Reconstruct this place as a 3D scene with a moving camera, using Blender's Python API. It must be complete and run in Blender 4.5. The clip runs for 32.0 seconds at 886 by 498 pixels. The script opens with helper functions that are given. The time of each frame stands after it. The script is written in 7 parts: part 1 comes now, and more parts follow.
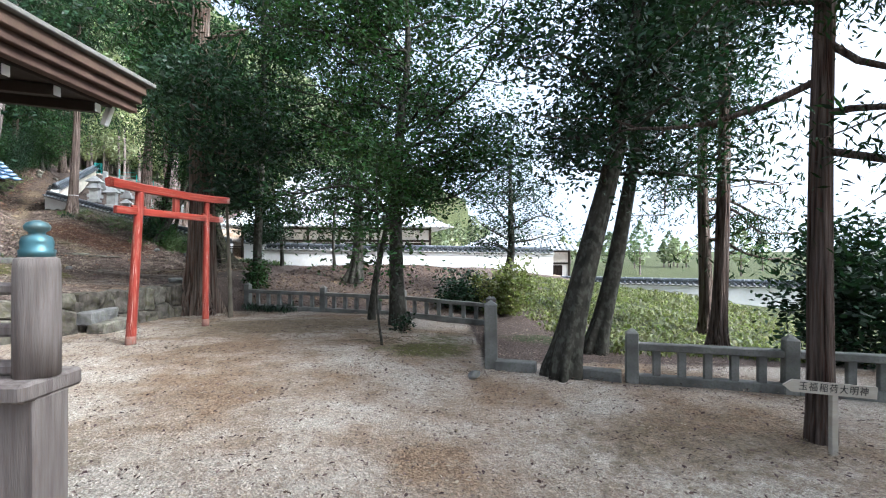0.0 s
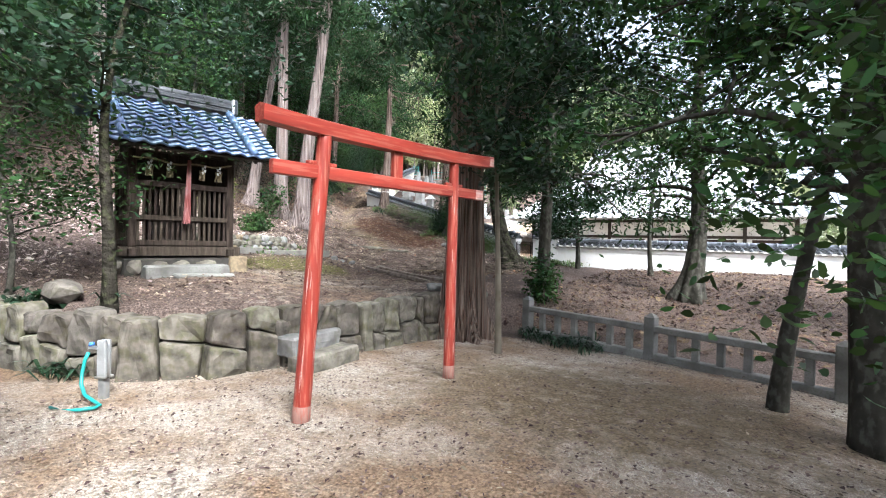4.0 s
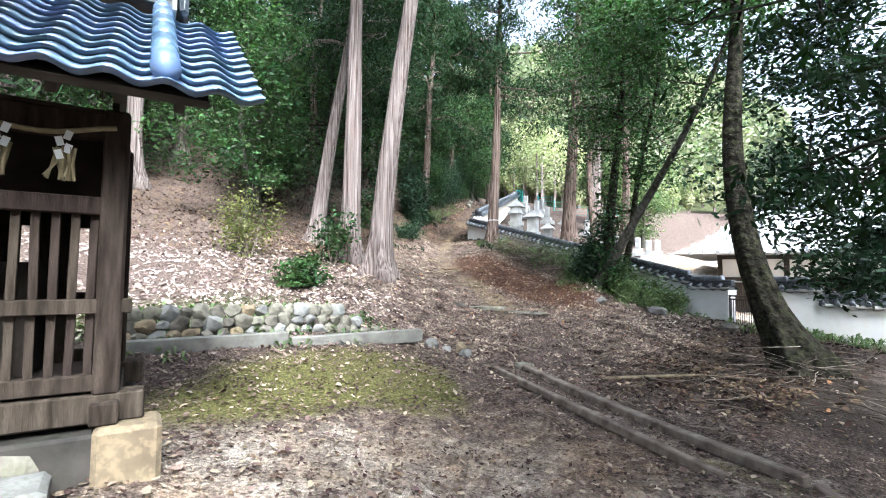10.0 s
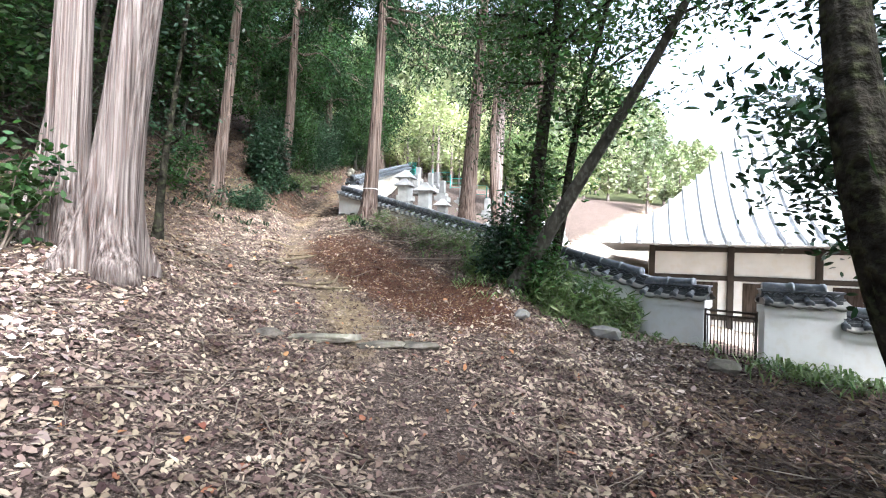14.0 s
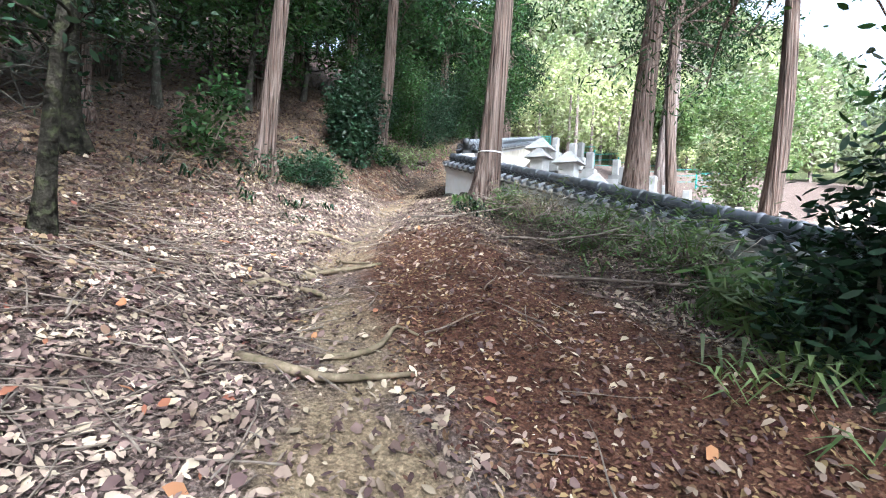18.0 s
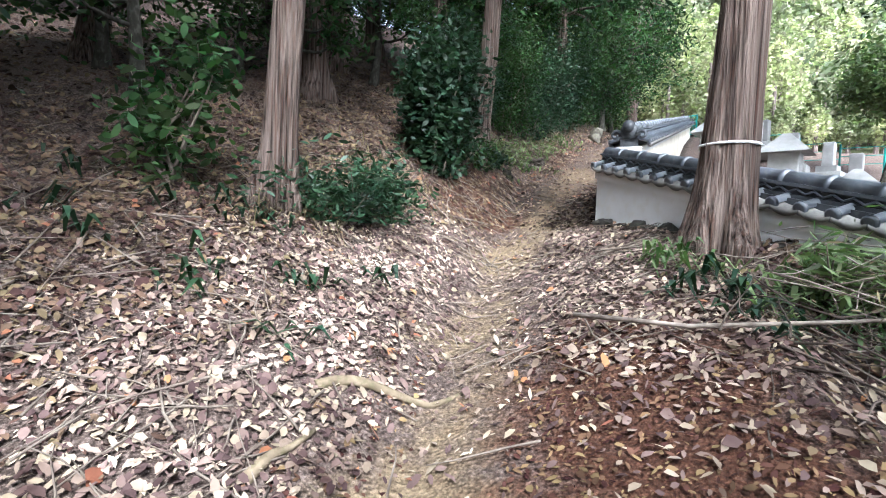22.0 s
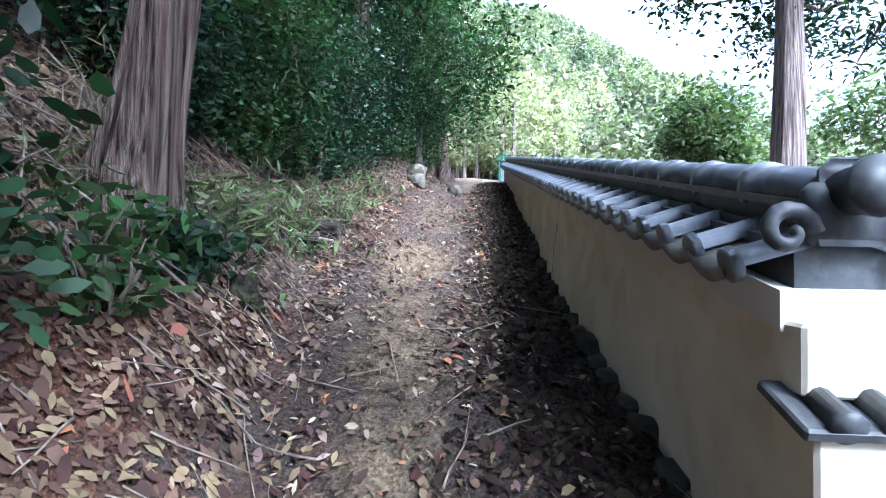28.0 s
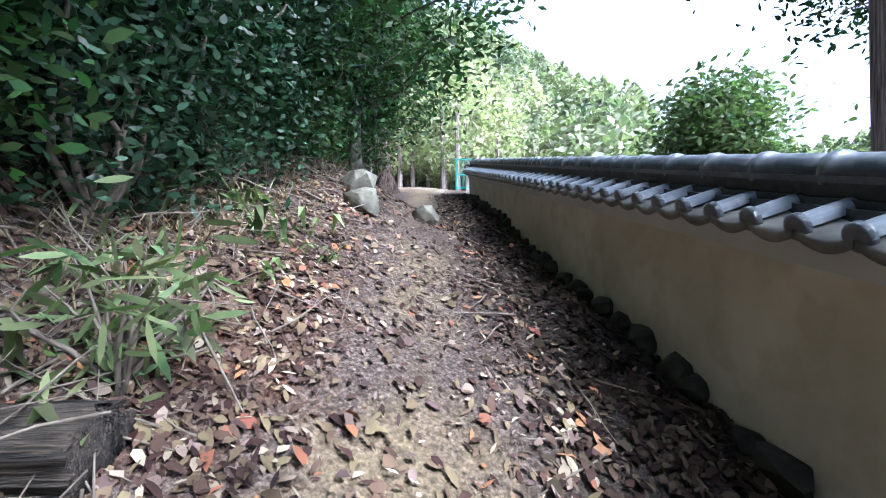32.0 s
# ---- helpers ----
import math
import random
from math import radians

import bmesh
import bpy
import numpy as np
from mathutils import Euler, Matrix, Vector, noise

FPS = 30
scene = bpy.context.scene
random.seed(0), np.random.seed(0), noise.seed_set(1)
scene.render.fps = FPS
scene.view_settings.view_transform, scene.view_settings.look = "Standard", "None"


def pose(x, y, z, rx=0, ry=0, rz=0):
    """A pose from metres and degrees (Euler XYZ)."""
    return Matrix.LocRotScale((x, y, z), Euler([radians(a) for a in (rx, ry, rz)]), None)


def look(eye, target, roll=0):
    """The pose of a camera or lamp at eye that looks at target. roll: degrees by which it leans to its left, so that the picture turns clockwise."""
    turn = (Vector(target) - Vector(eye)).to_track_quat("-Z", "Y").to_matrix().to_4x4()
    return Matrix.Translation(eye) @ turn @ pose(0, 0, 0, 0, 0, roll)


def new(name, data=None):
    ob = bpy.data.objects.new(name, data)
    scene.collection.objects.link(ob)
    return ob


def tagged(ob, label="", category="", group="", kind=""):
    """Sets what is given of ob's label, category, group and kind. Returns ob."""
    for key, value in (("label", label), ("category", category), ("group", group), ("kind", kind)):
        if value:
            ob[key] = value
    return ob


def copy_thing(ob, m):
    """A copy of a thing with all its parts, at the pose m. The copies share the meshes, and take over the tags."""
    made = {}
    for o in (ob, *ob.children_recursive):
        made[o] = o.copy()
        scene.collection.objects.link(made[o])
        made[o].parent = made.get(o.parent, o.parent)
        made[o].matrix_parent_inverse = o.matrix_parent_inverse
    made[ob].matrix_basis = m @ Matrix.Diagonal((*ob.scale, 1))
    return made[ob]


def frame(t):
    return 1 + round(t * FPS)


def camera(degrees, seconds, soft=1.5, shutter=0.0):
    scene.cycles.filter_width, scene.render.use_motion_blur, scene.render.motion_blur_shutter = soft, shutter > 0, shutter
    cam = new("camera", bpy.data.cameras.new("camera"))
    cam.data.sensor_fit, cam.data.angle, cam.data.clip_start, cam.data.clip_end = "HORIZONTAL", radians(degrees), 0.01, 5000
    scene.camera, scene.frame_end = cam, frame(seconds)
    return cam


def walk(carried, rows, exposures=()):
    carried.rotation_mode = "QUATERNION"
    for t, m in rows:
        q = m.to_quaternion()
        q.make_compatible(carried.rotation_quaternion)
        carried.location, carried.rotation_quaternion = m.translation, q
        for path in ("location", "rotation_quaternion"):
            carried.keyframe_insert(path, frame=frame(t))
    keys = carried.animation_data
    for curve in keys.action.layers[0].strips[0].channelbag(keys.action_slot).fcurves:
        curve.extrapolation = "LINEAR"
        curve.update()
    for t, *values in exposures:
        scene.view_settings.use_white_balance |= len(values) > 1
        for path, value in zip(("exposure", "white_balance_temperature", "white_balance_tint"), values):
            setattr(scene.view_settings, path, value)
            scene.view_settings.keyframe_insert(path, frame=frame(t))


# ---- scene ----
cam = camera(86.6, 32.0, soft=1.1)
EXPOSURE = 2.2
METRES, EYE, TILT, LEAN, TURN = 42.0, 1.67, 0.0, 0.0, 0.0
ROWS = [
    (0.0, 0.0, 0.0, 0.0, -0.0, 0.0, 0.0),
    (0.5, -0.0027, 0.0167, -0.0003, 4.12, 0.85, 0.44),
    (1.0, -0.0079, 0.032, 0.0005, 8.21, 0.1, 0.82),
    (1.5, -0.0124, 0.0474, 0.0005, 13.58, 0.02, -0.2),
    (2.0, -0.018, 0.0634, 0.0006, 19.53, -0.06, -0.96),
    (2.5, -0.0228, 0.0805, -0.0001, 23.89, -0.32, -1.82),
    (3.0, -0.0304, 0.0967, 0.0, 28.23, -0.82, -1.6),
    (3.5, -0.0371, 0.1126, 0.0004, 30.67, -0.95, -2.41),
    (4.0, -0.0453, 0.128, 0.0003, 34.75, -0.68, -1.02),
    (4.5, -0.0553, 0.1416, 0.0004, 36.49, 0.83, -1.64),
    (6.5, -0.0986, 0.1922, 0.002, 41.35, 1.06, -0.49),
    (7.0, -0.111, 0.2041, 0.0014, 43.06, 0.81, -0.4),
    (7.5, -0.1243, 0.2137, 0.0016, 45.71, 1.21, 0.2),
    (8.0, -0.1373, 0.2217, 0.0018, 46.09, 2.26, -0.23),
    (8.5, -0.1526, 0.228, 0.0028, 47.48, 2.73, 1.2),
    (9.0, -0.1629, 0.233, 0.0068, 45.0, 3.74, 0.99),
    (9.5, -0.1705, 0.2394, 0.0111, 44.85, 3.51, 0.11),
    (10.0, -0.1774, 0.244, 0.015, 45.51, 2.97, -0.62),
    (10.5, -0.1847, 0.2544, 0.0166, 43.8, 2.71, -1.49),
    (11.0, -0.1926, 0.2656, 0.0169, 40.81, 3.29, -0.54),
    (11.5, -0.2018, 0.2786, 0.0179, 36.35, 3.75, -0.24),
    (12.0, -0.2104, 0.293, 0.0186, 34.64, 4.33, 1.01),
    (12.5, -0.2194, 0.3071, 0.0202, 33.84, 3.87, 1.06),
    (13.0, -0.2287, 0.3221, 0.0207, 32.97, 2.48, -0.2),
    (13.5, -0.2383, 0.3367, 0.0212, 32.0, 1.07, -1.35),
    (15.5, -0.2744, 0.4001, 0.0215, 39.08, 1.54, -4.71),
    (16.0, -0.2842, 0.4136, 0.0225, 43.08, 2.45, -4.23),
    (16.5, -0.294, 0.4269, 0.0231, 45.43, 3.07, -3.02),
    (17.0, -0.3064, 0.4395, 0.0242, 44.96, 2.34, -3.34),
    (17.5, -0.3215, 0.4515, 0.0256, 45.19, 0.14, -3.66),
    (18.0, -0.3366, 0.4588, 0.0278, 47.89, -1.2, -3.13),
    (18.5, -0.3497, 0.467, 0.0298, 49.94, -2.32, -3.82),
    (19.0, -0.3634, 0.4749, 0.0348, 52.54, -3.24, -1.59),
    (19.5, -0.3742, 0.4828, 0.0365, 55.6, -3.22, -1.37),
    (20.0, -0.3869, 0.491, 0.0383, 57.5, -1.98, -1.22),
    (20.5, -0.4, 0.4983, 0.0404, 56.98, -1.83, -2.88),
    (21.0, -0.413, 0.5059, 0.044, 58.26, -1.52, -4.06),
    (21.5, -0.4252, 0.5132, 0.0483, 59.52, -1.99, -2.78),
    (22.0, -0.4372, 0.5215, 0.051, 59.18, -2.65, -2.22),
    (22.5, -0.4506, 0.5286, 0.0535, 59.97, -2.14, -0.99),
    (23.0, -0.4631, 0.5362, 0.0565, 57.79, -0.36, -0.76),
    (23.5, -0.4748, 0.5447, 0.0595, 56.63, 1.87, -0.8),
    (24.0, -0.4861, 0.554, 0.0634, 52.35, 3.18, -0.51),
    (24.5, -0.4966, 0.564, 0.0656, 48.75, 3.79, -0.69),
    (25.0, -0.508, 0.5723, 0.0697, 45.68, 3.79, -0.64),
    (25.5, -0.5178, 0.5816, 0.0707, 42.87, 2.71, -1.74),
    (27.5, -0.5591, 0.6199, 0.0833, 38.66, 1.6, -0.29),
    (28.0, -0.5653, 0.6317, 0.0868, 33.33, 1.62, -0.89),
    (28.5, -0.5726, 0.6438, 0.0893, 30.63, 2.64, 0.07),
    (29.0, -0.581, 0.6551, 0.0931, 29.17, 2.48, 0.6),
    (29.5, -0.5908, 0.6669, 0.0969, 28.16, 1.38, 0.28),
    (30.0, -0.6019, 0.6757, 0.0992, 28.02, 0.76, -0.67),
    (30.5, -0.6113, 0.6856, 0.1012, 27.72, 2.1, -0.4),
    (31.0, -0.6217, 0.6957, 0.1048, 26.98, 4.15, 1.23),
    (31.5, -0.6298, 0.7061, 0.1067, 24.67, 3.86, 1.01),
    (32.0, -0.637, 0.7174, 0.1101, 24.19, 2.18, 1.08),
]
walk(cam, [(t, pose(0, 0, EYE, TILT, LEAN, TURN) @ pose(METRES * x, METRES * y, METRES * z, 90 + pitch, roll, yaw)) for t, x, y, z, yaw, pitch, roll in ROWS],
     exposures=[(t, EXPOSURE + s, k, tint) for t, s, k, tint in ((0.0, -0.5, 5500, 6), (2.5, -0.48, 5600, 7), (4.0, -0.1, 5750, 9), (9.0, 0.15, 5500, 6), (11.0, 0.2, 5650, 7), (13.0, 0.3, 5700, 8),
                (18.0, 0.2, 5450, 8), (20.5, 0.27, 5400, 8), (22.0, -0.02, 5450, 9), (25.0, 0.1, 5100, 10), (28.0, 0.28, 4800, 10), (31.0, 0.3, 4800, 10), (32.0, 0.12, 5000, 9))])

# ---- light ----
world = bpy.data.worlds.new("sky")
scene.world = world
world.use_nodes = True
wn = world.node_tree
sky = wn.nodes.new("ShaderNodeTexSky")
sky.sky_type, sky.sun_disc = "NISHITA", False
sky.sun_elevation, sky.sun_rotation = radians(45.4), radians(111.5)
sky.air_density, sky.dust_density = 0.8, 7.0
wn.nodes["Background"].inputs["Strength"].default_value = 0.135
ways, level = wn.nodes.new("ShaderNodeTexCoord"), wn.nodes.new("ShaderNodeVectorMath")
level.operation = "MAXIMUM"
level.inputs[1].default_value = (-1, -1, 0.17)  # bright haze down to the horizon
wn.links.new(ways.outputs["Generated"], level.inputs[0])
wn.links.new(level.outputs[0], sky.inputs[0])
haze = wn.nodes.new("ShaderNodeHueSaturation")
haze.inputs["Saturation"].default_value, haze.inputs["Value"].default_value = 0.42, 1.4
wn.links.new(sky.outputs[0], haze.inputs["Color"])
wn.links.new(haze.outputs[0], wn.nodes["Background"].inputs["Color"])
sun = new("sun", bpy.data.lights.new("sun", "SUN"))
sun.data.energy, sun.data.angle, sun.data.color = 2.9, radians(14), (1.0, 0.96, 0.9)
sun.matrix_world = look((33, -13, 36), (0, 0, 0))


# ---- materials ----
def mat(name, c1, c2, scale=5.0, rough=0.85, bump=0.3, c3=None, mix3=0.35, fine=45.0, stretch=(1, 1, 1), metal=0.0, rnd=0.0, dist=0.02, island=0.0, sheer=0.0, spec=0.3):
    m = bpy.data.materials.new(name)
    m.use_nodes = True
    n, l = m.node_tree.nodes, m.node_tree.links
    b = n["Principled BSDF"]
    co = n.new("ShaderNodeTexCoord")
    mp = n.new("ShaderNodeMapping")
    mp.inputs["Scale"].default_value = stretch
    l.new(co.outputs["Object"], mp.inputs["Vector"])
    n1, n2 = n.new("ShaderNodeTexNoise"), n.new("ShaderNodeTexNoise")
    n1.inputs["Scale"].default_value, n1.inputs["Detail"].default_value = scale, 6
    n2.inputs["Scale"].default_value, n2.inputs["Detail"].default_value = fine, 4
    for q in (n1, n2):
        l.new(mp.outputs[0], q.inputs["Vector"])
    r = n.new("ShaderNodeValToRGB")
    r.color_ramp.elements[0].position, r.color_ramp.elements[1].position = 0.32, 0.68
    r.color_ramp.elements[0].color, r.color_ramp.elements[1].color = (*c1, 1), (*c2, 1)
    l.new(n1.outputs["Fac"], r.inputs[0])
    col = r.outputs[0]
    if c3:
        th = n.new("ShaderNodeMapRange")
        th.inputs[1].default_value, th.inputs[2].default_value, th.inputs[4].default_value = 0.5, 0.62, mix3
        l.new(n2.outputs["Fac"], th.inputs[0])
        mx = n.new("ShaderNodeMixRGB")
        mx.inputs[2].default_value = (*c3, 1)
        l.new(th.outputs[0], mx.inputs[0]), l.new(col, mx.inputs[1])
        col = mx.outputs[0]
    for amount, node, socket in ((rnd, "ShaderNodeObjectInfo", "Random"), (island, "ShaderNodeNewGeometry", "Random Per Island")):
        if amount:
            oi, hs, mr, mh = n.new(node), n.new("ShaderNodeHueSaturation"), n.new("ShaderNodeMapRange"), n.new("ShaderNodeMapRange")
            mr.inputs[3].default_value, mr.inputs[4].default_value = 1 - amount, 1 + amount
            mh.inputs[3].default_value, mh.inputs[4].default_value = 0.5 - amount * 0.06, 0.5 + amount * 0.06
            l.new(oi.outputs[socket], mr.inputs[0]), l.new(mr.outputs[0], hs.inputs["Value"])
            l.new(oi.outputs[socket], mh.inputs[0]), l.new(mh.outputs[0], hs.inputs["Hue"])
            l.new(col, hs.inputs["Color"])
            col = hs.outputs[0]
    l.new(col, b.inputs["Base Color"])
    b.inputs["Roughness"].default_value, b.inputs["Metallic"].default_value = rough, metal
    b.inputs["Specular IOR Level"].default_value = spec
    if bump:
        ad = n.new("ShaderNodeMath")
        ad.inputs[1].default_value = 0.5
        ad.operation = "MULTIPLY_ADD"
        l.new(n2.outputs["Fac"], ad.inputs[0]), l.new(n1.outputs["Fac"], ad.inputs[2])
        bu = n.new("ShaderNodeBump")
        bu.inputs["Strength"].default_value, bu.inputs["Distance"].default_value = bump, dist
        l.new(ad.outputs[0], bu.inputs["Height"]), l.new(bu.outputs[0], b.inputs["Normal"])
    if sheer:
        tr, ms = n.new("ShaderNodeBsdfTranslucent"), n.new("ShaderNodeMixShader")
        br = n.new("ShaderNodeMixRGB")
        br.blend_type = "MULTIPLY"
        br.inputs[0].default_value = 1.0
        br.inputs[2].default_value = (1.5, 2.0, 1.05, 1)
        l.new(col, br.inputs[1]), l.new(br.outputs[0], tr.inputs[0])
        ms.inputs[0].default_value = sheer
        l.new(b.outputs[0], ms.inputs[1]), l.new(tr.outputs[0], ms.inputs[2])
        l.new(ms.outputs[0], n["Material Output"].inputs[0])
    return m


M_BARK = mat("cedar_bark", (0.012, 0.008, 0.0065), (0.21, 0.165, 0.138), 3.6, 0.95, 1.0, (0.1, 0.05, 0.034), 0.5, 9, (7.5, 7.5, 0.11), dist=0.12, spec=0.06)
M_BARK_OLD = mat("shaggy_old_cedar_bark", (0.018, 0.011, 0.008), (0.33, 0.265, 0.215), 3.0, 0.95, 1.0, (0.17, 0.07, 0.042), 0.55, 8, (8, 8, 0.16), dist=0.16, spec=0.05)
M_BARK_PALE = mat("pale_cypress_bark", (0.04, 0.03, 0.026), (0.3, 0.255, 0.235), 3.6, 0.95, 1.0, (0.13, 0.075, 0.058), 0.5, 12, (7, 7, 0.09), dist=0.08, spec=0.06)
M_BARK_DARK = mat("dark_smooth_bark", (0.0215, 0.0195, 0.0156), (0.0507, 0.0468, 0.037), 7, 0.85, 0.5, (0.10, 0.10, 0.08), 0.45, 14, (1, 1, 0.6), spec=0.08)
M_BARK_GREY = mat("pale_smooth_bark", (0.09, 0.075, 0.055), (0.19, 0.165, 0.13), 7, 0.85, 0.5, (0.07, 0.07, 0.045), 0.45, 14, (1, 1, 0.4), spec=0.08)
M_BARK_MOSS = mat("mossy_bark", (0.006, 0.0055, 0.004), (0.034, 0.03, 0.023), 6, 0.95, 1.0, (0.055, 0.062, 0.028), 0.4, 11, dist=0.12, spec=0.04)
M_TWIG = mat("dry_twig", (0.078, 0.06, 0.048), (0.18, 0.15, 0.12), 9, 0.9, 0.3, spec=0.12)
M_TWIG_PALE = mat("bleached_brushwood", (0.09, 0.072, 0.058), (0.3, 0.26, 0.215), 9, 0.9, 0.3, spec=0.1)
M_LEAF = mat("broad_leaf", (0.013, 0.031, 0.012), (0.05, 0.08, 0.026), 1.2, 0.5, 0, island=0.6, sheer=0.28, spec=0.12)
M_LEAF_DARK = mat("dark_glossy_leaf", (0.007, 0.019, 0.0095), (0.024, 0.046, 0.021), 1.2, 0.42, 0, island=0.6, sheer=0.18, spec=0.16)
M_LEAF_LIGHT = mat("light_leaf", (0.06, 0.066, 0.02), (0.13, 0.122, 0.042), 1.5, 0.5, 0, island=0.4, sheer=0.4)
M_NEEDLE = mat("conifer_spray", (0.007, 0.018, 0.008), (0.024, 0.04, 0.015), 1.0, 0.65, 0, island=0.6, sheer=0.22, spec=0.08)
M_SASA = mat("bamboo_grass", (0.035, 0.065, 0.022), (0.14, 0.165, 0.07), 2, 0.5, 0, island=0.4, sheer=0.3)
M_SASA_FRESH = mat("fresh_bamboo_grass", (0.045, 0.075, 0.026), (0.17, 0.18, 0.085), 2, 0.5, 0, island=0.6, sheer=0.28)
M_DRYGRASS = mat("dry_grass", (0.1, 0.078, 0.045), (0.19, 0.15, 0.09), 2, 0.8, 0, island=0.45, sheer=0.15)
M_LITTER = mat("fallen_leaf", (0.05, 0.031, 0.023), (0.25, 0.185, 0.15), 2.5, 0.75, 0, island=0.75, spec=0.1)
# pale dry leaf, lightened further to hold the slope's sunlight
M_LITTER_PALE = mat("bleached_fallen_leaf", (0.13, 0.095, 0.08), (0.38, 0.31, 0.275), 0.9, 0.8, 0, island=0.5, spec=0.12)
# near-black leaf colour that carries the path wall's shadow
M_LITTER_SHADE = mat("damp_fallen_leaf", (0.008, 0.0055, 0.004), (0.038, 0.026, 0.019), 0.7, 0.8, 0, island=0.7, spec=0.04)
M_NEEDLE_LITTER = mat("rusty_cedar_litter", (0.028, 0.014, 0.009), (0.145, 0.078, 0.049), 2.5, 0.8, 0, island=0.8, spec=0.08)
M_LITTER_RED = mat("fresh_fallen_leaf", (0.15, 0.055, 0.025), (0.21, 0.095, 0.045), 0.7, 0.7, 0, island=0.3)
# foliage paled so that distance haze and sun are in the colour
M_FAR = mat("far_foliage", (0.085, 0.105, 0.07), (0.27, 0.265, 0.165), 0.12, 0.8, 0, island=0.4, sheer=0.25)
# lighter, yellower copy with the sunlight on the trees coloured in
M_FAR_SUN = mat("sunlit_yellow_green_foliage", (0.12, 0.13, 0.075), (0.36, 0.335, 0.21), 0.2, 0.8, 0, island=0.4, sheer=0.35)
M_STONE = mat("field_stone", (0.055, 0.05, 0.041), (0.2, 0.182, 0.15), 5, 0.95, 1.0, (0.08, 0.08, 0.048), 0.5, 11, rnd=0.3, spec=0.1)
M_STONE_WALL = mat("mossy_wall_stone", (0.036, 0.032, 0.025), (0.165, 0.148, 0.12), 5, 0.95, 1.0, (0.065, 0.062, 0.028), 0.55, 7, rnd=0.35, spec=0.08)
M_STONE_DARK = mat("damp_dark_stone", (0.014, 0.0125, 0.0105), (0.06, 0.053, 0.044), 4, 0.8, 0.9, (0.035, 0.04, 0.022), 0.4, 10, rnd=0.3)
M_STONE_PALE = mat("pale_stone", (0.1, 0.1, 0.096), (0.23, 0.222, 0.21), 5, 0.9, 0.8, (0.12, 0.12, 0.085), 0.45, 9, rnd=0.3, spec=0.1)
M_STONE_TAN = mat("tan_sandstone", (0.11, 0.085, 0.055), (0.19, 0.15, 0.095), 5, 0.9, 0.4, (0.30, 0.22, 0.13), 0.3, 20)
M_GRANITE = mat("weathered_granite", (0.095, 0.092, 0.084), (0.2, 0.197, 0.182), 3, 0.9, 0.45, (0.11, 0.115, 0.085), 0.45, 34, rnd=0.16, spec=0.1)
M_CONCRETE = mat("old_concrete", (0.1, 0.096, 0.085), (0.175, 0.168, 0.15), 4, 0.9, 0.3, (0.20, 0.19, 0.15), 0.35, 18, spec=0.12)
M_WOOD_OLD = mat("dark_weathered_wood", (0.016, 0.0115, 0.009), (0.056, 0.043, 0.034), 4, 0.85, 0.4, (0.025, 0.018, 0.014), 0.4, 40, (6, 6, 0.7), rnd=0.3, spec=0.08)
M_WOOD_GREY = mat("bleached_grey_wood", (0.144, 0.12, 0.108), (0.252, 0.219, 0.198), 4, 0.85, 0.4, (0.20, 0.15, 0.12), 0.35, 30, (8, 8, 0.6), spec=0.12)
M_WOOD_BROWN = mat("brown_timber", (0.05, 0.028, 0.019), (0.09, 0.055, 0.039), 4, 0.7, 0.25, (0.08, 0.05, 0.035), 0.4, 36, (1, 1, 1), rnd=0.15)
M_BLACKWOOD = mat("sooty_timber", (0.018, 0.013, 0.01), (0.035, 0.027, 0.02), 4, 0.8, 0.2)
M_RED = mat("faded_vermilion_paint", (0.16, 0.017, 0.01), (0.27, 0.037, 0.022), 3, 0.5, 0.3, (0.33, 0.14, 0.1), 0.5, 9, (5, 5, 0.35), dist=0.008)
M_RED_BEAM = mat("faded_vermilion_beam_paint", (0.16, 0.017, 0.01), (0.27, 0.037, 0.022), 3, 0.5, 0.3, (0.33, 0.14, 0.1), 0.4, 7, (0.4, 5, 5), dist=0.008)
M_RED_WORN = mat("bleached_vermilion_paint", (0.3, 0.12, 0.1), (0.42, 0.22, 0.19), 3, 0.75, 0.3, (0.4, 0.34, 0.3), 0.6, 9, (0.5, 5, 5), dist=0.008)
M_RED_FOOT = mat("splashed_worn_paint", (0.13, 0.075, 0.06), (0.25, 0.13, 0.1), 6, 0.85, 0.3, (0.22, 0.04, 0.025), 0.5, 14, (3, 3, 0.6), dist=0.008)
M_TILE_BLUE = mat("blue_grey_glazed_tile", (0.045, 0.09, 0.175), (0.11, 0.18, 0.29), 3, 0.3, 0.15, (0.16, 0.17, 0.16), 0.4, 25, rnd=0.4, spec=0.6)
M_TILE = mat("grey_roof_tile", (0.045, 0.052, 0.064), (0.1, 0.112, 0.13), 4, 0.36, 0.15, (0.18, 0.18, 0.16), 0.3, 22, rnd=0.25, spec=0.55)
# dusty pans, paler than the covers with sunlight put into the colour
M_TILE_PAN = mat("dusty_pan_tile", (0.11, 0.108, 0.1), (0.25, 0.24, 0.215), 4, 0.6, 0.2, (0.09, 0.09, 0.085), 0.35, 18, rnd=0.3)
M_GRAVE = mat("pale_grave_granite", (0.17, 0.17, 0.165), (0.3, 0.3, 0.29), 3, 0.75, 0.3, (0.2, 0.2, 0.18), 0.35, 30, rnd=0.3)
M_TILE_DARK = mat("sooty_roof_tile", (0.02, 0.022, 0.025), (0.055, 0.06, 0.066), 5, 0.5, 0.2, (0.10, 0.10, 0.09), 0.3, 18)
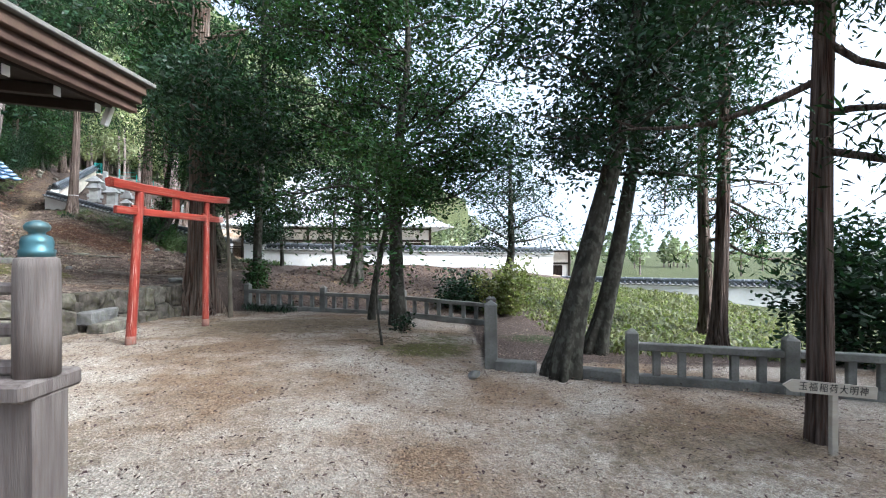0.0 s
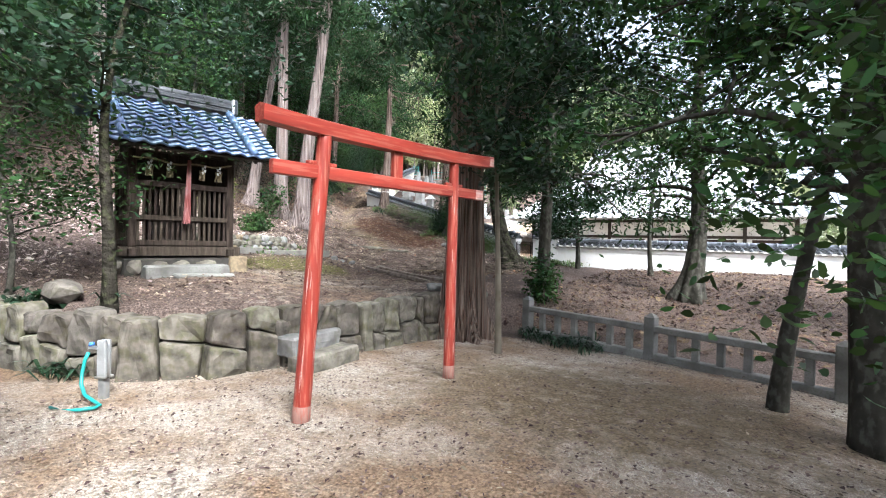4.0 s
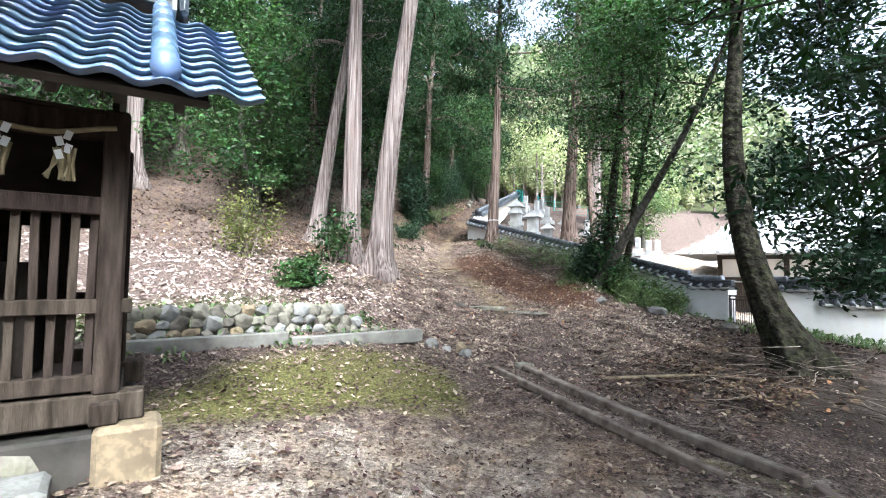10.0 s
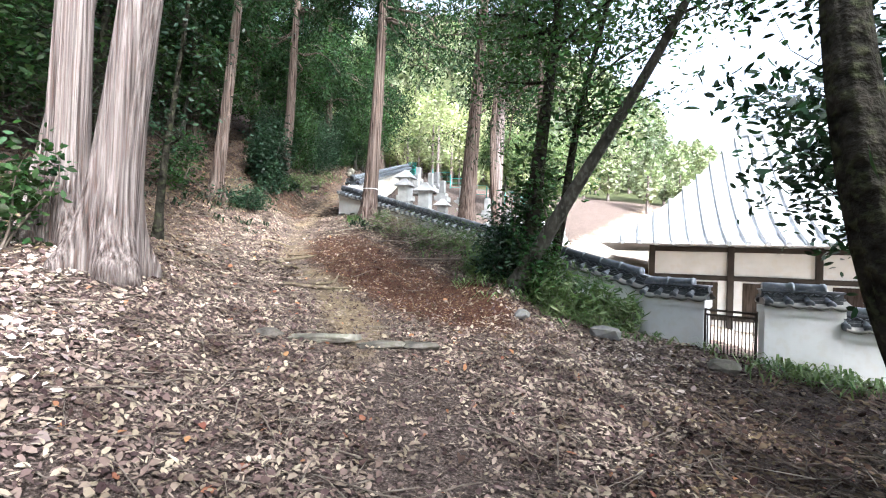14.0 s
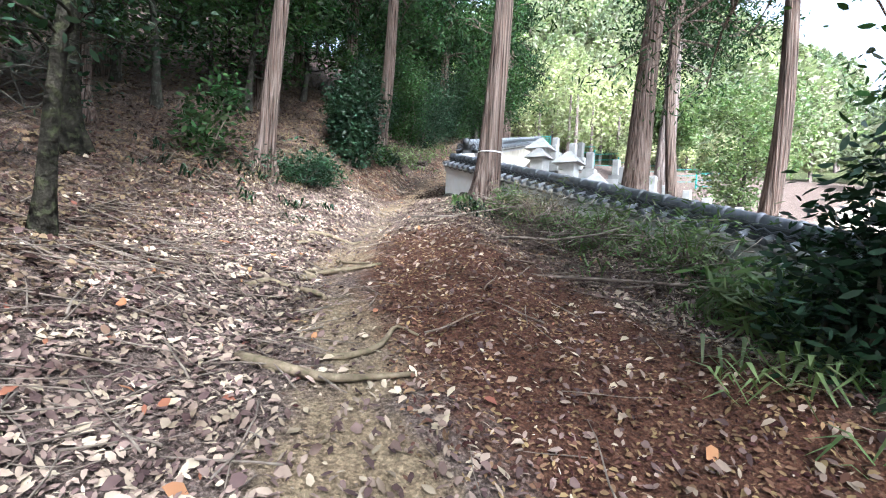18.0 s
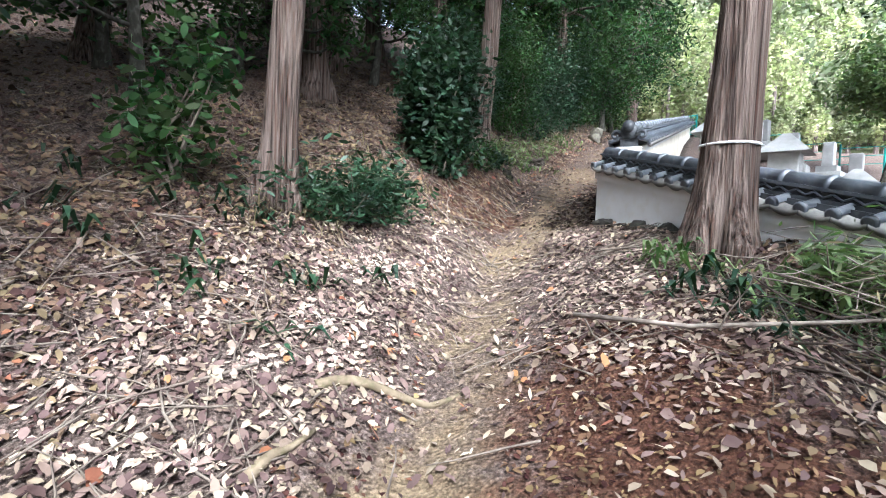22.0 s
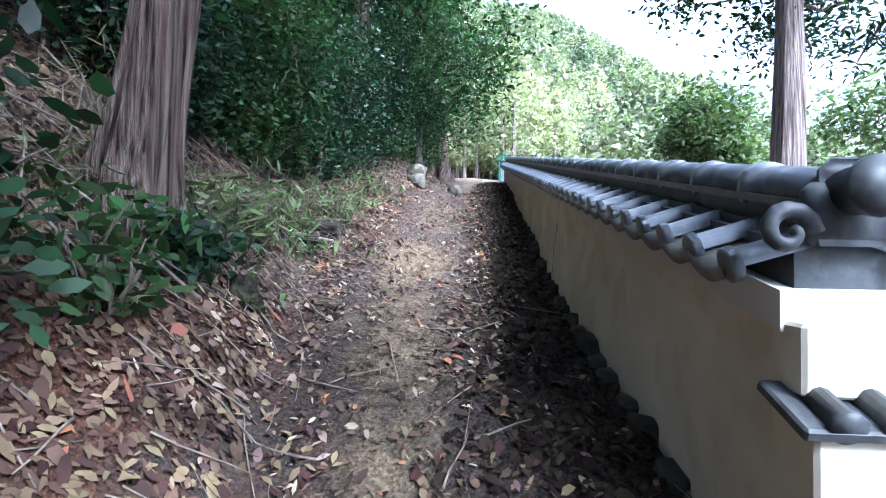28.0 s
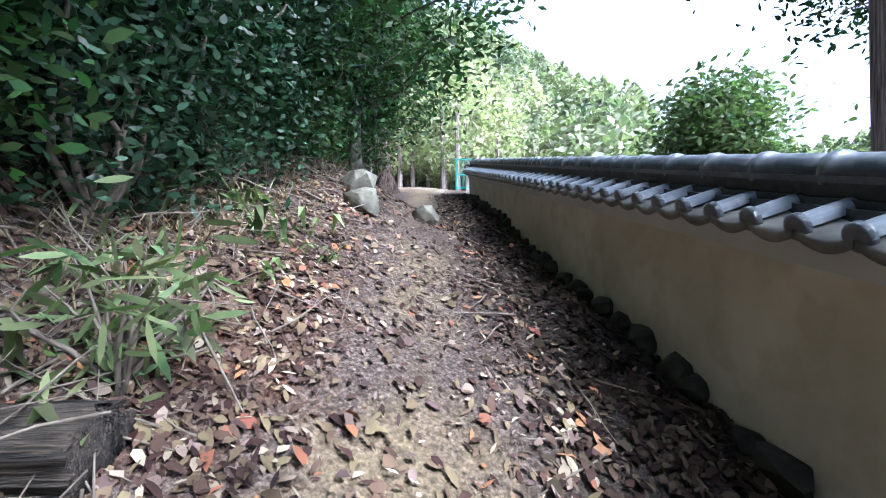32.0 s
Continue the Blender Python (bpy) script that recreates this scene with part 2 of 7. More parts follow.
# lightened grey tile: the sun on the temple roofs is in the colour
M_TILE_PALE = mat("sun_bleached_roof_tile", (0.26, 0.27, 0.28), (0.4, 0.41, 0.42), 3, 0.6, 0.15, (0.3, 0.29, 0.26), 0.3, 20, rnd=0.15)
M_PLASTER = mat("white_wall_plaster", (0.51, 0.51, 0.493), (0.629, 0.62, 0.595), 1.5, 0.9, 0.15, (0.52, 0.48, 0.40), 0.3, 7)
M_PLASTER_TAN = mat("stained_cream_plaster", (0.55, 0.505, 0.4), (0.74, 0.69, 0.575), 1.3, 0.9, 0.15, (0.46, 0.405, 0.29), 0.4, 4)
M_WHITE = mat("white_paint", (0.629, 0.629, 0.612), (0.714, 0.705, 0.68), 6, 0.6, 0.05)
M_HOSE = mat("green_hose_plastic", (0.014, 0.21, 0.189), (0.021, 0.266, 0.238), 4, 0.35, 0, spec=0.5)
M_BLUE = mat("blue_tap_plastic", (0.03, 0.12, 0.42), (0.05, 0.16, 0.5), 4, 0.4, 0)
M_STEEL = mat("dull_steel", (0.35, 0.36, 0.36), (0.5, 0.5, 0.5), 8, 0.35, 0.05, metal=0.8)
M_BRONZE = mat("blue_green_bronze", (0.06, 0.15, 0.17), (0.12, 0.24, 0.27), 6, 0.35, 0.1, (0.16, 0.14, 0.1), 0.4, 14, metal=0.4)
M_STRAW = mat("straw_rope", (0.18, 0.144, 0.084), (0.264, 0.222, 0.132), 20, 0.9, 0.3)
M_CLOTH = mat("faded_red_cloth", (0.15, 0.032, 0.028), (0.27, 0.11, 0.105), 6, 0.9, 0.1, (0.42, 0.33, 0.32), 0.4, 9, (1, 1, 0.3))
M_PAPER = mat("white_paper", (0.7, 0.72, 0.76), (0.82, 0.83, 0.86), 5, 0.8, 0)
M_INK = mat("black_ink", (0.02, 0.02, 0.02), (0.035, 0.035, 0.03), 9, 0.8, 0)
M_SIGN = mat("pale_sign_board", (0.35, 0.315, 0.259), (0.434, 0.399, 0.336), 4, 0.8, 0.15, (0.38, 0.32, 0.25), 0.3, 20, (1, 1, 6))


def ground_material():
    m = bpy.data.materials.new("soil_gravel_and_leaf_mould")
    m.use_nodes = True
    n, l = m.node_tree.nodes, m.node_tree.links
    b = n["Principled BSDF"]
    co = n.new("ShaderNodeTexCoord")

    def noise_tex(scale, detail=6, rough=0.6):
        q = n.new("ShaderNodeTexNoise")
        q.inputs["Scale"].default_value, q.inputs["Detail"].default_value, q.inputs["Roughness"].default_value = scale, detail, rough
        l.new(co.outputs["Object"], q.inputs["Vector"])
        return q.outputs["Fac"]

    def ramp(fac, *stops):
        r = n.new("ShaderNodeValToRGB")
        while len(r.color_ramp.elements) < len(stops):
            r.color_ramp.elements.new(0.5)
        for e, (p, c) in zip(r.color_ramp.elements, stops):
            e.position, e.color = p, (*c, 1)
        l.new(fac, r.inputs[0])
        return r.outputs[0]

    def mixed(fac, a, c):
        q = n.new("ShaderNodeMixRGB")
        l.new(fac, q.inputs[0]), l.new(a, q.inputs[1]), l.new(c, q.inputs[2])
        return q.outputs[0]
    mid, fine, grit = noise_tex(4.5, 6), noise_tex(38, 5, 0.7), noise_tex(120, 3, 0.7)
    vo = n.new("ShaderNodeTexVoronoi")
    vo.inputs["Scale"].default_value = 42
    l.new(co.outputs["Object"], vo.inputs["Vector"])
    patch = n.new("ShaderNodeMapRange")
    patch.inputs[1].default_value, patch.inputs[2].default_value = 0.40, 0.58
    l.new(noise_tex(0.45, 7, 0.65), patch.inputs[0])
    gravel = mixed(patch.outputs[0], ramp(grit, (0.3, (0.12, 0.095, 0.07)), (0.5, (0.36, 0.305, 0.245)), (0.66, (0.68, 0.63, 0.56))), ramp(fine, (0.32, (0.085, 0.052, 0.031)), (0.68, (0.32, 0.225, 0.145))))
    litter = ramp(fine, (0.3, (0.018, 0.013, 0.01)), (0.48, (0.07, 0.05, 0.04)), (0.68, (0.18, 0.14, 0.12)))
    dirt = mixed(mid, ramp(fine, (0.3, (0.07, 0.047, 0.028)), (0.7, (0.19, 0.135, 0.08))), ramp(fine, (0.3, (0.1, 0.076, 0.045)), (0.7, (0.27, 0.212, 0.135))))
    red = ramp(fine, (0.3, (0.02, 0.009, 0.0055)), (0.55, (0.07, 0.031, 0.018)), (0.75, (0.15, 0.083, 0.052)))
    moss = ramp(fine, (0.3, (0.035, 0.036, 0.012)), (0.7, (0.15, 0.14, 0.045)))
    green = ramp(fine, (0.3, (0.018, 0.024, 0.01)), (0.7, (0.07, 0.075, 0.03)))
    at = n.new("ShaderNodeVertexColor")
    at.layer_name = "soil"
    a2 = n.new("ShaderNodeVertexColor")
    a2.layer_name = "cover"
    s1, s2 = n.new("ShaderNodeSeparateColor"), n.new("ShaderNodeSeparateColor")
    l.new(at.outputs[0], s1.inputs[0]), l.new(a2.outputs[0], s2.inputs[0])

    def ragged(sock):
        q = n.new("ShaderNodeMath")
        q.operation = "MULTIPLY_ADD"
        q.inputs[1].default_value, q.inputs[2].default_value = 0.9, -0.45
        l.new(mid, q.inputs[0])
        w = n.new("ShaderNodeMath")
        w.use_clamp = True
        l.new(q.outputs[0], w.inputs[0]), l.new(sock, w.inputs[1])
        e = n.new("ShaderNodeMapRange")
        e.inputs[1].default_value, e.inputs[2].default_value = 0.3, 0.62
        l.new(w.outputs[0], e.inputs[0])
        return e.outputs[0]
    c = mixed(ragged(s1.outputs[0]), litter, gravel)
    c = mixed(ragged(s1.outputs[1]), c, dirt)
    c = mixed(ragged(s1.outputs[2]), c, red)
    c = mixed(ragged(s2.outputs[0]), c, moss)
    c = mixed(ragged(s2.outputs[1]), c, green)
    spk = n.new("ShaderNodeTexVoronoi")
    spk.inputs["Scale"].default_value = 34
    l.new(co.outputs["Object"], spk.inputs["Vector"])
    hs, mr = n.new("ShaderNodeHueSaturation"), n.new("ShaderNodeMapRange")
    sc = n.new("ShaderNodeSeparateColor")
    l.new(spk.outputs["Color"], sc.inputs[0])
    mr.inputs[3].default_value, mr.inputs[4].default_value = 0.78, 1.24
    l.new(sc.outputs[0], mr.inputs[0]), l.new(mr.outputs[0], hs.inputs["Value"]), l.new(c, hs.inputs["Color"])
    # third cover channel: near-black soil painted where the ground lies in shade
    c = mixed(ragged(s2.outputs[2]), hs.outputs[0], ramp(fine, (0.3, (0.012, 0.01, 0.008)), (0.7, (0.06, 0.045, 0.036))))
    l.new(c, b.inputs["Base Color"])
    b.inputs["Roughness"].default_value = 0.95
    b.inputs["Specular IOR Level"].default_value = 0.15
    ad = n.new("ShaderNodeMath")
    l.new(fine, ad.inputs[0]), l.new(vo.outputs["Distance"], ad.inputs[1])
    bu = n.new("ShaderNodeBump")
    bu.inputs["Strength"].default_value, bu.inputs["Distance"].default_value = 0.8, 0.03
    l.new(ad.outputs[0], bu.inputs["Height"]), l.new(bu.outputs[0], b.inputs["Normal"])
    return m


M_GROUND = ground_material()


# ---- building helpers ----
def thing(name, x, y, z, turn=0.0, label="", category="", group="", kind=""):
    ob = new(name)
    ob.matrix_world = pose(x, y, z, 0, 0, turn)
    ob.empty_display_size = 0.2
    return tagged(ob, label, category, group, kind)


def mesh_ob(name, mesh, material, parent=None, label="", smooth=False):
    if not mesh.materials:
        mesh.materials.append(material)
    if smooth:
        mesh.polygons.foreach_set("use_smooth", np.ones(len(mesh.polygons), bool))
    ob = new(name, mesh)
    if parent:
        ob.parent = parent
    if label:
        ob["label"] = label
    return ob


def part(name, bm, material, parent, label="", smooth=False):
    me = bpy.data.meshes.new(name)
    bm.normal_update()
    bm.to_mesh(me)
    bm.free()
    return mesh_ob(name, me, material, parent, label, smooth)


def data(name, verts, faces):
    me = bpy.data.meshes.new(name)
    me.from_pydata([tuple(v) for v in verts], [], faces)
    me.update()
    return me


def quads(name, v):
    """A mesh of loose faces from an array of faces x corners x 3."""
    v = np.asarray(v, np.float32)
    n, k = v.shape[:2]
    me = bpy.data.meshes.new(name)
    me.vertices.add(k * n)
    me.vertices.foreach_set("co", v.reshape(-1))
    me.loops.add(k * n)
    me.loops.foreach_set("vertex_index", np.arange(k * n, dtype=np.int32))
    me.polygons.add(n)
    me.polygons.foreach_set("loop_start", np.arange(0, k * n, k, dtype=np.int32))
    me.polygons.foreach_set("loop_total", np.full(n, k, np.int32))
    me.update(calc_edges=True)
    return me


def box(bm, cx, cy, cz, sx, sy, sz, turn=0.0, bev=0.01, tilt=(0, 0)):
    g = bmesh.ops.create_cube(bm, size=1.0, matrix=pose(cx, cy, cz, tilt[0], tilt[1], turn) @ Matrix.Diagonal((sx, sy, sz, 1)))
    if bev:
        es = list({e for v in g["verts"] for e in v.link_edges})
        bmesh.ops.bevel(bm, geom=es, offset=bev, segments=1, affect="EDGES")
    return bm


def one_box(*a, **k):
    return box(bmesh.new(), *a, **k)


def tube_data(pts, radii, seg=10, flute=0.0, rng=None, cap=True, lobes=None):
    pts, radii = np.asarray(pts, float), np.asarray(radii, float)
    n = len(pts)
    tang = np.gradient(pts, axis=0)
    tang /= np.linalg.norm(tang, axis=1)[:, None] + 1e-9
    ref = np.array([1.0, 0.0, 0.0]) if abs(tang[0][0]) < 0.9 else np.array([0.0, 1.0, 0.0])
    ang = np.linspace(0, 2 * np.pi, seg, endpoint=False)
    ph = rng.uniform(0, 6.28, 6) if rng is not None else np.zeros(6)
    shag = rng.normal(size=seg) if rng is not None and seg > 100 else np.zeros(seg)
    shag = (shag + np.roll(shag, 1) + 0.6 * np.roll(shag, 2)) * 0.55
    ridge = 1 + flute * (np.sin(ang * 5 + ph[0]) * 0.5 + np.sin(ang * 9 + ph[1]) * 0.5 + np.sin(ang * 17 + ph[2]) * 0.35 + (shag if seg > 100 else 0.0))
    vs = []
    for i in range(n):
        a = np.cross(tang[i], ref)
        a /= np.linalg.norm(a) + 1e-9
        b = np.cross(tang[i], a)
        k = ridge if lobes is None else ridge * (1 + lobes[i] * (0.55 * np.sin(ang * 4 + ph[3]) + 0.45 * np.sin(ang * 7 + ph[4])))
        r = radii[i] * k
        if flute:
            r = r * (1 + 0.02 * np.sin(i * 0.7 + ph[5] + 3 * ang))
        vs.append(pts[i] + np.outer(np.cos(ang) * r, a) + np.outer(np.sin(ang) * r, b))
    vs = np.concatenate(vs)
    fs = [(i * seg + j, i * seg + (j + 1) % seg, (i + 1) * seg + (j + 1) % seg, (i + 1) * seg + j) for i in range(n - 1) for j in range(seg)]
    if cap:
        fs.append(tuple(range(seg))[::-1])
        fs.append(tuple((n - 1) * seg + j for j in range(seg)))
    return vs, fs


def joined(name, pieces):
    vs, fs, o = [], [], 0
    for v, f in pieces:
        vs.append(v)
        fs += [tuple(i + o for i in q) for q in f]
        o += len(v)
    return data(name, np.concatenate(vs), fs)


def tube(name, pts, r, material, parent=None, seg=10, label=""):
    radii = r if np.ndim(r) else [r] * len(pts)
    v, f = tube_data(pts, radii, seg)
    return mesh_ob(name, data(name, v, f), material, parent, label, True)


def smooth01(a, b, x):
    t = np.clip((x - a) / (b - a), 0, 1)
    return t * t * (3 - 2 * t)


# ---- the lie of the land ----
ALONG = (-6, -2, 2, 6, 10, 14, 18, 22, 26, 32, 40)
ACROSS = (-10, -5, -2, 0, 2, 4, 8, 14)
HEIGHTS = np.array((1.27, 0.9, 0.74, 0.68, 0.64, 0.56, 0.26, -0.01, 1.13, 0.85, 0.76, 0.7, 0.72, 0.98, 0.84, 1.22, 0.97, 0.82, 0.81, 0.75, 0.78, 1.03, 1.42, 2.45, 0.75, 0.89, 0.78, 0.86, 1.1, 1.64, 2.28, 3.57, 0.43, 1.22, 1.6, 1.52, 1.8, 2.5, 3.15, 4.55, 0.9, 1.49, 2.36, 2.63, 2.32, 2.71, 3.94, 5.52, 2.0, 2.28, 3.18, 3.73, 3.03, 3.98, 5.33, 6.66, 2.96, 3.56, 4.26, 4.29, 4.1, 5.64, 7.12, 8.18, 3.45, 4.94, 5.22, 5.02, 5.42, 7.49, 8.95, 10.02, 5.4, 7.41, 6.96, 7.96, 8.41, 8.99, 11.08, 12.96, 8.32, 9.08, 8.97, 10.49, 12.11, 12.96, 14.4, 16.79)).reshape(11, 8)
WALL_LINE = ((-16.0, 6.6), (-9.6, 7.45), (-8.2, 8.1), (-7.6, 8.7), (-7.45, 9.6), (-7.4, 11.0), (-7.25, 12.6), (-6.9, 14.2), (-6.0, 17.0), (-5.0, 30.0))


def hill_height(x, y):
    u = (x + 8) * -0.728 + (y - 14) * 0.685
    v = (x + 8) * -0.685 + (y - 14) * -0.728
    uc, vc = np.clip(u, -6, 39.999), np.clip(v, -10, 13.999)
    i = np.clip(np.searchsorted(ALONG, uc, side="right") - 1, 0, 9)
    j = np.clip(np.searchsorted(ACROSS, vc, side="right") - 1, 0, 6)
    A, C = np.array(ALONG, float), np.array(ACROSS, float)
    s, t = (uc - A[i]) / (A[i + 1] - A[i]), (vc - C[j]) / (C[j + 1] - C[j])
    h = HEIGHTS[i, j] * (1 - s) * (1 - t) + HEIGHTS[i + 1, j] * s * (1 - t) + HEIGHTS[i, j + 1] * (1 - s) * t + HEIGHTS[i + 1, j + 1] * s * t
    return h + np.clip(u - 40, 0, 140) * 0.16 + np.clip(v - 14, 0, 90) * 0.42 - np.clip(-10 - v, 0, 40) * 0.03


def court_height(x, y):
    h = -0.2 * smooth01(-2, 1, x) - 0.14 * smooth01(9, 13.4, y)
    h = h + np.clip(y - 13.6, 0, 12) * 0.085
    h = h - smooth01(6.2, 12, y) * np.clip(x - 2, 0, 14) * 0.12
    return h - smooth01(27, 60, y) * 1.5


def beyond_wall(x, y):
    """Signed distance from the line of the retaining wall; positive on the upper, shrine side."""
    best = np.full(np.shape(x), 1e9)
    sign = np.ones(np.shape(x))
    for (ax, ay), (bx, by) in zip(WALL_LINE, WALL_LINE[1:]):
        dx, dy = bx - ax, by - ay
        t = np.clip(((x - ax) * dx + (y - ay) * dy) / (dx * dx + dy * dy), 0, 1)
        d = np.hypot(x - ax - t * dx, y - ay - t * dy)
        s = np.sign(dx * (y - ay) - dy * (x - ax))
        sign = np.where(d < best, s, sign)
        best = np.minimum(best, d)
    return best * sign


def height(x, y):
    x, y = np.asarray(x, float), np.asarray(y, float)
    soft = 0.12 + 2.6 * smooth01(13.2, 16.5, y)
    w = smooth01(-soft, soft, beyond_wall(x, y) - 0.14)
    h = court_height(x, y) * (1 - w) + hill_height(x, y) * w
    s = (x + 11.95) * -0.9603 + (y - 24.45) * 0.2793
    off = (x + 11.95) * -0.2793 + (y - 24.45) * -0.9603
    eave = 2.10 + s * 0.2278
    top = eave - 0.2 - 0.42 * np.clip(off, 0, 9) - 2.5 * smooth01(2.4, 0.6, s) - 0.5 * smooth01(8.4, 10.2, s) - 2.0 * smooth01(11.0, 12.0, s)
    bank = np.where((off > -0.1) & (off < 6) & (s > 0.2) & (s < 12.4), np.maximum(h, top), h)
    h = bank + 0.33 * np.exp(-0.5 * (((x + 14.35) / 0.75) ** 2 + ((y - 23.15) / 0.55) ** 2))
    far = 51 * np.exp(-0.5 * (((x + 92) / 42) ** 2 + ((y - 172) / 68) ** 2))
    return h + far * smooth01(60, 100, y) + 40 * smooth01(120, 420, np.hypot(x + 15, y - 15)) * smooth01(40, -60, x)


def H(x, y):
    return float(height(np.array([x]), np.array([y]))[0])


def lanes(lo, hi, step, out):
    core = np.arange(lo, hi + 1e-6, step)
    grow, d, a = [], step, 0.0
    while a < out:
        d *= 1.22
        a += d
        grow.append(a)
    g = np.array(grow)
    return np.concatenate([lo - g[::-1], core, hi + g])


WALK = [(METRES * r[1], METRES * r[2]) for r in ROWS if r[0] > 12]


def path_gap(x, y):
    d = np.full(np.shape(x), 1e9)
    line = WALK + [(-31.0, 38.5), (-34.5, 46.0)]
    for (ax, ay), (bx, by) in zip(line, line[1:]):
        dx, dy = bx - ax, by - ay
        t = np.clip(((x - ax) * dx + (y - ay) * dy) / (dx * dx + dy * dy + 1e-9), 0, 1)
        d = np.minimum(d, np.hypot(x - ax - t * dx, y - ay - t * dy))
    return d


def blob(x, y, cx, cy, rx, ry, turn=0.0):
    c, s = math.cos(radians(turn)), math.sin(radians(turn))
    a, b = (x - cx) * c + (y - cy) * s, -(x - cx) * s + (y - cy) * c
    return np.clip(1.35 - np.hypot(a / rx, b / ry), 0, 1)


def build_ground():
    gx, gy = lanes(-32, 7, 0.22, 700), lanes(-3, 44, 0.22, 700)
    X, Y = np.meshgrid(gx, gy)
    Z = height(X, Y)
    near = smooth01(60, 40, np.hypot(X + 12, Y - 18))
    rough = np.array([noise.noise((a * 1.3, b * 1.3, 0)) + 0.5 * noise.noise((a * 4, b * 4, 3)) for a, b in zip(X.ravel(), Y.ravel())]).reshape(X.shape)
    wood = smooth01(-0.2, 0.6, beyond_wall(X, Y))
    Z = Z + rough * near * (0.018 + 0.03 * wood)
    ny, nx = X.shape
    idx = np.arange(nx * ny).reshape(ny, nx)
    f = np.stack([idx[:-1, :-1], idx[:-1, 1:], idx[1:, 1:], idx[1:, :-1]], -1).reshape(-1, 4)
    me = bpy.data.meshes.new("ground")
    me.vertices.add(nx * ny)
    me.vertices.foreach_set("co", np.stack([X, Y, Z], -1).astype(np.float32).ravel())
    me.loops.add(f.size)
    me.loops.foreach_set("vertex_index", f.astype(np.int32).ravel())
    me.polygons.add(len(f))
    me.polygons.foreach_set("loop_start", np.arange(0, f.size, 4, dtype=np.int32))
    me.polygons.foreach_set("loop_total", np.full(len(f), 4, np.int32))
    me.update(calc_edges=True)
    gap = path_gap(X, Y)
    inside = smooth01(0.05, -0.15, beyond_wall(X, Y)) * smooth01(13.9, 13.2, Y) * smooth01(8.2, 7.2, Y + np.where(X > 0.6, 0, -9)) * smooth01(-30, -20, Y)
    # last blob paints the sunlit far end of the path with pale gravel
    gravel = np.clip(inside + smooth01(25.5, 27.5, Y) * smooth01(-20, -17, X) * smooth01(70, 50, Y) + 0.5 * blob(X, Y, -9.5, 12.2, 3.4, 4.2, 10) + 0.9 * blob(X, Y, -34.0, 45.0, 2.0, 3.2, 25), 0, 1)
    dirt = (0.92 - 0.3 * smooth01(-20.3, -21.3, X) + 0.1 * smooth01(26.0, 28.5, Y)) * smooth01(0.95, 0.0, gap + 0.35 * rough) * smooth01(-13, -15, X) * (0.7 + 0.3 * np.sin(X * 2.1) * np.cos(Y * 1.7)) + 0.25 * blob(X, Y, -24.5, 28.6, 1.2, 3, 28) + 0.6 * blob(X, Y, -4, 3.6, 1.6, 1.0, 0) + 0.62 * blob(X, Y, -3.5, 10.6, 3.6, 2.4, 0) + 0.5 * blob(X, Y, 2.5, 4.5, 2.2, 1.4, 0)
    red = 1.0 * blob(X, Y, -17.0, 22.75, 3.6, 1.35, -18) + 0.55 * blob(X, Y, -24.9, 26.4, 0.7, 0.9, 0) + 0.5 * blob(X, Y, -28.9, 32.2, 0.8, 2.2, 20) + 0.45 * blob(X, Y, -14.8, 22.0, 1.4, 0.8, -20) + 0.5 * blob(X, Y, -20.5, 25.0, 1.5, 1.0, -40) + 0.5 * blob(X, Y, -25.2, 26.8, 1.8, 0.6, -50) + 0.8 * blob(X, Y, -26.3, 28.0, 1.0, 1.9, 35)
    moss = 1.0 * blob(X, Y, -12.4, 13.0, 0.95, 2.0, 10) + 0.6 * blob(X, Y, -11.5, 14.1, 1.0, 0.6, -40) + 0.5 * blob(X, Y, -0.6, 8.2, 1.0, 0.6, 20) + 0.5 * blob(X, Y, 0.0, 9.3, 0.9, 1.6, 0) + 0.4 * blob(X, Y, -8.4, 14.6, 0.7, 0.4)
    green = smooth01(44, 60, np.hypot(X + 15, Y - 15)) + 0.9 * smooth01(1.8, 4.4, X + 1.1 * np.sin(Y * 0.8) + 0.7 * np.sin(Y * 1.9 + X)) * smooth01(8, 10, Y) * smooth01(25.5, 24.0, Y) + 0.65 * blob(X, Y, -15.3, 13.2, 1.2, 2.2, 10)
    s = (X + 23.38) * -0.482 + (Y - 28.22) * 0.876
    off = (X + 23.38) * -0.876 + (Y - 28.22) * -0.482
    # painted shade: under the mossy oak, by the bank, along the cream wall
    shade = 0.9 * blob(X, Y, -8.4, 17.9, 2.3, 1.9, -20) + 0.35 * blob(X, Y, -26.6, 28.4, 1.2, 2.2, 35) + (0.3 * smooth01(3.0, 2.2, off) + 0.65 * smooth01(1.6, 0.7, off)) * smooth01(-0.8, 0.3, s) * smooth01(18, 15, s) * smooth01(-0.4, 0.0, off)
    for name, chans in (("soil", (gravel, dirt, red)), ("cover", (moss, green, shade))):
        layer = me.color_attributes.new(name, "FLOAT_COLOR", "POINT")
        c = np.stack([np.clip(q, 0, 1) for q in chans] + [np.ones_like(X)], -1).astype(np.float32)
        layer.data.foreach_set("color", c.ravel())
    ob = mesh_ob("ground", me, M_GROUND, None, "", True)
    tagged(ob, "gravel court rising into leaf-covered woodland slope", "ground", kind="structure")


build_ground()


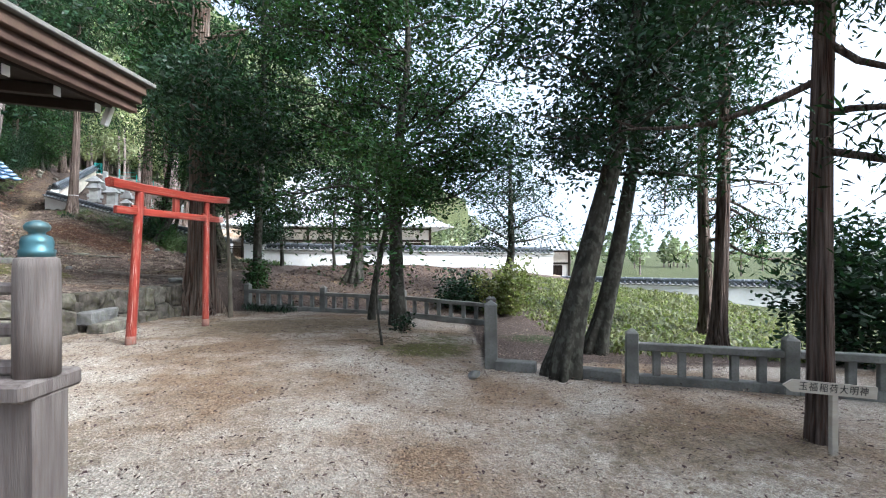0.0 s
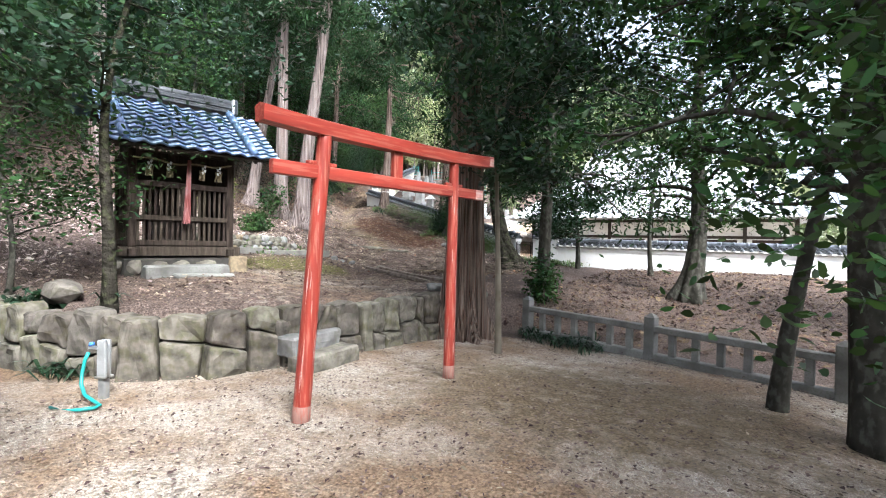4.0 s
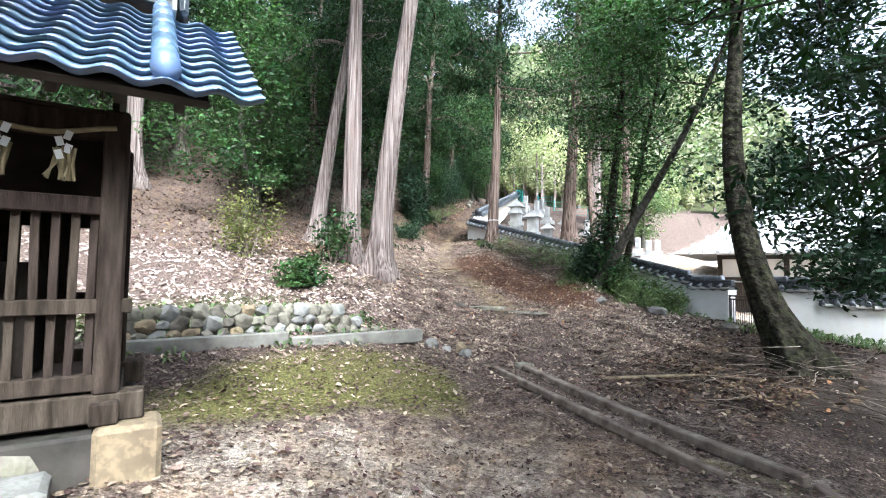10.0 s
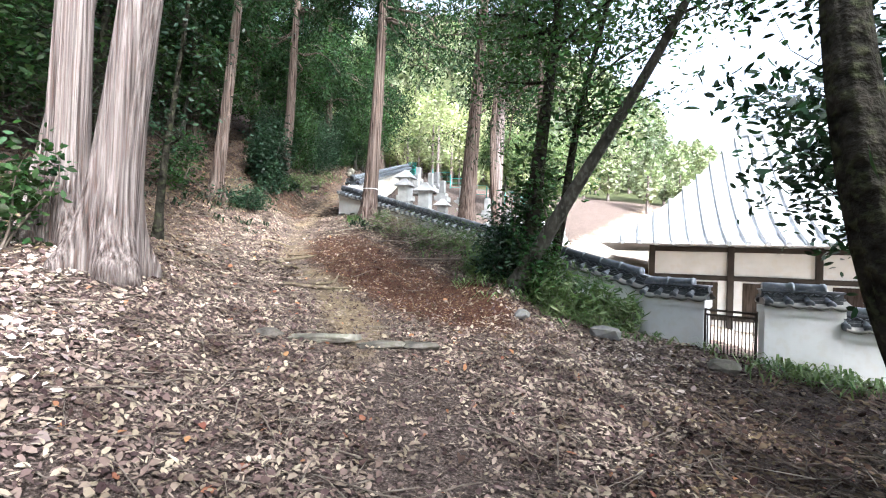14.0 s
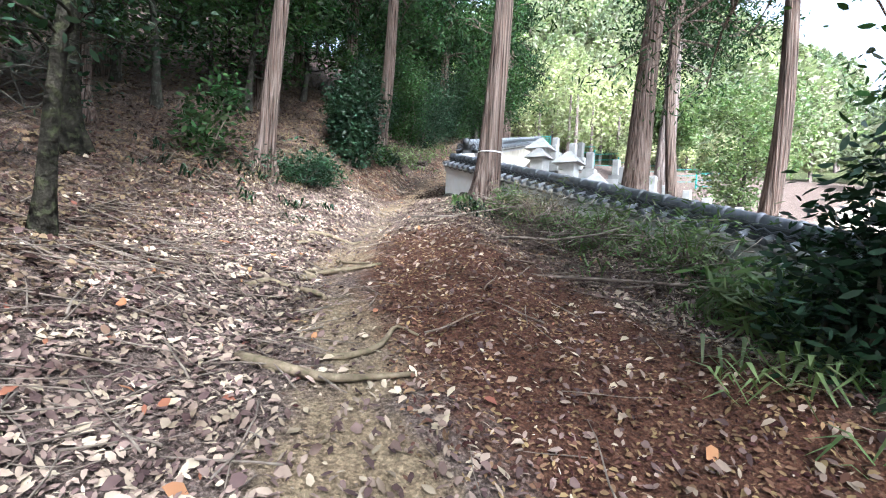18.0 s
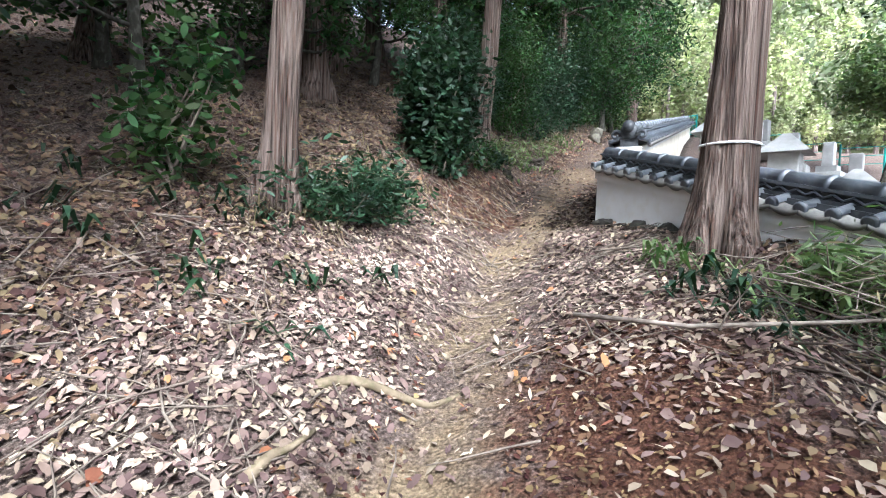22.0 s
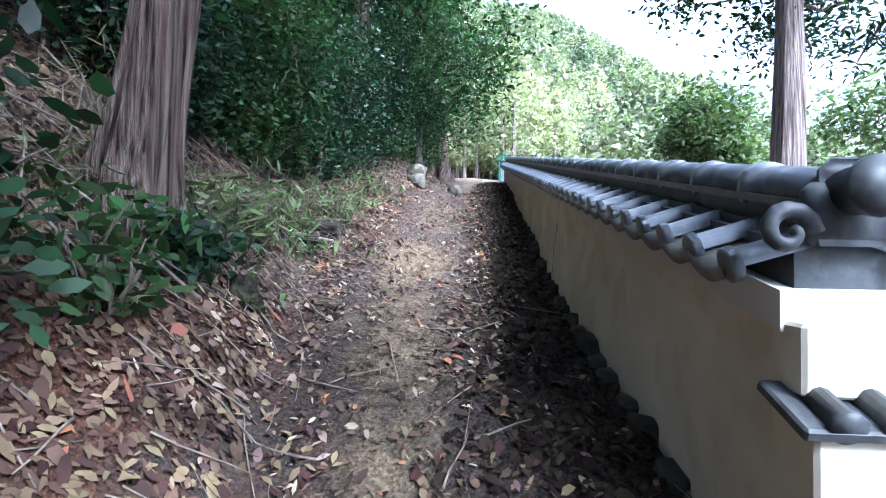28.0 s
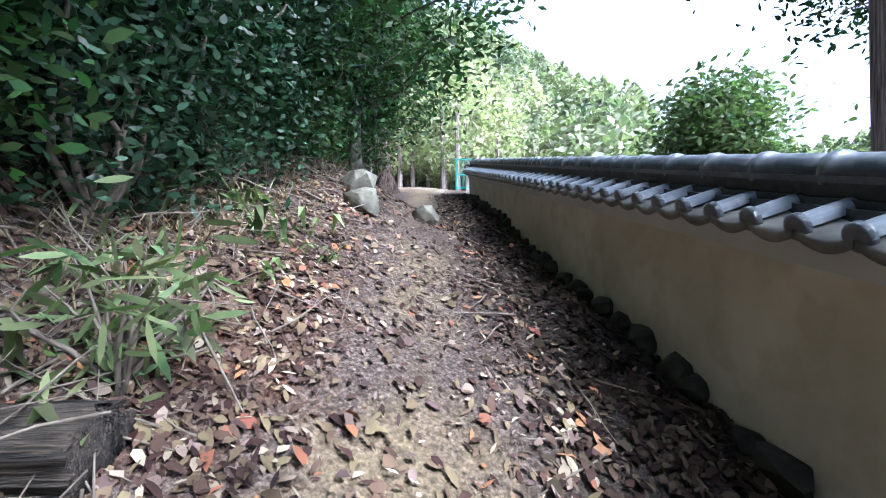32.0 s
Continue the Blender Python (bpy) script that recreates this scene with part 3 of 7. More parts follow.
# ---- plants ----
def leaf_quads(cen, size, rng, droop=0.3, width=0.45, up=None, vary=0.35, oval=False):
    """Pointed, slightly folded leaves at the points cen."""
    n = len(cen)
    d = rng.normal(size=(n, 3))
    d[:, 2] = d[:, 2] * 0.5 - droop
    d /= np.linalg.norm(d, axis=1)[:, None]
    if up is not None:
        d = d * 0.45 + up
        d /= np.linalg.norm(d, axis=1)[:, None]
    s = rng.normal(size=(n, 3))
    s -= (s * d).sum(1)[:, None] * d
    s /= np.linalg.norm(s, axis=1)[:, None] + 1e-9
    k = np.cross(d, s)
    L = size * (1 + vary * rng.uniform(-1, 1, (n, 1)))
    w = L * width * 0.5
    if oval:
        a, b = cen - d * L * 0.18 + k * w * 0.35, cen + d * L * 0.2 + k * w * 0.35
        return np.stack([cen - d * L * 0.5, a + s * w * 0.9, b + s * w * 0.85, cen + d * L * 0.5, b - s * w * 0.85, a - s * w * 0.9], 1)
    return np.stack([cen - d * L * 0.5, cen + s * w + k * w * 0.3, cen + d * L * 0.5, cen - s * w + k * w * 0.3], 1)


def polyline(p0, p1, bend, rng, n=7):
    t = np.linspace(0, 1, n)[:, None]
    p = np.asarray(p0) * (1 - t) + np.asarray(p1) * t
    w = rng.normal(size=(2, 3)) * bend
    return p + np.sin(t * np.pi) * w[0] + np.sin(t * 2 * np.pi) * w[1] * 0.5


def foot_gap(x, y):
    """How far a point lies from the trodden way, which is kept clear of branches."""
    d = np.full(np.shape(x), 1e9)
    line = ((0.0, 0.0), (-1.0, 3.3), (-2.3, 5.9), (-4.2, 8.1), (-6.3, 9.5), (-7.4, 10.2), (-9.6, 13.5), (-11.9, 17.4), (-14.1, 19.3), (-18.4, 21.9), (-21.3, 24.0), (-23.7, 26.5), (-26.7, 30.1), (-28.5, 33.5))
    for (ax, ay), (bx, by) in zip(line, line[1:]):
        dx, dy = bx - ax, by - ay
        t = np.clip(((x - ax) * dx + (y - ay) * dy) / (dx * dx + dy * dy), 0, 1)
        d = np.minimum(d, np.hypot(x - ax - t * dx, y - ay - t * dy))
    return d


def tree(name, x, y, r, h, lean=(0, 0), bark=None, leaf=None, limbs=14, start=0.4, reach=2.5, leaves=9000, size=0.11, droop=0.3, rise=0.3,
         conifer=False, seed=1, label="", category="tree", bend=0.15, flare=1.7, twigs=4, top=1.0, clump=0.42, z=None, sub=2, group="", side=None, knee=0.0, flute=0.05):
    rng = np.random.default_rng(seed)
    root = thing(name, x, y, H(x, y) - 0.03 if z is None else z, 0, label, category, group)
    n = max(14, int(h / 0.4))
    t = np.linspace(0, 1, n) ** 1.35
    base = np.stack([lean[0] * t, lean[1] * t, h * t], -1)
    if knee:
        e = (1 - np.exp(-h * t / knee)) / (1 - math.exp(-h / knee))
        base[:, 0], base[:, 1] = lean[0] * e, lean[1] * e
    wob = rng.normal(size=(3, 2)) * bend
    for k in range(3):
        base[:, :2] += np.sin(t * np.pi * (k + 1))[:, None] * wob[k] / (k + 1)
    zz = base[:, 2]
    rad = r * (1 - 0.82 * t ** 0.9) + r * (flare - 1) * np.exp(-zz / (1.4 * r + 0.1))
    lob = 0.42 * np.exp(-zz / (1.6 * r + 0.08))
    base[0, 2] = -0.25
    v, f = tube_data(base, rad, (24 if group == "hillside wood" else 120 if flute > 0.05 else 60 if r > 0.19 else 36) if r > 0.12 else 12, flute if r > 0.12 else 0.0, rng, lobes=lob if flare > 1.3 else None)
    mesh_ob("trunk", data("trunk", v, f), bark, root, "", True)
    pieces, tips = [], []
    for i in range(limbs):
        a = start + (top - start) * (i + rng.uniform(0, 0.9)) / limbs
        k = min(int(np.searchsorted(t, a)), n - 1)
        p0 = base[k]
        ang = rng.uniform(0, 6.283) if side is None else radians(side) + rng.normal() * 0.9
        frac = (a - start) / (top - start + 1e-6)
        ln = reach * (0.55 + 0.6 * rng.random()) * ((1.05 - 0.75 * frac) if conifer else (0.75 + 0.5 * math.sin(3.0 * frac)))
        end = p0 + np.array([math.cos(ang) * ln, math.sin(ang) * ln, ln * (rise + rng.normal() * 0.15)])
        way = p0 + (end - p0) * np.array([[0.35], [0.7], [1.0]])
        if ln > 0.7 and ((foot_gap(way[:, 0] + x, way[:, 1] + y) < 1.9) & (way[:, 2] + root.location.z < height(way[:, 0] + x, way[:, 1] + y) + 4.6)).any():
            continue
        pl = polyline(p0, end, 0.09 * ln, rng, 7)
        if conifer:
            pl[:, 2] -= (np.linspace(0, 1, 7) ** 2) * ln * 0.28
        rl = min(rad[k] * 0.42, 0.02 + ln * 0.018)
        pieces.append(tube_data(pl, np.linspace(rl, rl * 0.25, 7), 5, cap=False))
        for m in range(twigs):
            q = pl[rng.integers(2, 7)]
            e = q + rng.normal(size=3) * ln * np.array([0.28, 0.28, 0.18]) + np.array([0, 0, 0.1 * ln * (0 if conifer else 1)])
            tw = polyline(q, e, 0.04 * ln, rng, 4)
            pieces.append(tube_data(tw, np.linspace(rl * 0.45, rl * 0.12, 4), 3, cap=False))
            for c in range(sub):
                tips.append(tw[rng.integers(1, 4)] + rng.normal(size=3) * 0.08 * ln)
        tips.append(pl[-1])
    if pieces:
        mesh_ob("branchwork", joined("branchwork", pieces), bark, root, "", True)
    if leaves and tips:
        tips = np.array(tips)
        w = rng.random(len(tips)) + 0.3
        pick = rng.choice(len(tips), leaves, p=w / w.sum())
        off = rng.normal(size=(leaves, 3)) * clump * np.array([1, 1, 0.62])
        if conifer:
            off[:, 2] = -np.abs(off[:, 2]) * 1.2
        c = tips[pick] + off
        wx, wy, wz = c[:, 0] + x, c[:, 1] + y, c[:, 2] + root.location.z
        c = c[(foot_gap(wx, wy) > 1.5) | (wz > height(wx, wy) + 3.4)]
        q = leaf_quads(c, (size * np.where(c[:, 2] > 7.0, 1.25, 1.0))[:, None], rng, droop, 0.24 if conifer else 0.42, oval=not conifer and group != "hillside wood")
        mesh_ob("crown", quads("crown", q), leaf, root)
    return root


def bush(name, x, y, r, h, leaf, count, size, seed, label, category="shrub", stems=7, z=None, droop=0.1, width=0.46, group=""):
    rng = np.random.default_rng(seed)
    root = thing(name, x, y, H(x, y) - 0.02 if z is None else z, 0, label, category, group)
    pieces, tips = [], []
    for i in range(stems):
        a = rng.uniform(0, 6.28)
        e = np.array([math.cos(a) * r * rng.uniform(0.2, 0.9), math.sin(a) * r * rng.uniform(0.2, 0.9), h * rng.uniform(0.5, 1.0)])
        pl = polyline((0, 0, -0.05), e, 0.08 * h, rng, 6)
        pieces.append(tube_data(pl, np.linspace(0.012 + 0.008 * h, 0.004, 6), 4, cap=False))
        tips += [pl[k] + rng.normal(size=3) * r * 0.22 for k in (2, 3, 4, 5) for _ in range(3)]
    mesh_ob("woody_base", joined("woody_base", pieces), M_TWIG, root, "", True)
    tips = np.array(tips)
    c = tips[rng.integers(0, len(tips), count)] + rng.normal(size=(count, 3)) * np.array([0.2 * r, 0.2 * r, 0.13 * h])
    c[:, 2] = np.abs(c[:, 2]) + 0.02
    mesh_ob("foliage", quads("foliage", leaf_quads(c, size, rng, droop, width, oval=True)), leaf, root)
    return root


def blades(name, spots, per, length, material, seed, label, category, width=0.11, lift=0.75, kind="stuff"):
    """Tufts of long narrow leaves arching out of the ground."""
    rng = np.random.default_rng(seed)
    spots = np.repeat(np.asarray(spots, float), per, 0)
    n = len(spots)
    p = spots[:, :2] + rng.normal(size=(n, 2)) * 0.10
    z = height(p[:, 0], p[:, 1])
    a = rng.uniform(0, 6.283, n)
    L = length * rng.uniform(0.55, 1.2, n)
    out = np.stack([np.cos(a), np.sin(a)], -1)
    b = np.column_stack([p, z])
    rise = lift * rng.uniform(0.5, 1.2, n)
    mid = b + np.column_stack([out * (L * 0.45)[:, None], L * rise * 0.8])
    tip = b + np.column_stack([out * (L * 0.95)[:, None], L * rise * rng.uniform(0.2, 0.9, n)])
    sd = np.column_stack([-out[:, 1], out[:, 0], np.zeros(n)]) * (L * width * 0.5)[:, None]
    q1 = np.stack([b - sd * 0.35, b + sd * 0.35, mid + sd, mid - sd], 1)
    q2 = np.stack([mid - sd, mid + sd, tip + sd * 0.08, tip - sd * 0.08], 1)
    ob = mesh_ob(name, quads(name, np.concatenate([q1, q2])), material)
    return tagged(ob, label, category, kind=kind)


def scatter(n, x0, x1, y0, y1, rng, keep):
    out = []
    while sum(map(len, out)) < n:
        p = np.column_stack([rng.uniform(x0, x1, 4 * n), rng.uniform(y0, y1, 4 * n)])
        out.append(p[rng.random(len(p)) < keep(p[:, 0], p[:, 1])])
    return np.concatenate(out)[:n]


# ---- tiled garden walls ----
def arc(r, a0, a1, n):
    return [(r * math.cos(radians(a0 + (a1 - a0) * i / n)), r * math.sin(radians(a0 + (a1 - a0) * i / n))) for i in range(n + 1)]


def cover_tile(length, r):
    """A half-round tile lying along -y, with a round end plate."""
    vs, fs = [], []
    pr = arc(r, 0, 180, 8)
    for yy, k in ((0, 1.0), (-length + 0.03, 1.0), (-length + 0.03, 1.22), (-length, 1.22)):
        vs += [(px * k, yy, pz * k) for px, pz in pr]
    m = len(pr)
    for s in range(3):
        fs += [(s * m + i, s * m + i + 1, (s + 1) * m + i + 1, (s + 1) * m + i) for i in range(m - 1)]
    disc = arc(r * 1.22, 0, 360, 16)[:-1]
    o = len(vs)
    vs += [(px, -length, pz) for px, pz in disc] + [(px * 0.72, -length - 0.006, pz * 0.72) for px, pz in disc]
    k = len(disc)
    fs += [(o + i, o + (i + 1) % k, o + k + (i + 1) % k, o + k + i) for i in range(k)]
    fs.append(tuple(o + k + i for i in range(k)))
    o2 = len(vs)
    vs += [(px, -length + 0.03, pz) for px, pz in disc]
    fs += [(o + i, o2 + i, o2 + (i + 1) % k, o + (i + 1) % k) for i in range(k)]
    return data("cover_tile", vs, fs)


def pan_tile(length, w, sag):
    vs, fs, n = [], [], 6
    for yy in (0, -length):
        for i in range(n + 1):
            a = -1 + 2 * i / n
            vs.append((a * w / 2, yy, -sag * (1 - a * a)))
    for i in range(n + 1):
        a = -1 + 2 * i / n
        vs.append((a * w / 2, -length - 0.004, -sag * (1 - a * a) - 0.055 * (1 - 0.4 * a * a)))
    m = n + 1
    fs += [(i, m + i, m + i + 1, i + 1) for i in range(n)]
    fs += [(m + i, 2 * m + i, 2 * m + i + 1, m + i + 1) for i in range(n)]
    o = len(vs)
    vs += [(vx, -length + 0.025, vz) for vx, _, vz in vs[2 * m:3 * m]]
    fs += [(2 * m + i, o + i, o + i + 1, 2 * m + i + 1) for i in range(n)]
    return data("pan_tile", vs, fs)


def tiled_wall(name, a, b, base0, base1, eave0, eave1, face, label, pieces=True, thick=0.32, pitch_deg=18.0, ends=(0, 0), over=0.10):
    """A plastered wall from a to b with a tiled coping; it climbs with the ground."""
    dx, dy = b[0] - a[0], b[1] - a[1]
    ln = math.hypot(dx, dy)
    root = thing(name, a[0], a[1], 0, math.degrees(math.atan2(dy, dx)), label, "wall", kind="structure")
    k = (eave1 - eave0) / ln
    t = thick / 2

    def slab(nm, y0, y1, lo0, lo1, hi0, hi1, m, x0=0.0, x1=ln, lab="", cuts=1):
        vs, fs = [], []
        for i in range(cuts + 1):
            s = x0 + (x1 - x0) * i / cuts
            q = s / ln
            lo, hi = lo0 + (lo1 - lo0) * q, hi0 + (hi1 - hi0) * q
            vs += [(s, y0, lo), (s, y1, lo), (s, y1, hi), (s, y0, hi)]
        for i in range(cuts):
            o = 4 * i
            fs += [(o + e, o + (e + 1) % 4, o + 4 + (e + 1) % 4, o + 4 + e) for e in range(4)]
        fs += [(3, 2, 1, 0), tuple(4 * cuts + e for e in range(4))]
        return mesh_ob(nm, data(nm, vs, fs), m, root, lab)
    slab("plaster_body", -t, t, base0, base1, eave0 - 0.10, eave1 - 0.10, face)
    slab("plaster_cornice", -t - 0.035, t + 0.035, eave0 - 0.16, eave1 - 0.16, eave0 - 0.03, eave1 - 0.03, M_PLASTER, -0.02, ln + 0.02, "pale projecting cornice")
    apex = 0.03 + (t + over) * math.tan(radians(pitch_deg))
    e0, e1 = eave0 + apex - 0.19, eave1 + apex - 0.19
    slope = math.degrees(math.atan(k))
    slab("roof_bed", -t + 0.02, t - 0.02, eave0 - 0.03, eave1 - 0.03, e0 + 0.17, e1 + 0.17, M_TILE_DARK)
    slab("ridge_course", -0.10, 0.10, e0 + 0.17, e1 + 0.17, e0 + 0.205, e1 + 0.205, M_TILE_DARK, -0.05, ln + 0.05)
    slab("ridge_course", -0.075, 0.075, e0 + 0.205, e1 + 0.205, e0 + 0.275, e1 + 0.275, M_TILE_DARK, -0.03, ln + 0.03)
    slab("ridge_course", -0.10, 0.10, e0 + 0.275, e1 + 0.275, e0 + 0.305, e1 + 0.305, M_TILE, -0.05, ln + 0.05)
    wav = [(s, -0.088, e0 + k * s + 0.24 + 0.02 * math.sin(s * 2 * math.pi / 0.16)) for s in np.arange(0, ln, 0.04)]
    tube("wave_band", wav, 0.011, M_TILE, root, 4)
    step = 0.27
    run = t + over
    cov, pan = cover_tile(run / math.cos(radians(pitch_deg)), 0.05), pan_tile(run / math.cos(radians(pitch_deg)) + 0.01, step, 0.026)
    lists = ([], [])
    cnt = int(ln / step)
    for sgn in (-1, 1):
        for i in range(cnt + 1):
            s = 0.03 + i * step
            for which, me in ((0, cov), (1, pan)):
                so = s if which == 0 else s + step / 2
                if so > ln:
                    continue
                z0 = eave0 + k * so + apex - (0 if which == 0 else 0.005)
                m = pose(so, 0, z0, 0, -slope, 0) @ pose(0, 0, 0, 0, 0, 0 if sgn < 0 else 180) @ pose(0, 0, 0, pitch_deg, 0, 0)
                if pieces and sgn < 0:
                    ob = mesh_ob(me.name, me, M_TILE_PAN if which else M_TILE, root, "", True)
                    ob.matrix_local = m
                else:
                    lists[which].append(m)
    for me, ms in ((cov, lists[0]), (pan, lists[1])):
        if ms:
            co = np.array([tuple(v.co) for v in me.vertices])
            fs = [tuple(p.vertices) for p in me.polygons]
            pcs = [(co @ np.array(m.to_3x3()).T + np.array(m.translation), fs) for m in ms]
            mesh_ob(me.name + "s", joined(me.name + "s", pcs), M_TILE_PAN if me is pan else M_TILE, root, "", True)
    rl = 0.42
    rv, rf = tube_data([(0, 0, 0), (rl * 0.5, 0, 0), (rl - 0.05, 0, 0), (rl - 0.05, 0, 0), (rl, 0, 0)], [0.085, 0.085, 0.085, 0.098, 0.098], 14)
    ridge = data("ridge_tile", rv, rf)
    for i in range(int(ln / rl)):
        ob = mesh_ob("ridge_tile", ridge, M_TILE, root, "", True)
        ob.matrix_local = pose(i * rl, 0, e0 + k * i * rl + 0.325, 0, -slope, 0)
    for at in [q for q, e in zip((0.0, ln), ends) if e]:
        oni(root, at, e0 + k * at, -1 if at == 0 else 1)
    return root


def oni(root, s, z, way):
    """Scrolled ridge-end tile with a ball boss."""
    bm = bmesh.new()
    box(bm, s + way * 0.02, 0, z + 0.26, 0.08, 0.26, 0.20, 0, 0.03)
    box(bm, s + way * 0.02, 0, z + 0.38, 0.07, 0.16, 0.12, 0, 0.04)
    end = part("ridge_end_tile", bm, M_TILE_DARK, root, "scrolled dark ridge-end tile", True)
    for yy in (-1, 1):
        pts = [(s + way * (0.05 + 0.002 * i), yy * (0.20 - math.cos(i * 0.5) * (0.085 - i * 0.0052)), z + 0.20 + math.sin(i * 0.5) * (0.085 - i * 0.0052)) for i in range(15)]
        tube("scroll", pts, np.linspace(0.032, 0.018, 15), M_TILE_DARK, end, 8)
    v, f = tube_data([(s - way * 0.05, 0, z + 0.325), (s + way * 0.14, 0, z + 0.33), (s + way * 0.14, 0, z + 0.33), (s + way * 0.16, 0, z + 0.33)], [0.075, 0.075, 0.092, 0.092], 18)
    mesh_ob("boss", data("boss", v, f), M_TILE_DARK, end, "round end tile", True)


W1A, W1B = (-11.95, 24.45), (-23.33, 27.76)
W2A, W2B = (-23.51, 28.46), (-31.0, 41.76)
tiled_wall("wall_path", W2A, W2B, 3.6, 7.2, 5.28, 8.78, M_PLASTER_TAN, "cream plastered wall with grey tile coping climbing beside the path", True, ends=(1, 1), over=0.16)
tiled_wall("wall_slope", W1B, W1A, 3.4, 0.9, 4.80, 2.10, M_PLASTER, "white plastered garden wall with grey tile coping on the slope", True)
tiled_wall("wall_corner", (-11.95, 24.43), (-10.93, 24.17), 0.7, 0.7, 1.98, 1.98, M_PLASTER, "short level white wall beside the iron gate", True)
tiled_wall("wall_garden_1", (-10.15, 24.05), (-9.15, 24.3), 0.6, 0.6, 1.98, 1.98, M_PLASTER, "short level white wall beside the iron gate", True)
tiled_wall("wall_garden_2", (-9.15, 24.32), (6.1, 26.3), 0.3, -0.4, 1.66, 1.42, M_PLASTER, "long white garden wall with dark tile coping", False)
tiled_wall("wall_garden_3", (6.4, 25.6), (21.0, 21.6), -1.6, -1.9, -0.12, -0.2, M_PLASTER, "low white garden wall with dark tile coping", False)


def wall_end():
    """White plastered gable of the path wall, with a small tiled skirt half-way down."""
    root = thing("wall_gable", W2A[0], W2A[1], 0, math.degrees(math.atan2(W2B[1] - W2A[1], W2B[0] - W2A[0])), "white plastered end of the cream wall with a tiled skirt", "wall", kind="structure")
    part("gable_block", one_box(-0.05, 0, 5.04, 0.12, 0.37, 0.22, 0, 0.012), M_PLASTER_TAN, root)
    part("gable_block", one_box(-0.08, 0.0, 4.27, 0.2, 0.4, 1.22, 0, 0.012), M_PLASTER_TAN, root)
    for k in range(3):
        v, f = tube_data([(0.0, -0.14 + k * 0.14, 4.97), (-0.2, -0.14 + k * 0.14, 4.89), (-0.2, -0.14 + k * 0.14, 4.89), (-0.22, -0.14 + k * 0.14, 4.882)], [0.04, 0.042, 0.05, 0.05], 12)
        mesh_ob("skirt_tile", data("skirt_tile", v, f), M_TILE_DARK, root, "", True)
    part("skirt_bed", one_box(-0.1, 0, 4.9, 0.24, 0.5, 0.04, 0, 0.008, (0, -21)), M_TILE_DARK, root, "dark sloping tile bed")


wall_end()


# ---- trees ----
CEDAR = dict(bark=M_BARK, leaf=M_NEEDLE, conifer=True, rise=-0.05, size=0.19, droop=0.9, clump=0.36)
PALE = dict(CEDAR, bark=M_BARK_PALE)
BROAD = dict(bark=M_BARK_DARK, leaf=M_LEAF_DARK, size=0.108, clump=0.33)
tree("cedar_tree", -6.8, 13.15, 0.28, 17, (0.2, 0.3), limbs=42, start=0.2, reach=2.5, leaves=11000, seed=2, flare=2.05, flute=0.2, label="old cedar with shaggy red-brown bark beside the torii", **dict(CEDAR, bark=M_BARK_OLD))
tree("cedar_tree", -6.35, 16.0, 0.15, 15, (0.1, 0.1), limbs=48, start=0.14, reach=2.5, leaves=13500, seed=3, label="dark cedar with low drooping branches", flare=1.3, **dict(CEDAR, bark=M_BARK_DARK))
tree("slim_evergreen", -5.56, 12.3, 0.058, 6.4, (-0.35, 0.3), limbs=26, start=0.42, reach=1.9, leaves=9000, seed=71, flare=1.15, bend=0.05, rise=0.1, bark=M_BARK_GREY, leaf=M_LEAF_DARK, size=0.13, clump=0.26, label="slim grey-stemmed evergreen beside the torii, leafy above head height")
tree("leaning_oak", 1.72, 6.85, 0.205, 9, (2.6, 1.6), limbs=28, start=0.3, reach=1.8, leaves=19000, seed=4, label="leaning evergreen oak with lichen-marked bark and climbing leaves", flare=1.35, **BROAD)
tree("leaning_oak", 2.75, 8.6, 0.18, 8.5, (2.4, 1.0), limbs=22, start=0.35, reach=1.9, leaves=13000, seed=5, label="dark leaning evergreen oak behind the fence", flare=1.5, **BROAD)
tree("evergreen_oak", -1.05, 11.0, 0.19, 9.4, (-0.2, 0.4), limbs=54, start=0.21, reach=2.7, leaves=42000, seed=6, label="dense round evergreen oak inside the stone fence", flare=1.3, **dict(BROAD, leaf=M_LEAF))
tree("thin_tree", -1.8, 11.8, 0.1, 6.0, (0.9, 0.5), limbs=14, start=0.35, reach=1.3, leaves=3000, seed=7, label="thin bent evergreen beside the stone fence", flare=1.2, **BROAD)
tree("sapling", -1.08, 8.4, 0.024, 3.6, (-0.1, 0.1), limbs=14, start=0.34, reach=0.6, leaves=1900, seed=8, size=0.10, bark=M_BARK_DARK, leaf=M_LEAF, label="slender evergreen sapling on the gravel court", flare=1.1, bend=0.03)
tree("cypress_tree", 8.1, 14.4, 0.21, 15, (0.4, 0.2), limbs=40, start=0.2, reach=2.2, leaves=8000, seed=9, label="straight cypress with pale grey trunk in the garden", **CEDAR)
# next two cypresses: unseen extra height added so they shade the shrine terrace
tree("cypress_tree", 3.7, 4.6, 0.12, 17, (1.2, 0.6), limbs=48, start=0.16, reach=2.5, leaves=26000, seed=10, label="slim cypress with dark red-brown trunk by the signpost", flare=1.25, **dict(CEDAR, size=0.1, clump=0.3))
tree("cypress_tree", 5.6, 9.6, 0.15, 17, (0.6, 0.3), limbs=44, start=0.24, reach=2.6, leaves=20000, seed=11, label="cypress with hanging dark foliage in the garden", **dict(CEDAR, size=0.13))
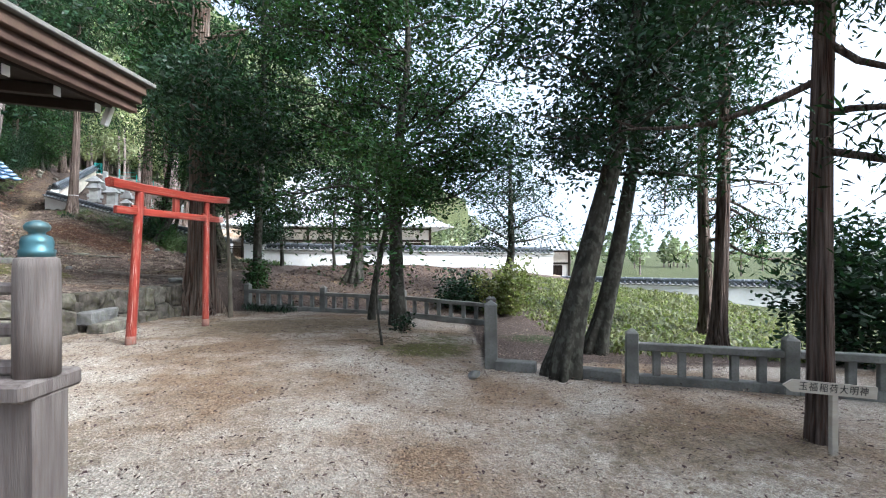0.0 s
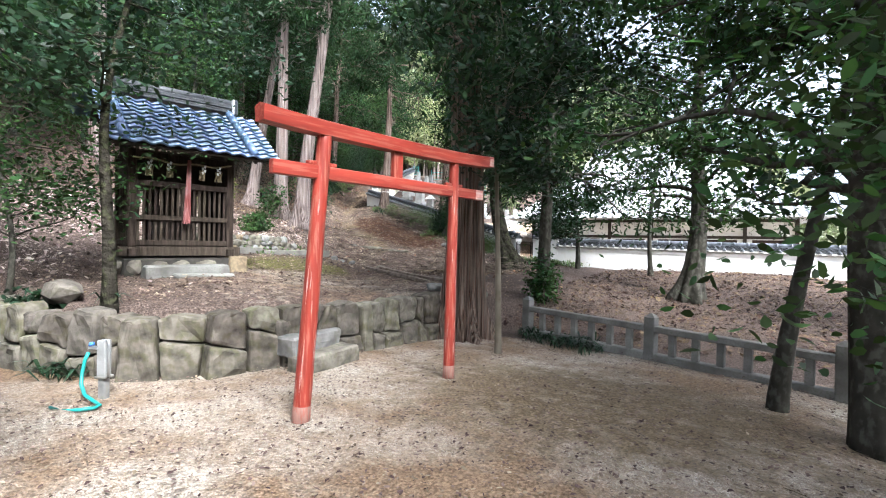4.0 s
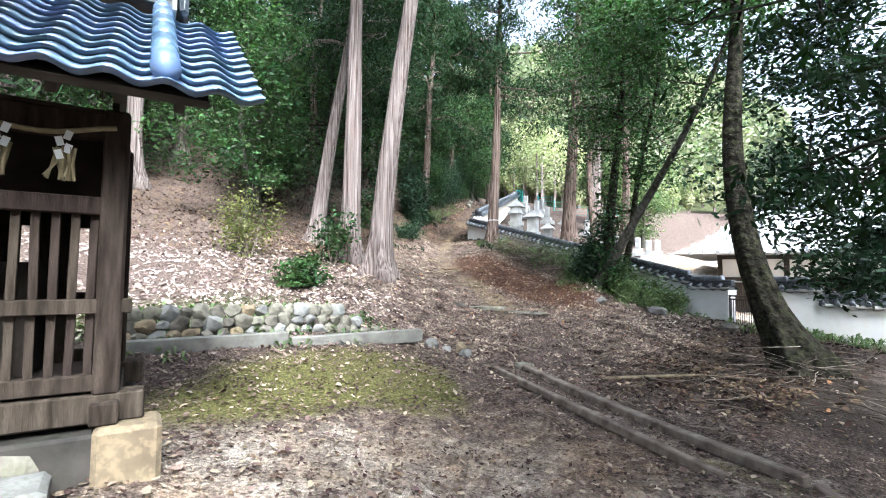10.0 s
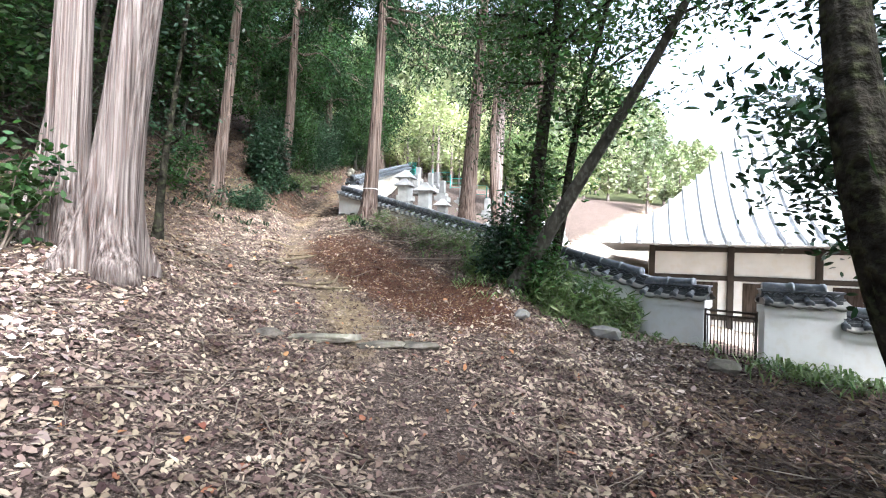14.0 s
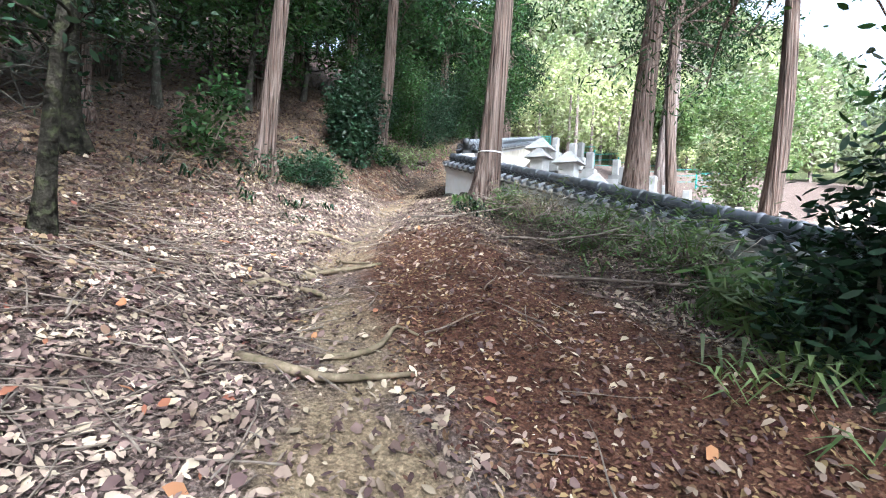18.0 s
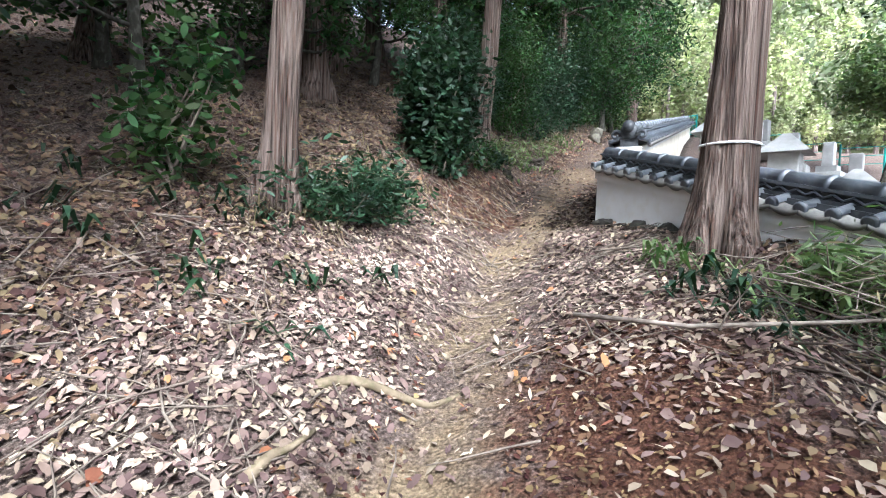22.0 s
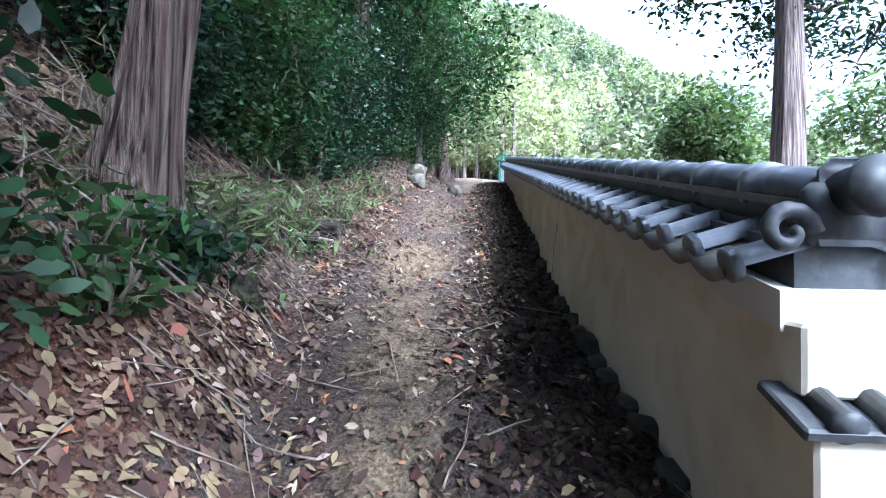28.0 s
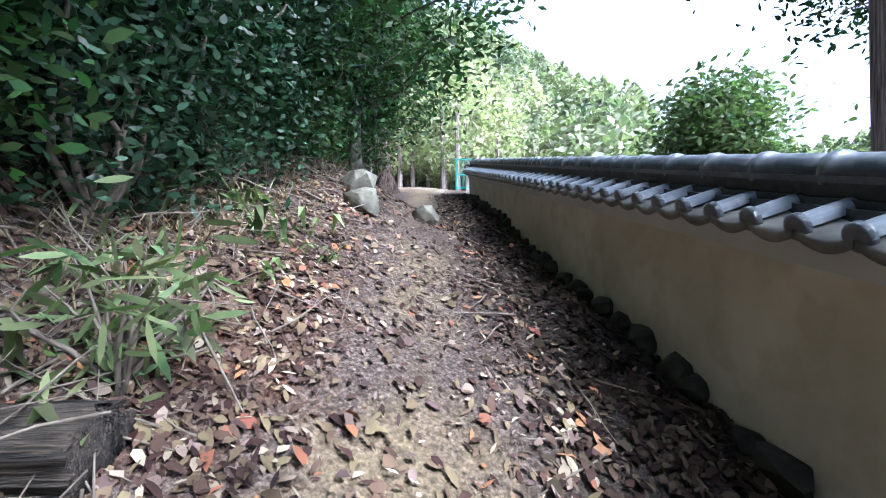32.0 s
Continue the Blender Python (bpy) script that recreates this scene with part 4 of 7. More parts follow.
tree("evergreen_oak", -3.6, 19.0, 0.24, 9.5, (0.3, 0.2), limbs=38, start=0.17, reach=2.7, leaves=19000, seed=12, label="evergreen oak with spreading roots behind the stone fence", flare=2.0, **dict(BROAD, leaf=M_LEAF))
tree("evergreen_oak", 2.2, 18.2, 0.18, 5.5, (0.3, 0.2), limbs=24, start=0.22, reach=1.9, leaves=9000, seed=13, label="broad evergreen oak before the garden wall", **BROAD)
tree("thin_tree", -5.2, 22.6, 0.08, 8, (0.2, 0.1), limbs=14, start=0.35, reach=1.8, leaves=4000, seed=14, label="thin straight evergreen before the garden wall", **BROAD)
tree("evergreen_tree", -9.0, 7.95, 0.09, 6.0, (-0.2, 0.5), limbs=22, start=0.42, reach=1.9, leaves=8000, seed=15, bark=M_BARK_MOSS, leaf=M_LEAF_DARK, size=0.12, label="lichen-spotted evergreen on the terrace edge by the shrine", flare=1.5)
tree("evergreen_tree", -11.2, 7.4, 0.05, 4.2, (-0.3, -0.2), limbs=20, start=0.2, reach=1.3, leaves=6000, seed=16, bark=M_BARK_DARK, leaf=M_LEAF, size=0.10, label="small bushy evergreen beside the shrine", flare=1.2)
tree("cypress_tree", -17.27, 17.52, 0.29, 16, (1.3, 0.9), limbs=34, start=0.5, reach=2.2, leaves=9000, seed=17, label="tall cypress with pale peeling bark, leaning slightly", flare=1.8, bend=0.08, group="twin pale cypresses", **PALE)
tree("cypress_tree", -18.5, 17.45, 0.28, 16, (0.3, 0.3), limbs=34, start=0.5, reach=2.2, leaves=9000, seed=18, label="tall straight cypress with pale peeling bark", flare=1.8, bend=0.06, group="twin pale cypresses", **PALE)
tree("cypress_tree", -21.7, 18.2, 0.25, 14, (1.5, 1.2), limbs=30, start=0.45, reach=2.4, leaves=8000, seed=19, label="leaning pale cypress higher on the slope", flare=1.9, bend=0.08, **PALE)
tree("cedar_tree", -20.91, 26.51, 0.245, 15, (0.35, 0.3), limbs=36, start=0.42, reach=3.0, leaves=15000, seed=20, label="red-brown cedar beside the wall, with a white tape round it", flare=1.6, bend=0.05, **CEDAR)
tree("cedar_tree", -20.7, 32.6, 0.38, 17, (0.5, 0.4), limbs=36, start=0.42, reach=3.4, leaves=9000, seed=21, label="large grey-barked cedar beyond the wall", flare=1.3, bend=0.1, **CEDAR)
tree("cedar_tree", -21.0, 36.2, 0.20, 15, (0.6, 0.3), limbs=34, start=0.36, reach=2.6, leaves=6500, seed=22, label="slender cedar beyond the wall", flare=1.2, bend=0.25, **CEDAR)
tree("cedar_tree", -17.1, 30.9, 0.21, 14, (0.7, 0.5), limbs=34, start=0.45, reach=3.0, leaves=7000, seed=34, label="grey-barked cedar leaning beyond the wall", flare=1.3, bend=0.12, **CEDAR)
tree("evergreen_oak", -13.95, 23.4, 0.17, 9.5, (0.5, 0.3), limbs=22, start=0.42, reach=2.3, leaves=9000, seed=23, bark=M_BARK_MOSS, leaf=M_LEAF, size=0.12, label="dark many-stemmed oak growing against the wall", flare=1.4, bend=0.1)
tree("leaning_oak", -14.1, 23.1, 0.15, 7.5, (3.9, 0.1), knee=30.0, limbs=12, start=0.55, reach=1.7, leaves=4500, seed=24, bark=M_BARK_DARK, leaf=M_LEAF, size=0.12, label="bent leaning oak stem growing beside the wall", flare=1.5, bend=0.1)
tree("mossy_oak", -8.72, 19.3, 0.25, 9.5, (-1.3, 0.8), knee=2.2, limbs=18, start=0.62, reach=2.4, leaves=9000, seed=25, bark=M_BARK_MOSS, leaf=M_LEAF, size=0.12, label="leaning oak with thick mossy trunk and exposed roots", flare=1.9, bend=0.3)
tree("thin_tree", -7.6, 22.2, 0.09, 7.5, (0.1, 0.1), limbs=34, start=0.15, reach=1.9, leaves=20000, seed=26, clump=0.28, bark=M_BARK_DARK, leaf=M_LEAF_DARK, size=0.13, label="thin dark evergreen with tiered branches by the wall", flare=1.3, rise=0.0)
tree("cedar_tree", -23.95, 23.0, 0.19, 14, (0.8, 0.5), limbs=32, start=0.45, reach=2.8, leaves=13000, seed=27, label="cedar with reddish bark on the bank above the path", flare=1.8, bend=0.06, **CEDAR)
tree("cedar_tree", -25.5, 20.0, 0.2, 14, (0.3, 0.4), limbs=26, start=0.45, reach=2.3, leaves=7000, seed=28, label="cedar with spreading roots on the wooded slope", flare=2.1, **CEDAR)
tree("dead_tree", -19.95, 19.45, 0.085, 6.5, (0.5, 0.3), limbs=12, start=0.2, reach=1.2, leaves=900, seed=29, bend=0.22, bark=M_BARK_MOSS, leaf=M_LEAF_DARK, size=0.11, label="thin dark stem with a few leaves beside the path", flare=1.5)
tree("cedar_tree", -27.35, 28.05, 0.24, 14, (0.3, 0.3), limbs=26, start=0.35, reach=2.4, leaves=8000, seed=30, label="cedar with shaggy brown bark on the bank of the path", flare=1.35, **CEDAR)
tree("pine_tree", -23.15, 40.1, 0.42, 17, (0.5, 0.5), limbs=26, start=0.34, reach=3.4, leaves=13000, seed=31, bark=M_BARK_PALE, leaf=M_NEEDLE, size=0.16, label="tall bare pine beyond the wall", flare=1.1, bend=0.1, clump=0.5, rise=0.1)
tree("round_tree", -25.1, 45.2, 0.14, 10.3 - H(-24.6, 45.2), (0, 0), limbs=40, start=0.55, reach=0.95, leaves=11000, seed=32, bark=M_BARK_DARK, leaf=M_SASA, size=0.2, label="round evergreen tree beyond the graveyard")
tree("round_tree", -20.6, 42.0, 0.12, 5.0, (0, 0), limbs=34, start=0.1, reach=1.6, leaves=9000, seed=33, bark=M_BARK_DARK, leaf=M_SASA, size=0.16, label="light green evergreen beyond the graveyard")

# wooded slope: a few kinds, repeated, plus unseen cedars that shade the court
rng = np.random.default_rng(5)
FOREST = [tree("forest_cedar", -30, 14, 0.24, 15, (0.3, 0.2), limbs=34, start=0.22, reach=2.7, leaves=6200, seed=41, label="cedar of the dark hillside wood, with unseen copies shading the court", group="hillside wood", twigs=2, sub=4, **dict(CEDAR, size=0.34)),
          tree("forest_cedar", -27.2, 14.0, 0.3, 16, (0.2, 0.3), limbs=30, start=0.4, reach=2.7, leaves=5600, seed=42, label="pale-barked cypress in the wood on the hillside", group="hillside wood", twigs=2, sub=4, **dict(PALE, size=0.34)),
          tree("forest_oak", -31.2, 36.6, 0.10, 7.0, (0.4, 0.3), limbs=24, start=0.1, reach=2.1, leaves=5200, seed=43, label="dense dark evergreen in the wood on the hillside", group="hillside wood", twigs=2, sub=4, **dict(BROAD, size=0.17, leaf=M_LEAF)),
          tree("forest_oak", -31.9, 33.6, 0.07, 5.0, (0.3, 0.2), limbs=24, start=0.1, reach=1.6, leaves=5200, seed=44, label="dense young evergreen in the wood on the hillside", group="hillside wood", twigs=2, sub=4, bark=M_BARK_DARK, leaf=M_LEAF, size=0.155)]
taken = []
for i in range(80):
    for tries in range(60):
        u, v = rng.uniform(2, 52), rng.uniform(5.5, 30)
        x, y = -8 - 0.728 * u - 0.685 * v, 14 + 0.685 * u - 0.728 * v
        if all(math.hypot(x - a, y - b) > 1.9 for a, b in taken) and math.hypot(x + 13, y - 10) > 6.5:
            break
    taken.append((x, y))
    src, spin = FOREST[int(rng.choice(4, p=(0.36, 0.16, 0.28, 0.20)))], rng.uniform(0, 360)
    if not (-26.6 < x < -13 and 8.8 < y < 15.8):
        copy_thing(src, pose(x, y, H(x, y) - 0.05, 0, 0, spin))
for x, y, k in ((-31.0, 32.6, 2), (-31.6, 35.6, 3), (-32.2, 34.6, 2), (-30.9, 30.8, 2), (-32.4, 38.6, 2), (-33.8, 41.8, 0), (-29.2, 29.3, 3), (-33.4, 36.5, 0), (-36.0, 44.5, 0), (-31.5, 31.5, 0), (-29.6, 26.4, 2), (-28.4, 23.2, 3),
                (-14.5, 7.2, 3), (-17.5, 6.6, 2), (-13.6, 4.6, 2), (-20.5, 7.5, 0), (-19.0, 5.5, 0), (-16.0, 3.0, 0), (-24.0, 7.5, 0),
                # up to (-4.0, -8.0): cedars added out of view to keep sun off the court
                (10.5, 2.5, 0), (8.5, -1.5, 0), (2.5, -6.0, 0), (5.5, -4.0, 0), (12.5, 0.0, 0), (14.0, 3.5, 0), (9.0, -5.5, 0), (12.0, -4.0, 0), (6.0, -8.5, 0), (16.0, -1.5, 0), (13.5, -7.5, 0), (17.5, 2.5, 0), (-9.5, 2.5, 0), (-4.0, -8.0, 0), (-26.9, 21.6, 2), (-27.7, 23.9, 2), (-24.9, 17.6, 2), (-26.8, 18.6, 3), (-23.2, 16.4, 2), (-28.6, 21.0, 2), (-29.0, 19.2, 2), (-28.2, 24.6, 0), (-29.8, 28.4, 0), (-30.9, 33.9, 0)):
    copy_thing(FOREST[k], pose(x, y, H(x, y) - 0.05, 0, 0, rng.uniform(0, 360)))


# far woods, joined clumps
def far_wood(name, n, region, seed, leaf, label, hgt=(7, 12), density=230, size=0.75):
    rng = np.random.default_rng(seed)
    pts = np.array([region(rng) for _ in range(n)])
    z = height(pts[:, 0], pts[:, 1])
    per = density
    h = rng.uniform(*hgt, n)
    a = rng.uniform(0, 1, (n, per)) ** 0.8
    wid = h[:, None] * 0.24 * np.sin(np.pi * np.clip(a * 0.95 + 0.06, 0, 1)) * (0.55 + 0.45 * rng.random((n, per)))
    th = rng.uniform(0, 6.283, (n, per))
    c = np.stack([pts[:, :1] + np.cos(th) * wid, pts[:, 1:2] + np.sin(th) * wid, z[:, None] + h[:, None] * (0.18 + 0.82 * a)], -1).reshape(-1, 3)
    ob = mesh_ob(name, quads(name, leaf_quads(c, size, rng, 0.35, 0.6)), leaf)
    tagged(ob, label, "wood", kind="stuff")
    vs = [tube_data([(px, py, pz - 0.2), (px, py, pz + hh * 0.6)], [0.16, 0.09], 6) for (px, py), pz, hh in zip(pts[:120], z, h)]
    tagged(mesh_ob(name + "_trunks", joined("trunks", vs), M_BARK_PALE), "pale trunks of distant trees", "trunks", kind="stuff")


def hill_spot(r):
    while True:
        x, y = r.uniform(-100, -24), r.uniform(64, 185)
        if x < -24.5 - 0.05 * (y - 28):
            return x, y


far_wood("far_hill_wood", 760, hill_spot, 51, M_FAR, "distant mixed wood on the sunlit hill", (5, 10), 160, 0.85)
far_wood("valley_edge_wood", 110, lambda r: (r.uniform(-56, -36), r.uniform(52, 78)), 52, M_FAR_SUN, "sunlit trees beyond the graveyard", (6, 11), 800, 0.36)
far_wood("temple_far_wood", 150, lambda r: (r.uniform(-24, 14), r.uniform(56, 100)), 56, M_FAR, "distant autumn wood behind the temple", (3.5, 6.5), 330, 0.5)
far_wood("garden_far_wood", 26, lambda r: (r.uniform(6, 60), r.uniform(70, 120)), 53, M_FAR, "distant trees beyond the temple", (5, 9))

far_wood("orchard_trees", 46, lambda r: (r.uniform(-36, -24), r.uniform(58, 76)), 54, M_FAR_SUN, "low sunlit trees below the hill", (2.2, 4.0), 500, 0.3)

tree("evergreen_oak", -13.65, 23.55, 0.11, 8.5, (1.0, 0.3), limbs=20, start=0.25, reach=1.6, leaves=7000, seed=63, bark=M_BARK_MOSS, leaf=M_LEAF, size=0.11, label="second dark stem of the oak against the wall", flare=1.4)


# ---- stones ----
def stone_mesh(seed, sx, sy, sz, blocky=0.5, points=34, worn=0.0):
    """An angular stone: the hull of random points on a rounded block."""
    rng = np.random.default_rng(seed)
    d = rng.normal(size=(points, 3))
    d /= np.linalg.norm(d, axis=1)[:, None]
    k = np.abs(d).max(1)[:, None]
    d = d * ((1 - blocky) + blocky / k * 0.86) * rng.uniform(0.86, 1.06, (points, 1))
    bm = bmesh.new()
    for q in d:
        bm.verts.new((q[0] * sx / 2, q[1] * sy / 2, q[2] * sz / 2))
    h = bmesh.ops.convex_hull(bm, input=bm.verts)
    bmesh.ops.delete(bm, geom=[v for v in h["geom_interior"] if isinstance(v, bmesh.types.BMVert)], context="VERTS")
    if worn:
        bmesh.ops.subdivide_edges(bm, edges=bm.edges, cuts=3, use_grid_fill=True, smooth=0.0)
        for v in bm.verts:
            k = v.co * 8 + Vector((seed % 97, 0, 0))
            v.co += v.co.normalized() * worn * (noise.noise(k) + 0.5 * noise.noise(k * 2.7))
    bmesh.ops.recalc_face_normals(bm, faces=bm.faces)
    me = bpy.data.meshes.new("stone")
    bm.to_mesh(me)
    bm.free()
    return me


def along(line, s):
    for (ax, ay), (bx, by) in zip(line, line[1:]):
        d = math.hypot(bx - ax, by - ay)
        if s <= d:
            return ax + (bx - ax) * s / d, ay + (by - ay) * s / d, math.degrees(math.atan2(by - ay, bx - ax))
        s -= d
    return (*line[-1], 0.0)


def fitted_stone(corners, depth, rng):
    """A squared-up wall stone: its face outline in the wall's plane, pillowed and chipped; y is outwards."""
    bm = bmesh.new()
    front = [bm.verts.new((x, 0.0, z)) for x, z in corners]
    back = [bm.verts.new((x, -depth, z)) for x, z in corners]
    n = len(corners)
    bm.faces.new(front)
    for i in range(n):
        bm.faces.new((front[i], back[i], back[(i + 1) % n], front[(i + 1) % n]))
    bm.faces.new(back[::-1])
    bmesh.ops.recalc_face_normals(bm, faces=bm.faces)
    bmesh.ops.bevel(bm, geom=[e for e in bm.edges if any(v in front for v in e.verts)], offset=0.042, segments=2, affect="EDGES", profile=0.55)
    bmesh.ops.triangulate(bm, faces=[f for f in bm.faces if len(f.verts) > 4])
    bmesh.ops.subdivide_edges(bm, edges=[e for e in bm.edges if e.calc_length() > 0.1], cuts=2, use_grid_fill=True)
    o = Vector((rng.uniform(0, 50), rng.uniform(0, 50), 0))
    for v in bm.verts:
        if v.co.y > -depth * 0.9:
            k = v.co * 6 + o
            v.co += Vector((0, 0.055 * noise.noise(k) + 0.022 * noise.noise(k * 3.1), 0.025 * noise.noise(k * 2)))
    me = bpy.data.meshes.new("stone")
    bm.normal_update()
    bm.to_mesh(me)
    bm.free()
    return me


def retaining_wall():
    rng = np.random.default_rng(61)
    root = thing("retaining_wall", -8.0, 9.0, 0.0, 0, "rough mossy fieldstone retaining wall below the shrine terrace", "wall", kind="structure")
    line = ((-13.2, 6.85), (-9.6, 7.30), (-8.12, 7.95), (-7.5, 8.62), (-7.30, 9.6), (-7.27, 11.0), (-7.2, 12.75))
    s, slant = 0.0, 0.0
    while s < 10.2:
        w = rng.uniform(0.24, 0.58)
        nxt = rng.normal() * 0.1
        x, y, a = along(line, s + w / 2)
        nx, ny = math.sin(radians(a)), -math.cos(radians(a))
        low = H(x + nx * 0.4, y + ny * 0.4) - 0.06
        top = max(H(x - nx * 0.55, y - ny * 0.55) + rng.uniform(-0.1, 0.0), low + 0.33)
        g = 0.012
        cut = low + (top - low) * rng.uniform(0.32, 0.68) if rng.random() < 0.88 and top - low > 0.34 else None
        h, tilt = top - low, rng.normal() * 0.06
        cells = [((low, cut, 0.0, tilt), (cut, top, tilt, 0.0))] if cut else [((low, top, 0.0, 0.0),)]
        for z0, z1, t0, t1 in cells[0]:
            e0, e1 = slant * (z0 - low) / h, slant * (z1 - low) / h
            f0, f1 = nxt * (z0 - low) / h, nxt * (z1 - low) / h
            ring = [(-w / 2 + e0 + g, z0 + g - t0), (w / 2 + f0 - g, z0 + g + t0), (w / 2 + f1 - g, z1 - g + t1 * 0.9), (-w / 2 + e1 + g, z1 - g - t1 * 0.9)]
            if z1 == top:
                ring.insert(3, (rng.uniform(-0.1, 0.1) * w, z1 + rng.uniform(0.0, 0.04)))
            me = fitted_stone([(-px, pz) for px, pz in ring], rng.uniform(0.26, 0.36), rng)
            ob = mesh_ob("stone", me, M_STONE if rng.random() < 0.35 else M_STONE_WALL, root, "", False)
            out = 0.13 + (0.04 if z0 == low else 0.0) + rng.normal() * 0.012
            ob.matrix_world = pose(x + nx * out, y + ny * out, 0, 0, 0, a + 180)
        s, slant = s + w, nxt
    for i, (px, py, top, ln) in enumerate(((-6.88, 9.75, 0.2, 1.05), (-7.14, 9.7, 0.42, 0.95), (-7.42, 9.6, 0.62, 0.85))):
        bm = one_box(0, 0, 0, 0.36, ln, 0.26, 0, 0.025)
        bmesh.ops.subdivide_edges(bm, edges=bm.edges, cuts=3, use_grid_fill=True)
        for v in bm.verts:
            k = v.co * 5 + Vector((i * 7, 0, 0))
            v.co += Vector((noise.noise(k), noise.noise(k + Vector((0, 9, 0))), 0.6 * noise.noise(k * 1.4))) * 0.03
        ob = part("step", bm, M_STONE_PALE if i == 1 else M_STONE, root, "squared stone step")
        ob.matrix_world = pose(px, py, top - 0.13, 0, 0, 6 + i * 2)


retaining_wall()


def low_stone_edging():
    rng = np.random.default_rng(62)
    root = thing("cobble_wall", -14.0, 13.3, 0.0, 0, "low wall of rounded river cobbles above a concrete kerb", "wall", kind="structure")
    a, b = np.array([-14.35, 11.2]), np.array([-13.75, 15.0])
    for row in range(3):
        for i in range(20 - row * 2):
            p = a + (b - a) * (i + 0.5 + 0.4 * row) / 20
            k = rng.uniform(0.16, 0.27)
            ob = mesh_ob("cobble", stone_mesh(int(rng.integers(1e6)), 0.16, k * 1.15, k, 0.2), M_STONE_PALE if rng.random() < 0.35 else (M_STONE_TAN if rng.random() < 0.25 else M_STONE), root)
            ob.matrix_world = pose(p[0] - 0.04 * row, p[1], H(p[0] + 0.2, p[1]) + 0.08 + row * 0.15, *rng.uniform(-25, 25, 3))
    kerb = thing("concrete_kerb", -13.6, 13.5, 0, 0, "grey concrete kerb with mossy foot", "kerb", kind="structure")
    for y0, y1 in ((11.2, 13.3), (13.33, 15.4)):
        x0, x1 = -14.0 + (y0 - 11.2) * 0.19, -14.0 + (y1 - 11.2) * 0.19
        k = part("kerb_block", one_box(0, 0, 0, 0.15, math.hypot(y1 - y0, x1 - x0), 0.2, 0, 0.012), M_CONCRETE, kerb)
        k.matrix_world = pose((x0 + x1) / 2, (y0 + y1) / 2, H((x0 + x1) / 2, (y0 + y1) / 2) + 0.05, 0, 0, -10.8)


low_stone_edging()


def loose_stone(x, y, sx, sy, sz, m, seed, label, turn=0, up=0.25, blocky=0.35):
    ob = mesh_ob("rock", stone_mesh(seed, sx, sy, sz, blocky), m)
    ob.matrix_world = pose(x, y, H(x, y) + sz * up, 0, 0, turn)
    return tagged(ob, label, "rock")


loose_stone(-13.1, 15.55, 0.26, 0.22, 0.24, M_STONE_PALE, 71, "pale blue-grey stone at the kerb's end")
loose_stone(-12.95, 15.75, 0.16, 0.15, 0.13, M_STONE_PALE, 72, "small pale stone at the kerb's end")
loose_stone(-12.85, 16.0, 0.22, 0.2, 0.24, M_STONE_TAN, 73, "tan stone beside the path")
loose_stone(-12.62, 15.85, 0.24, 0.2, 0.18, M_STONE_PALE, 74, "grey stone beside the path")
loose_stone(-11.75, 16.2, 0.4, 0.2, 0.12, M_STONE, 75, "flat stone at the timber's end")
loose_stone(-13.55, 22.25, 0.3, 0.25, 0.22, M_STONE_PALE, 76, "grey rock under the brush")
loose_stone(-12.3, 22.8, 0.55, 0.4, 0.3, M_STONE_PALE, 77, "grey rock on the leaf litter")
loose_stone(-10.6, 22.6, 0.5, 0.35, 0.25, M_STONE, 78, "dark rock among ferns")
loose_stone(-7.53, 13.23, 0.42, 0.3, 0.24, M_STONE_PALE, 79, "mossy rock beside the old cedar", 20, 0.2)
loose_stone(-7.2, 14.35, 0.6, 0.4, 0.35, M_STONE, 80, "grey rock behind the old cedar")
loose_stone(0.45, 6.75, 0.22, 0.16, 0.14, M_STONE_PALE, 81, "small squared stone before the fence post", 10, 0.3, 0.8)
loose_stone(-30.2, 35.2, 0.55, 0.45, 0.5, M_STONE, 82, "boulder on the bank beside the path")
loose_stone(-29.75, 34.6, 0.45, 0.35, 0.38, M_STONE, 83, "squared stone on the bank beside the path", 15, 0.3, 0.8)
loose_stone(-29.6, 35.9, 0.4, 0.3, 0.35, M_STONE, 84, "dark stone at the foot of the bank")
loose_stone(-9.1, 7.75, 0.4, 0.35, 0.35, M_STONE, 85, "mossy stone at the terrace edge")
loose_stone(-10.0, 7.75, 0.75, 0.5, 0.4, M_STONE, 86, "mossy boulder at the terrace edge")
for i, (x, y, w, t) in enumerate(((-15.35, 18.58, 0.3, 86), (-14.93, 19.08, 0.98, 49), (-14.41, 19.62, 0.66, 59), (-14.07, 20.04, 0.5, 39))):
    ob = mesh_ob("step_stone", stone_mesh(90 + i, w * 1.15, 0.24, 0.13, 0.95, 46, 0.012), M_STONE)
    ob.matrix_world = pose(x, y, H(x, y) + 0.04, 3 * (i % 2), 0, t)
    tagged(ob, "flat grey stone of an old step across the path", "step stone")


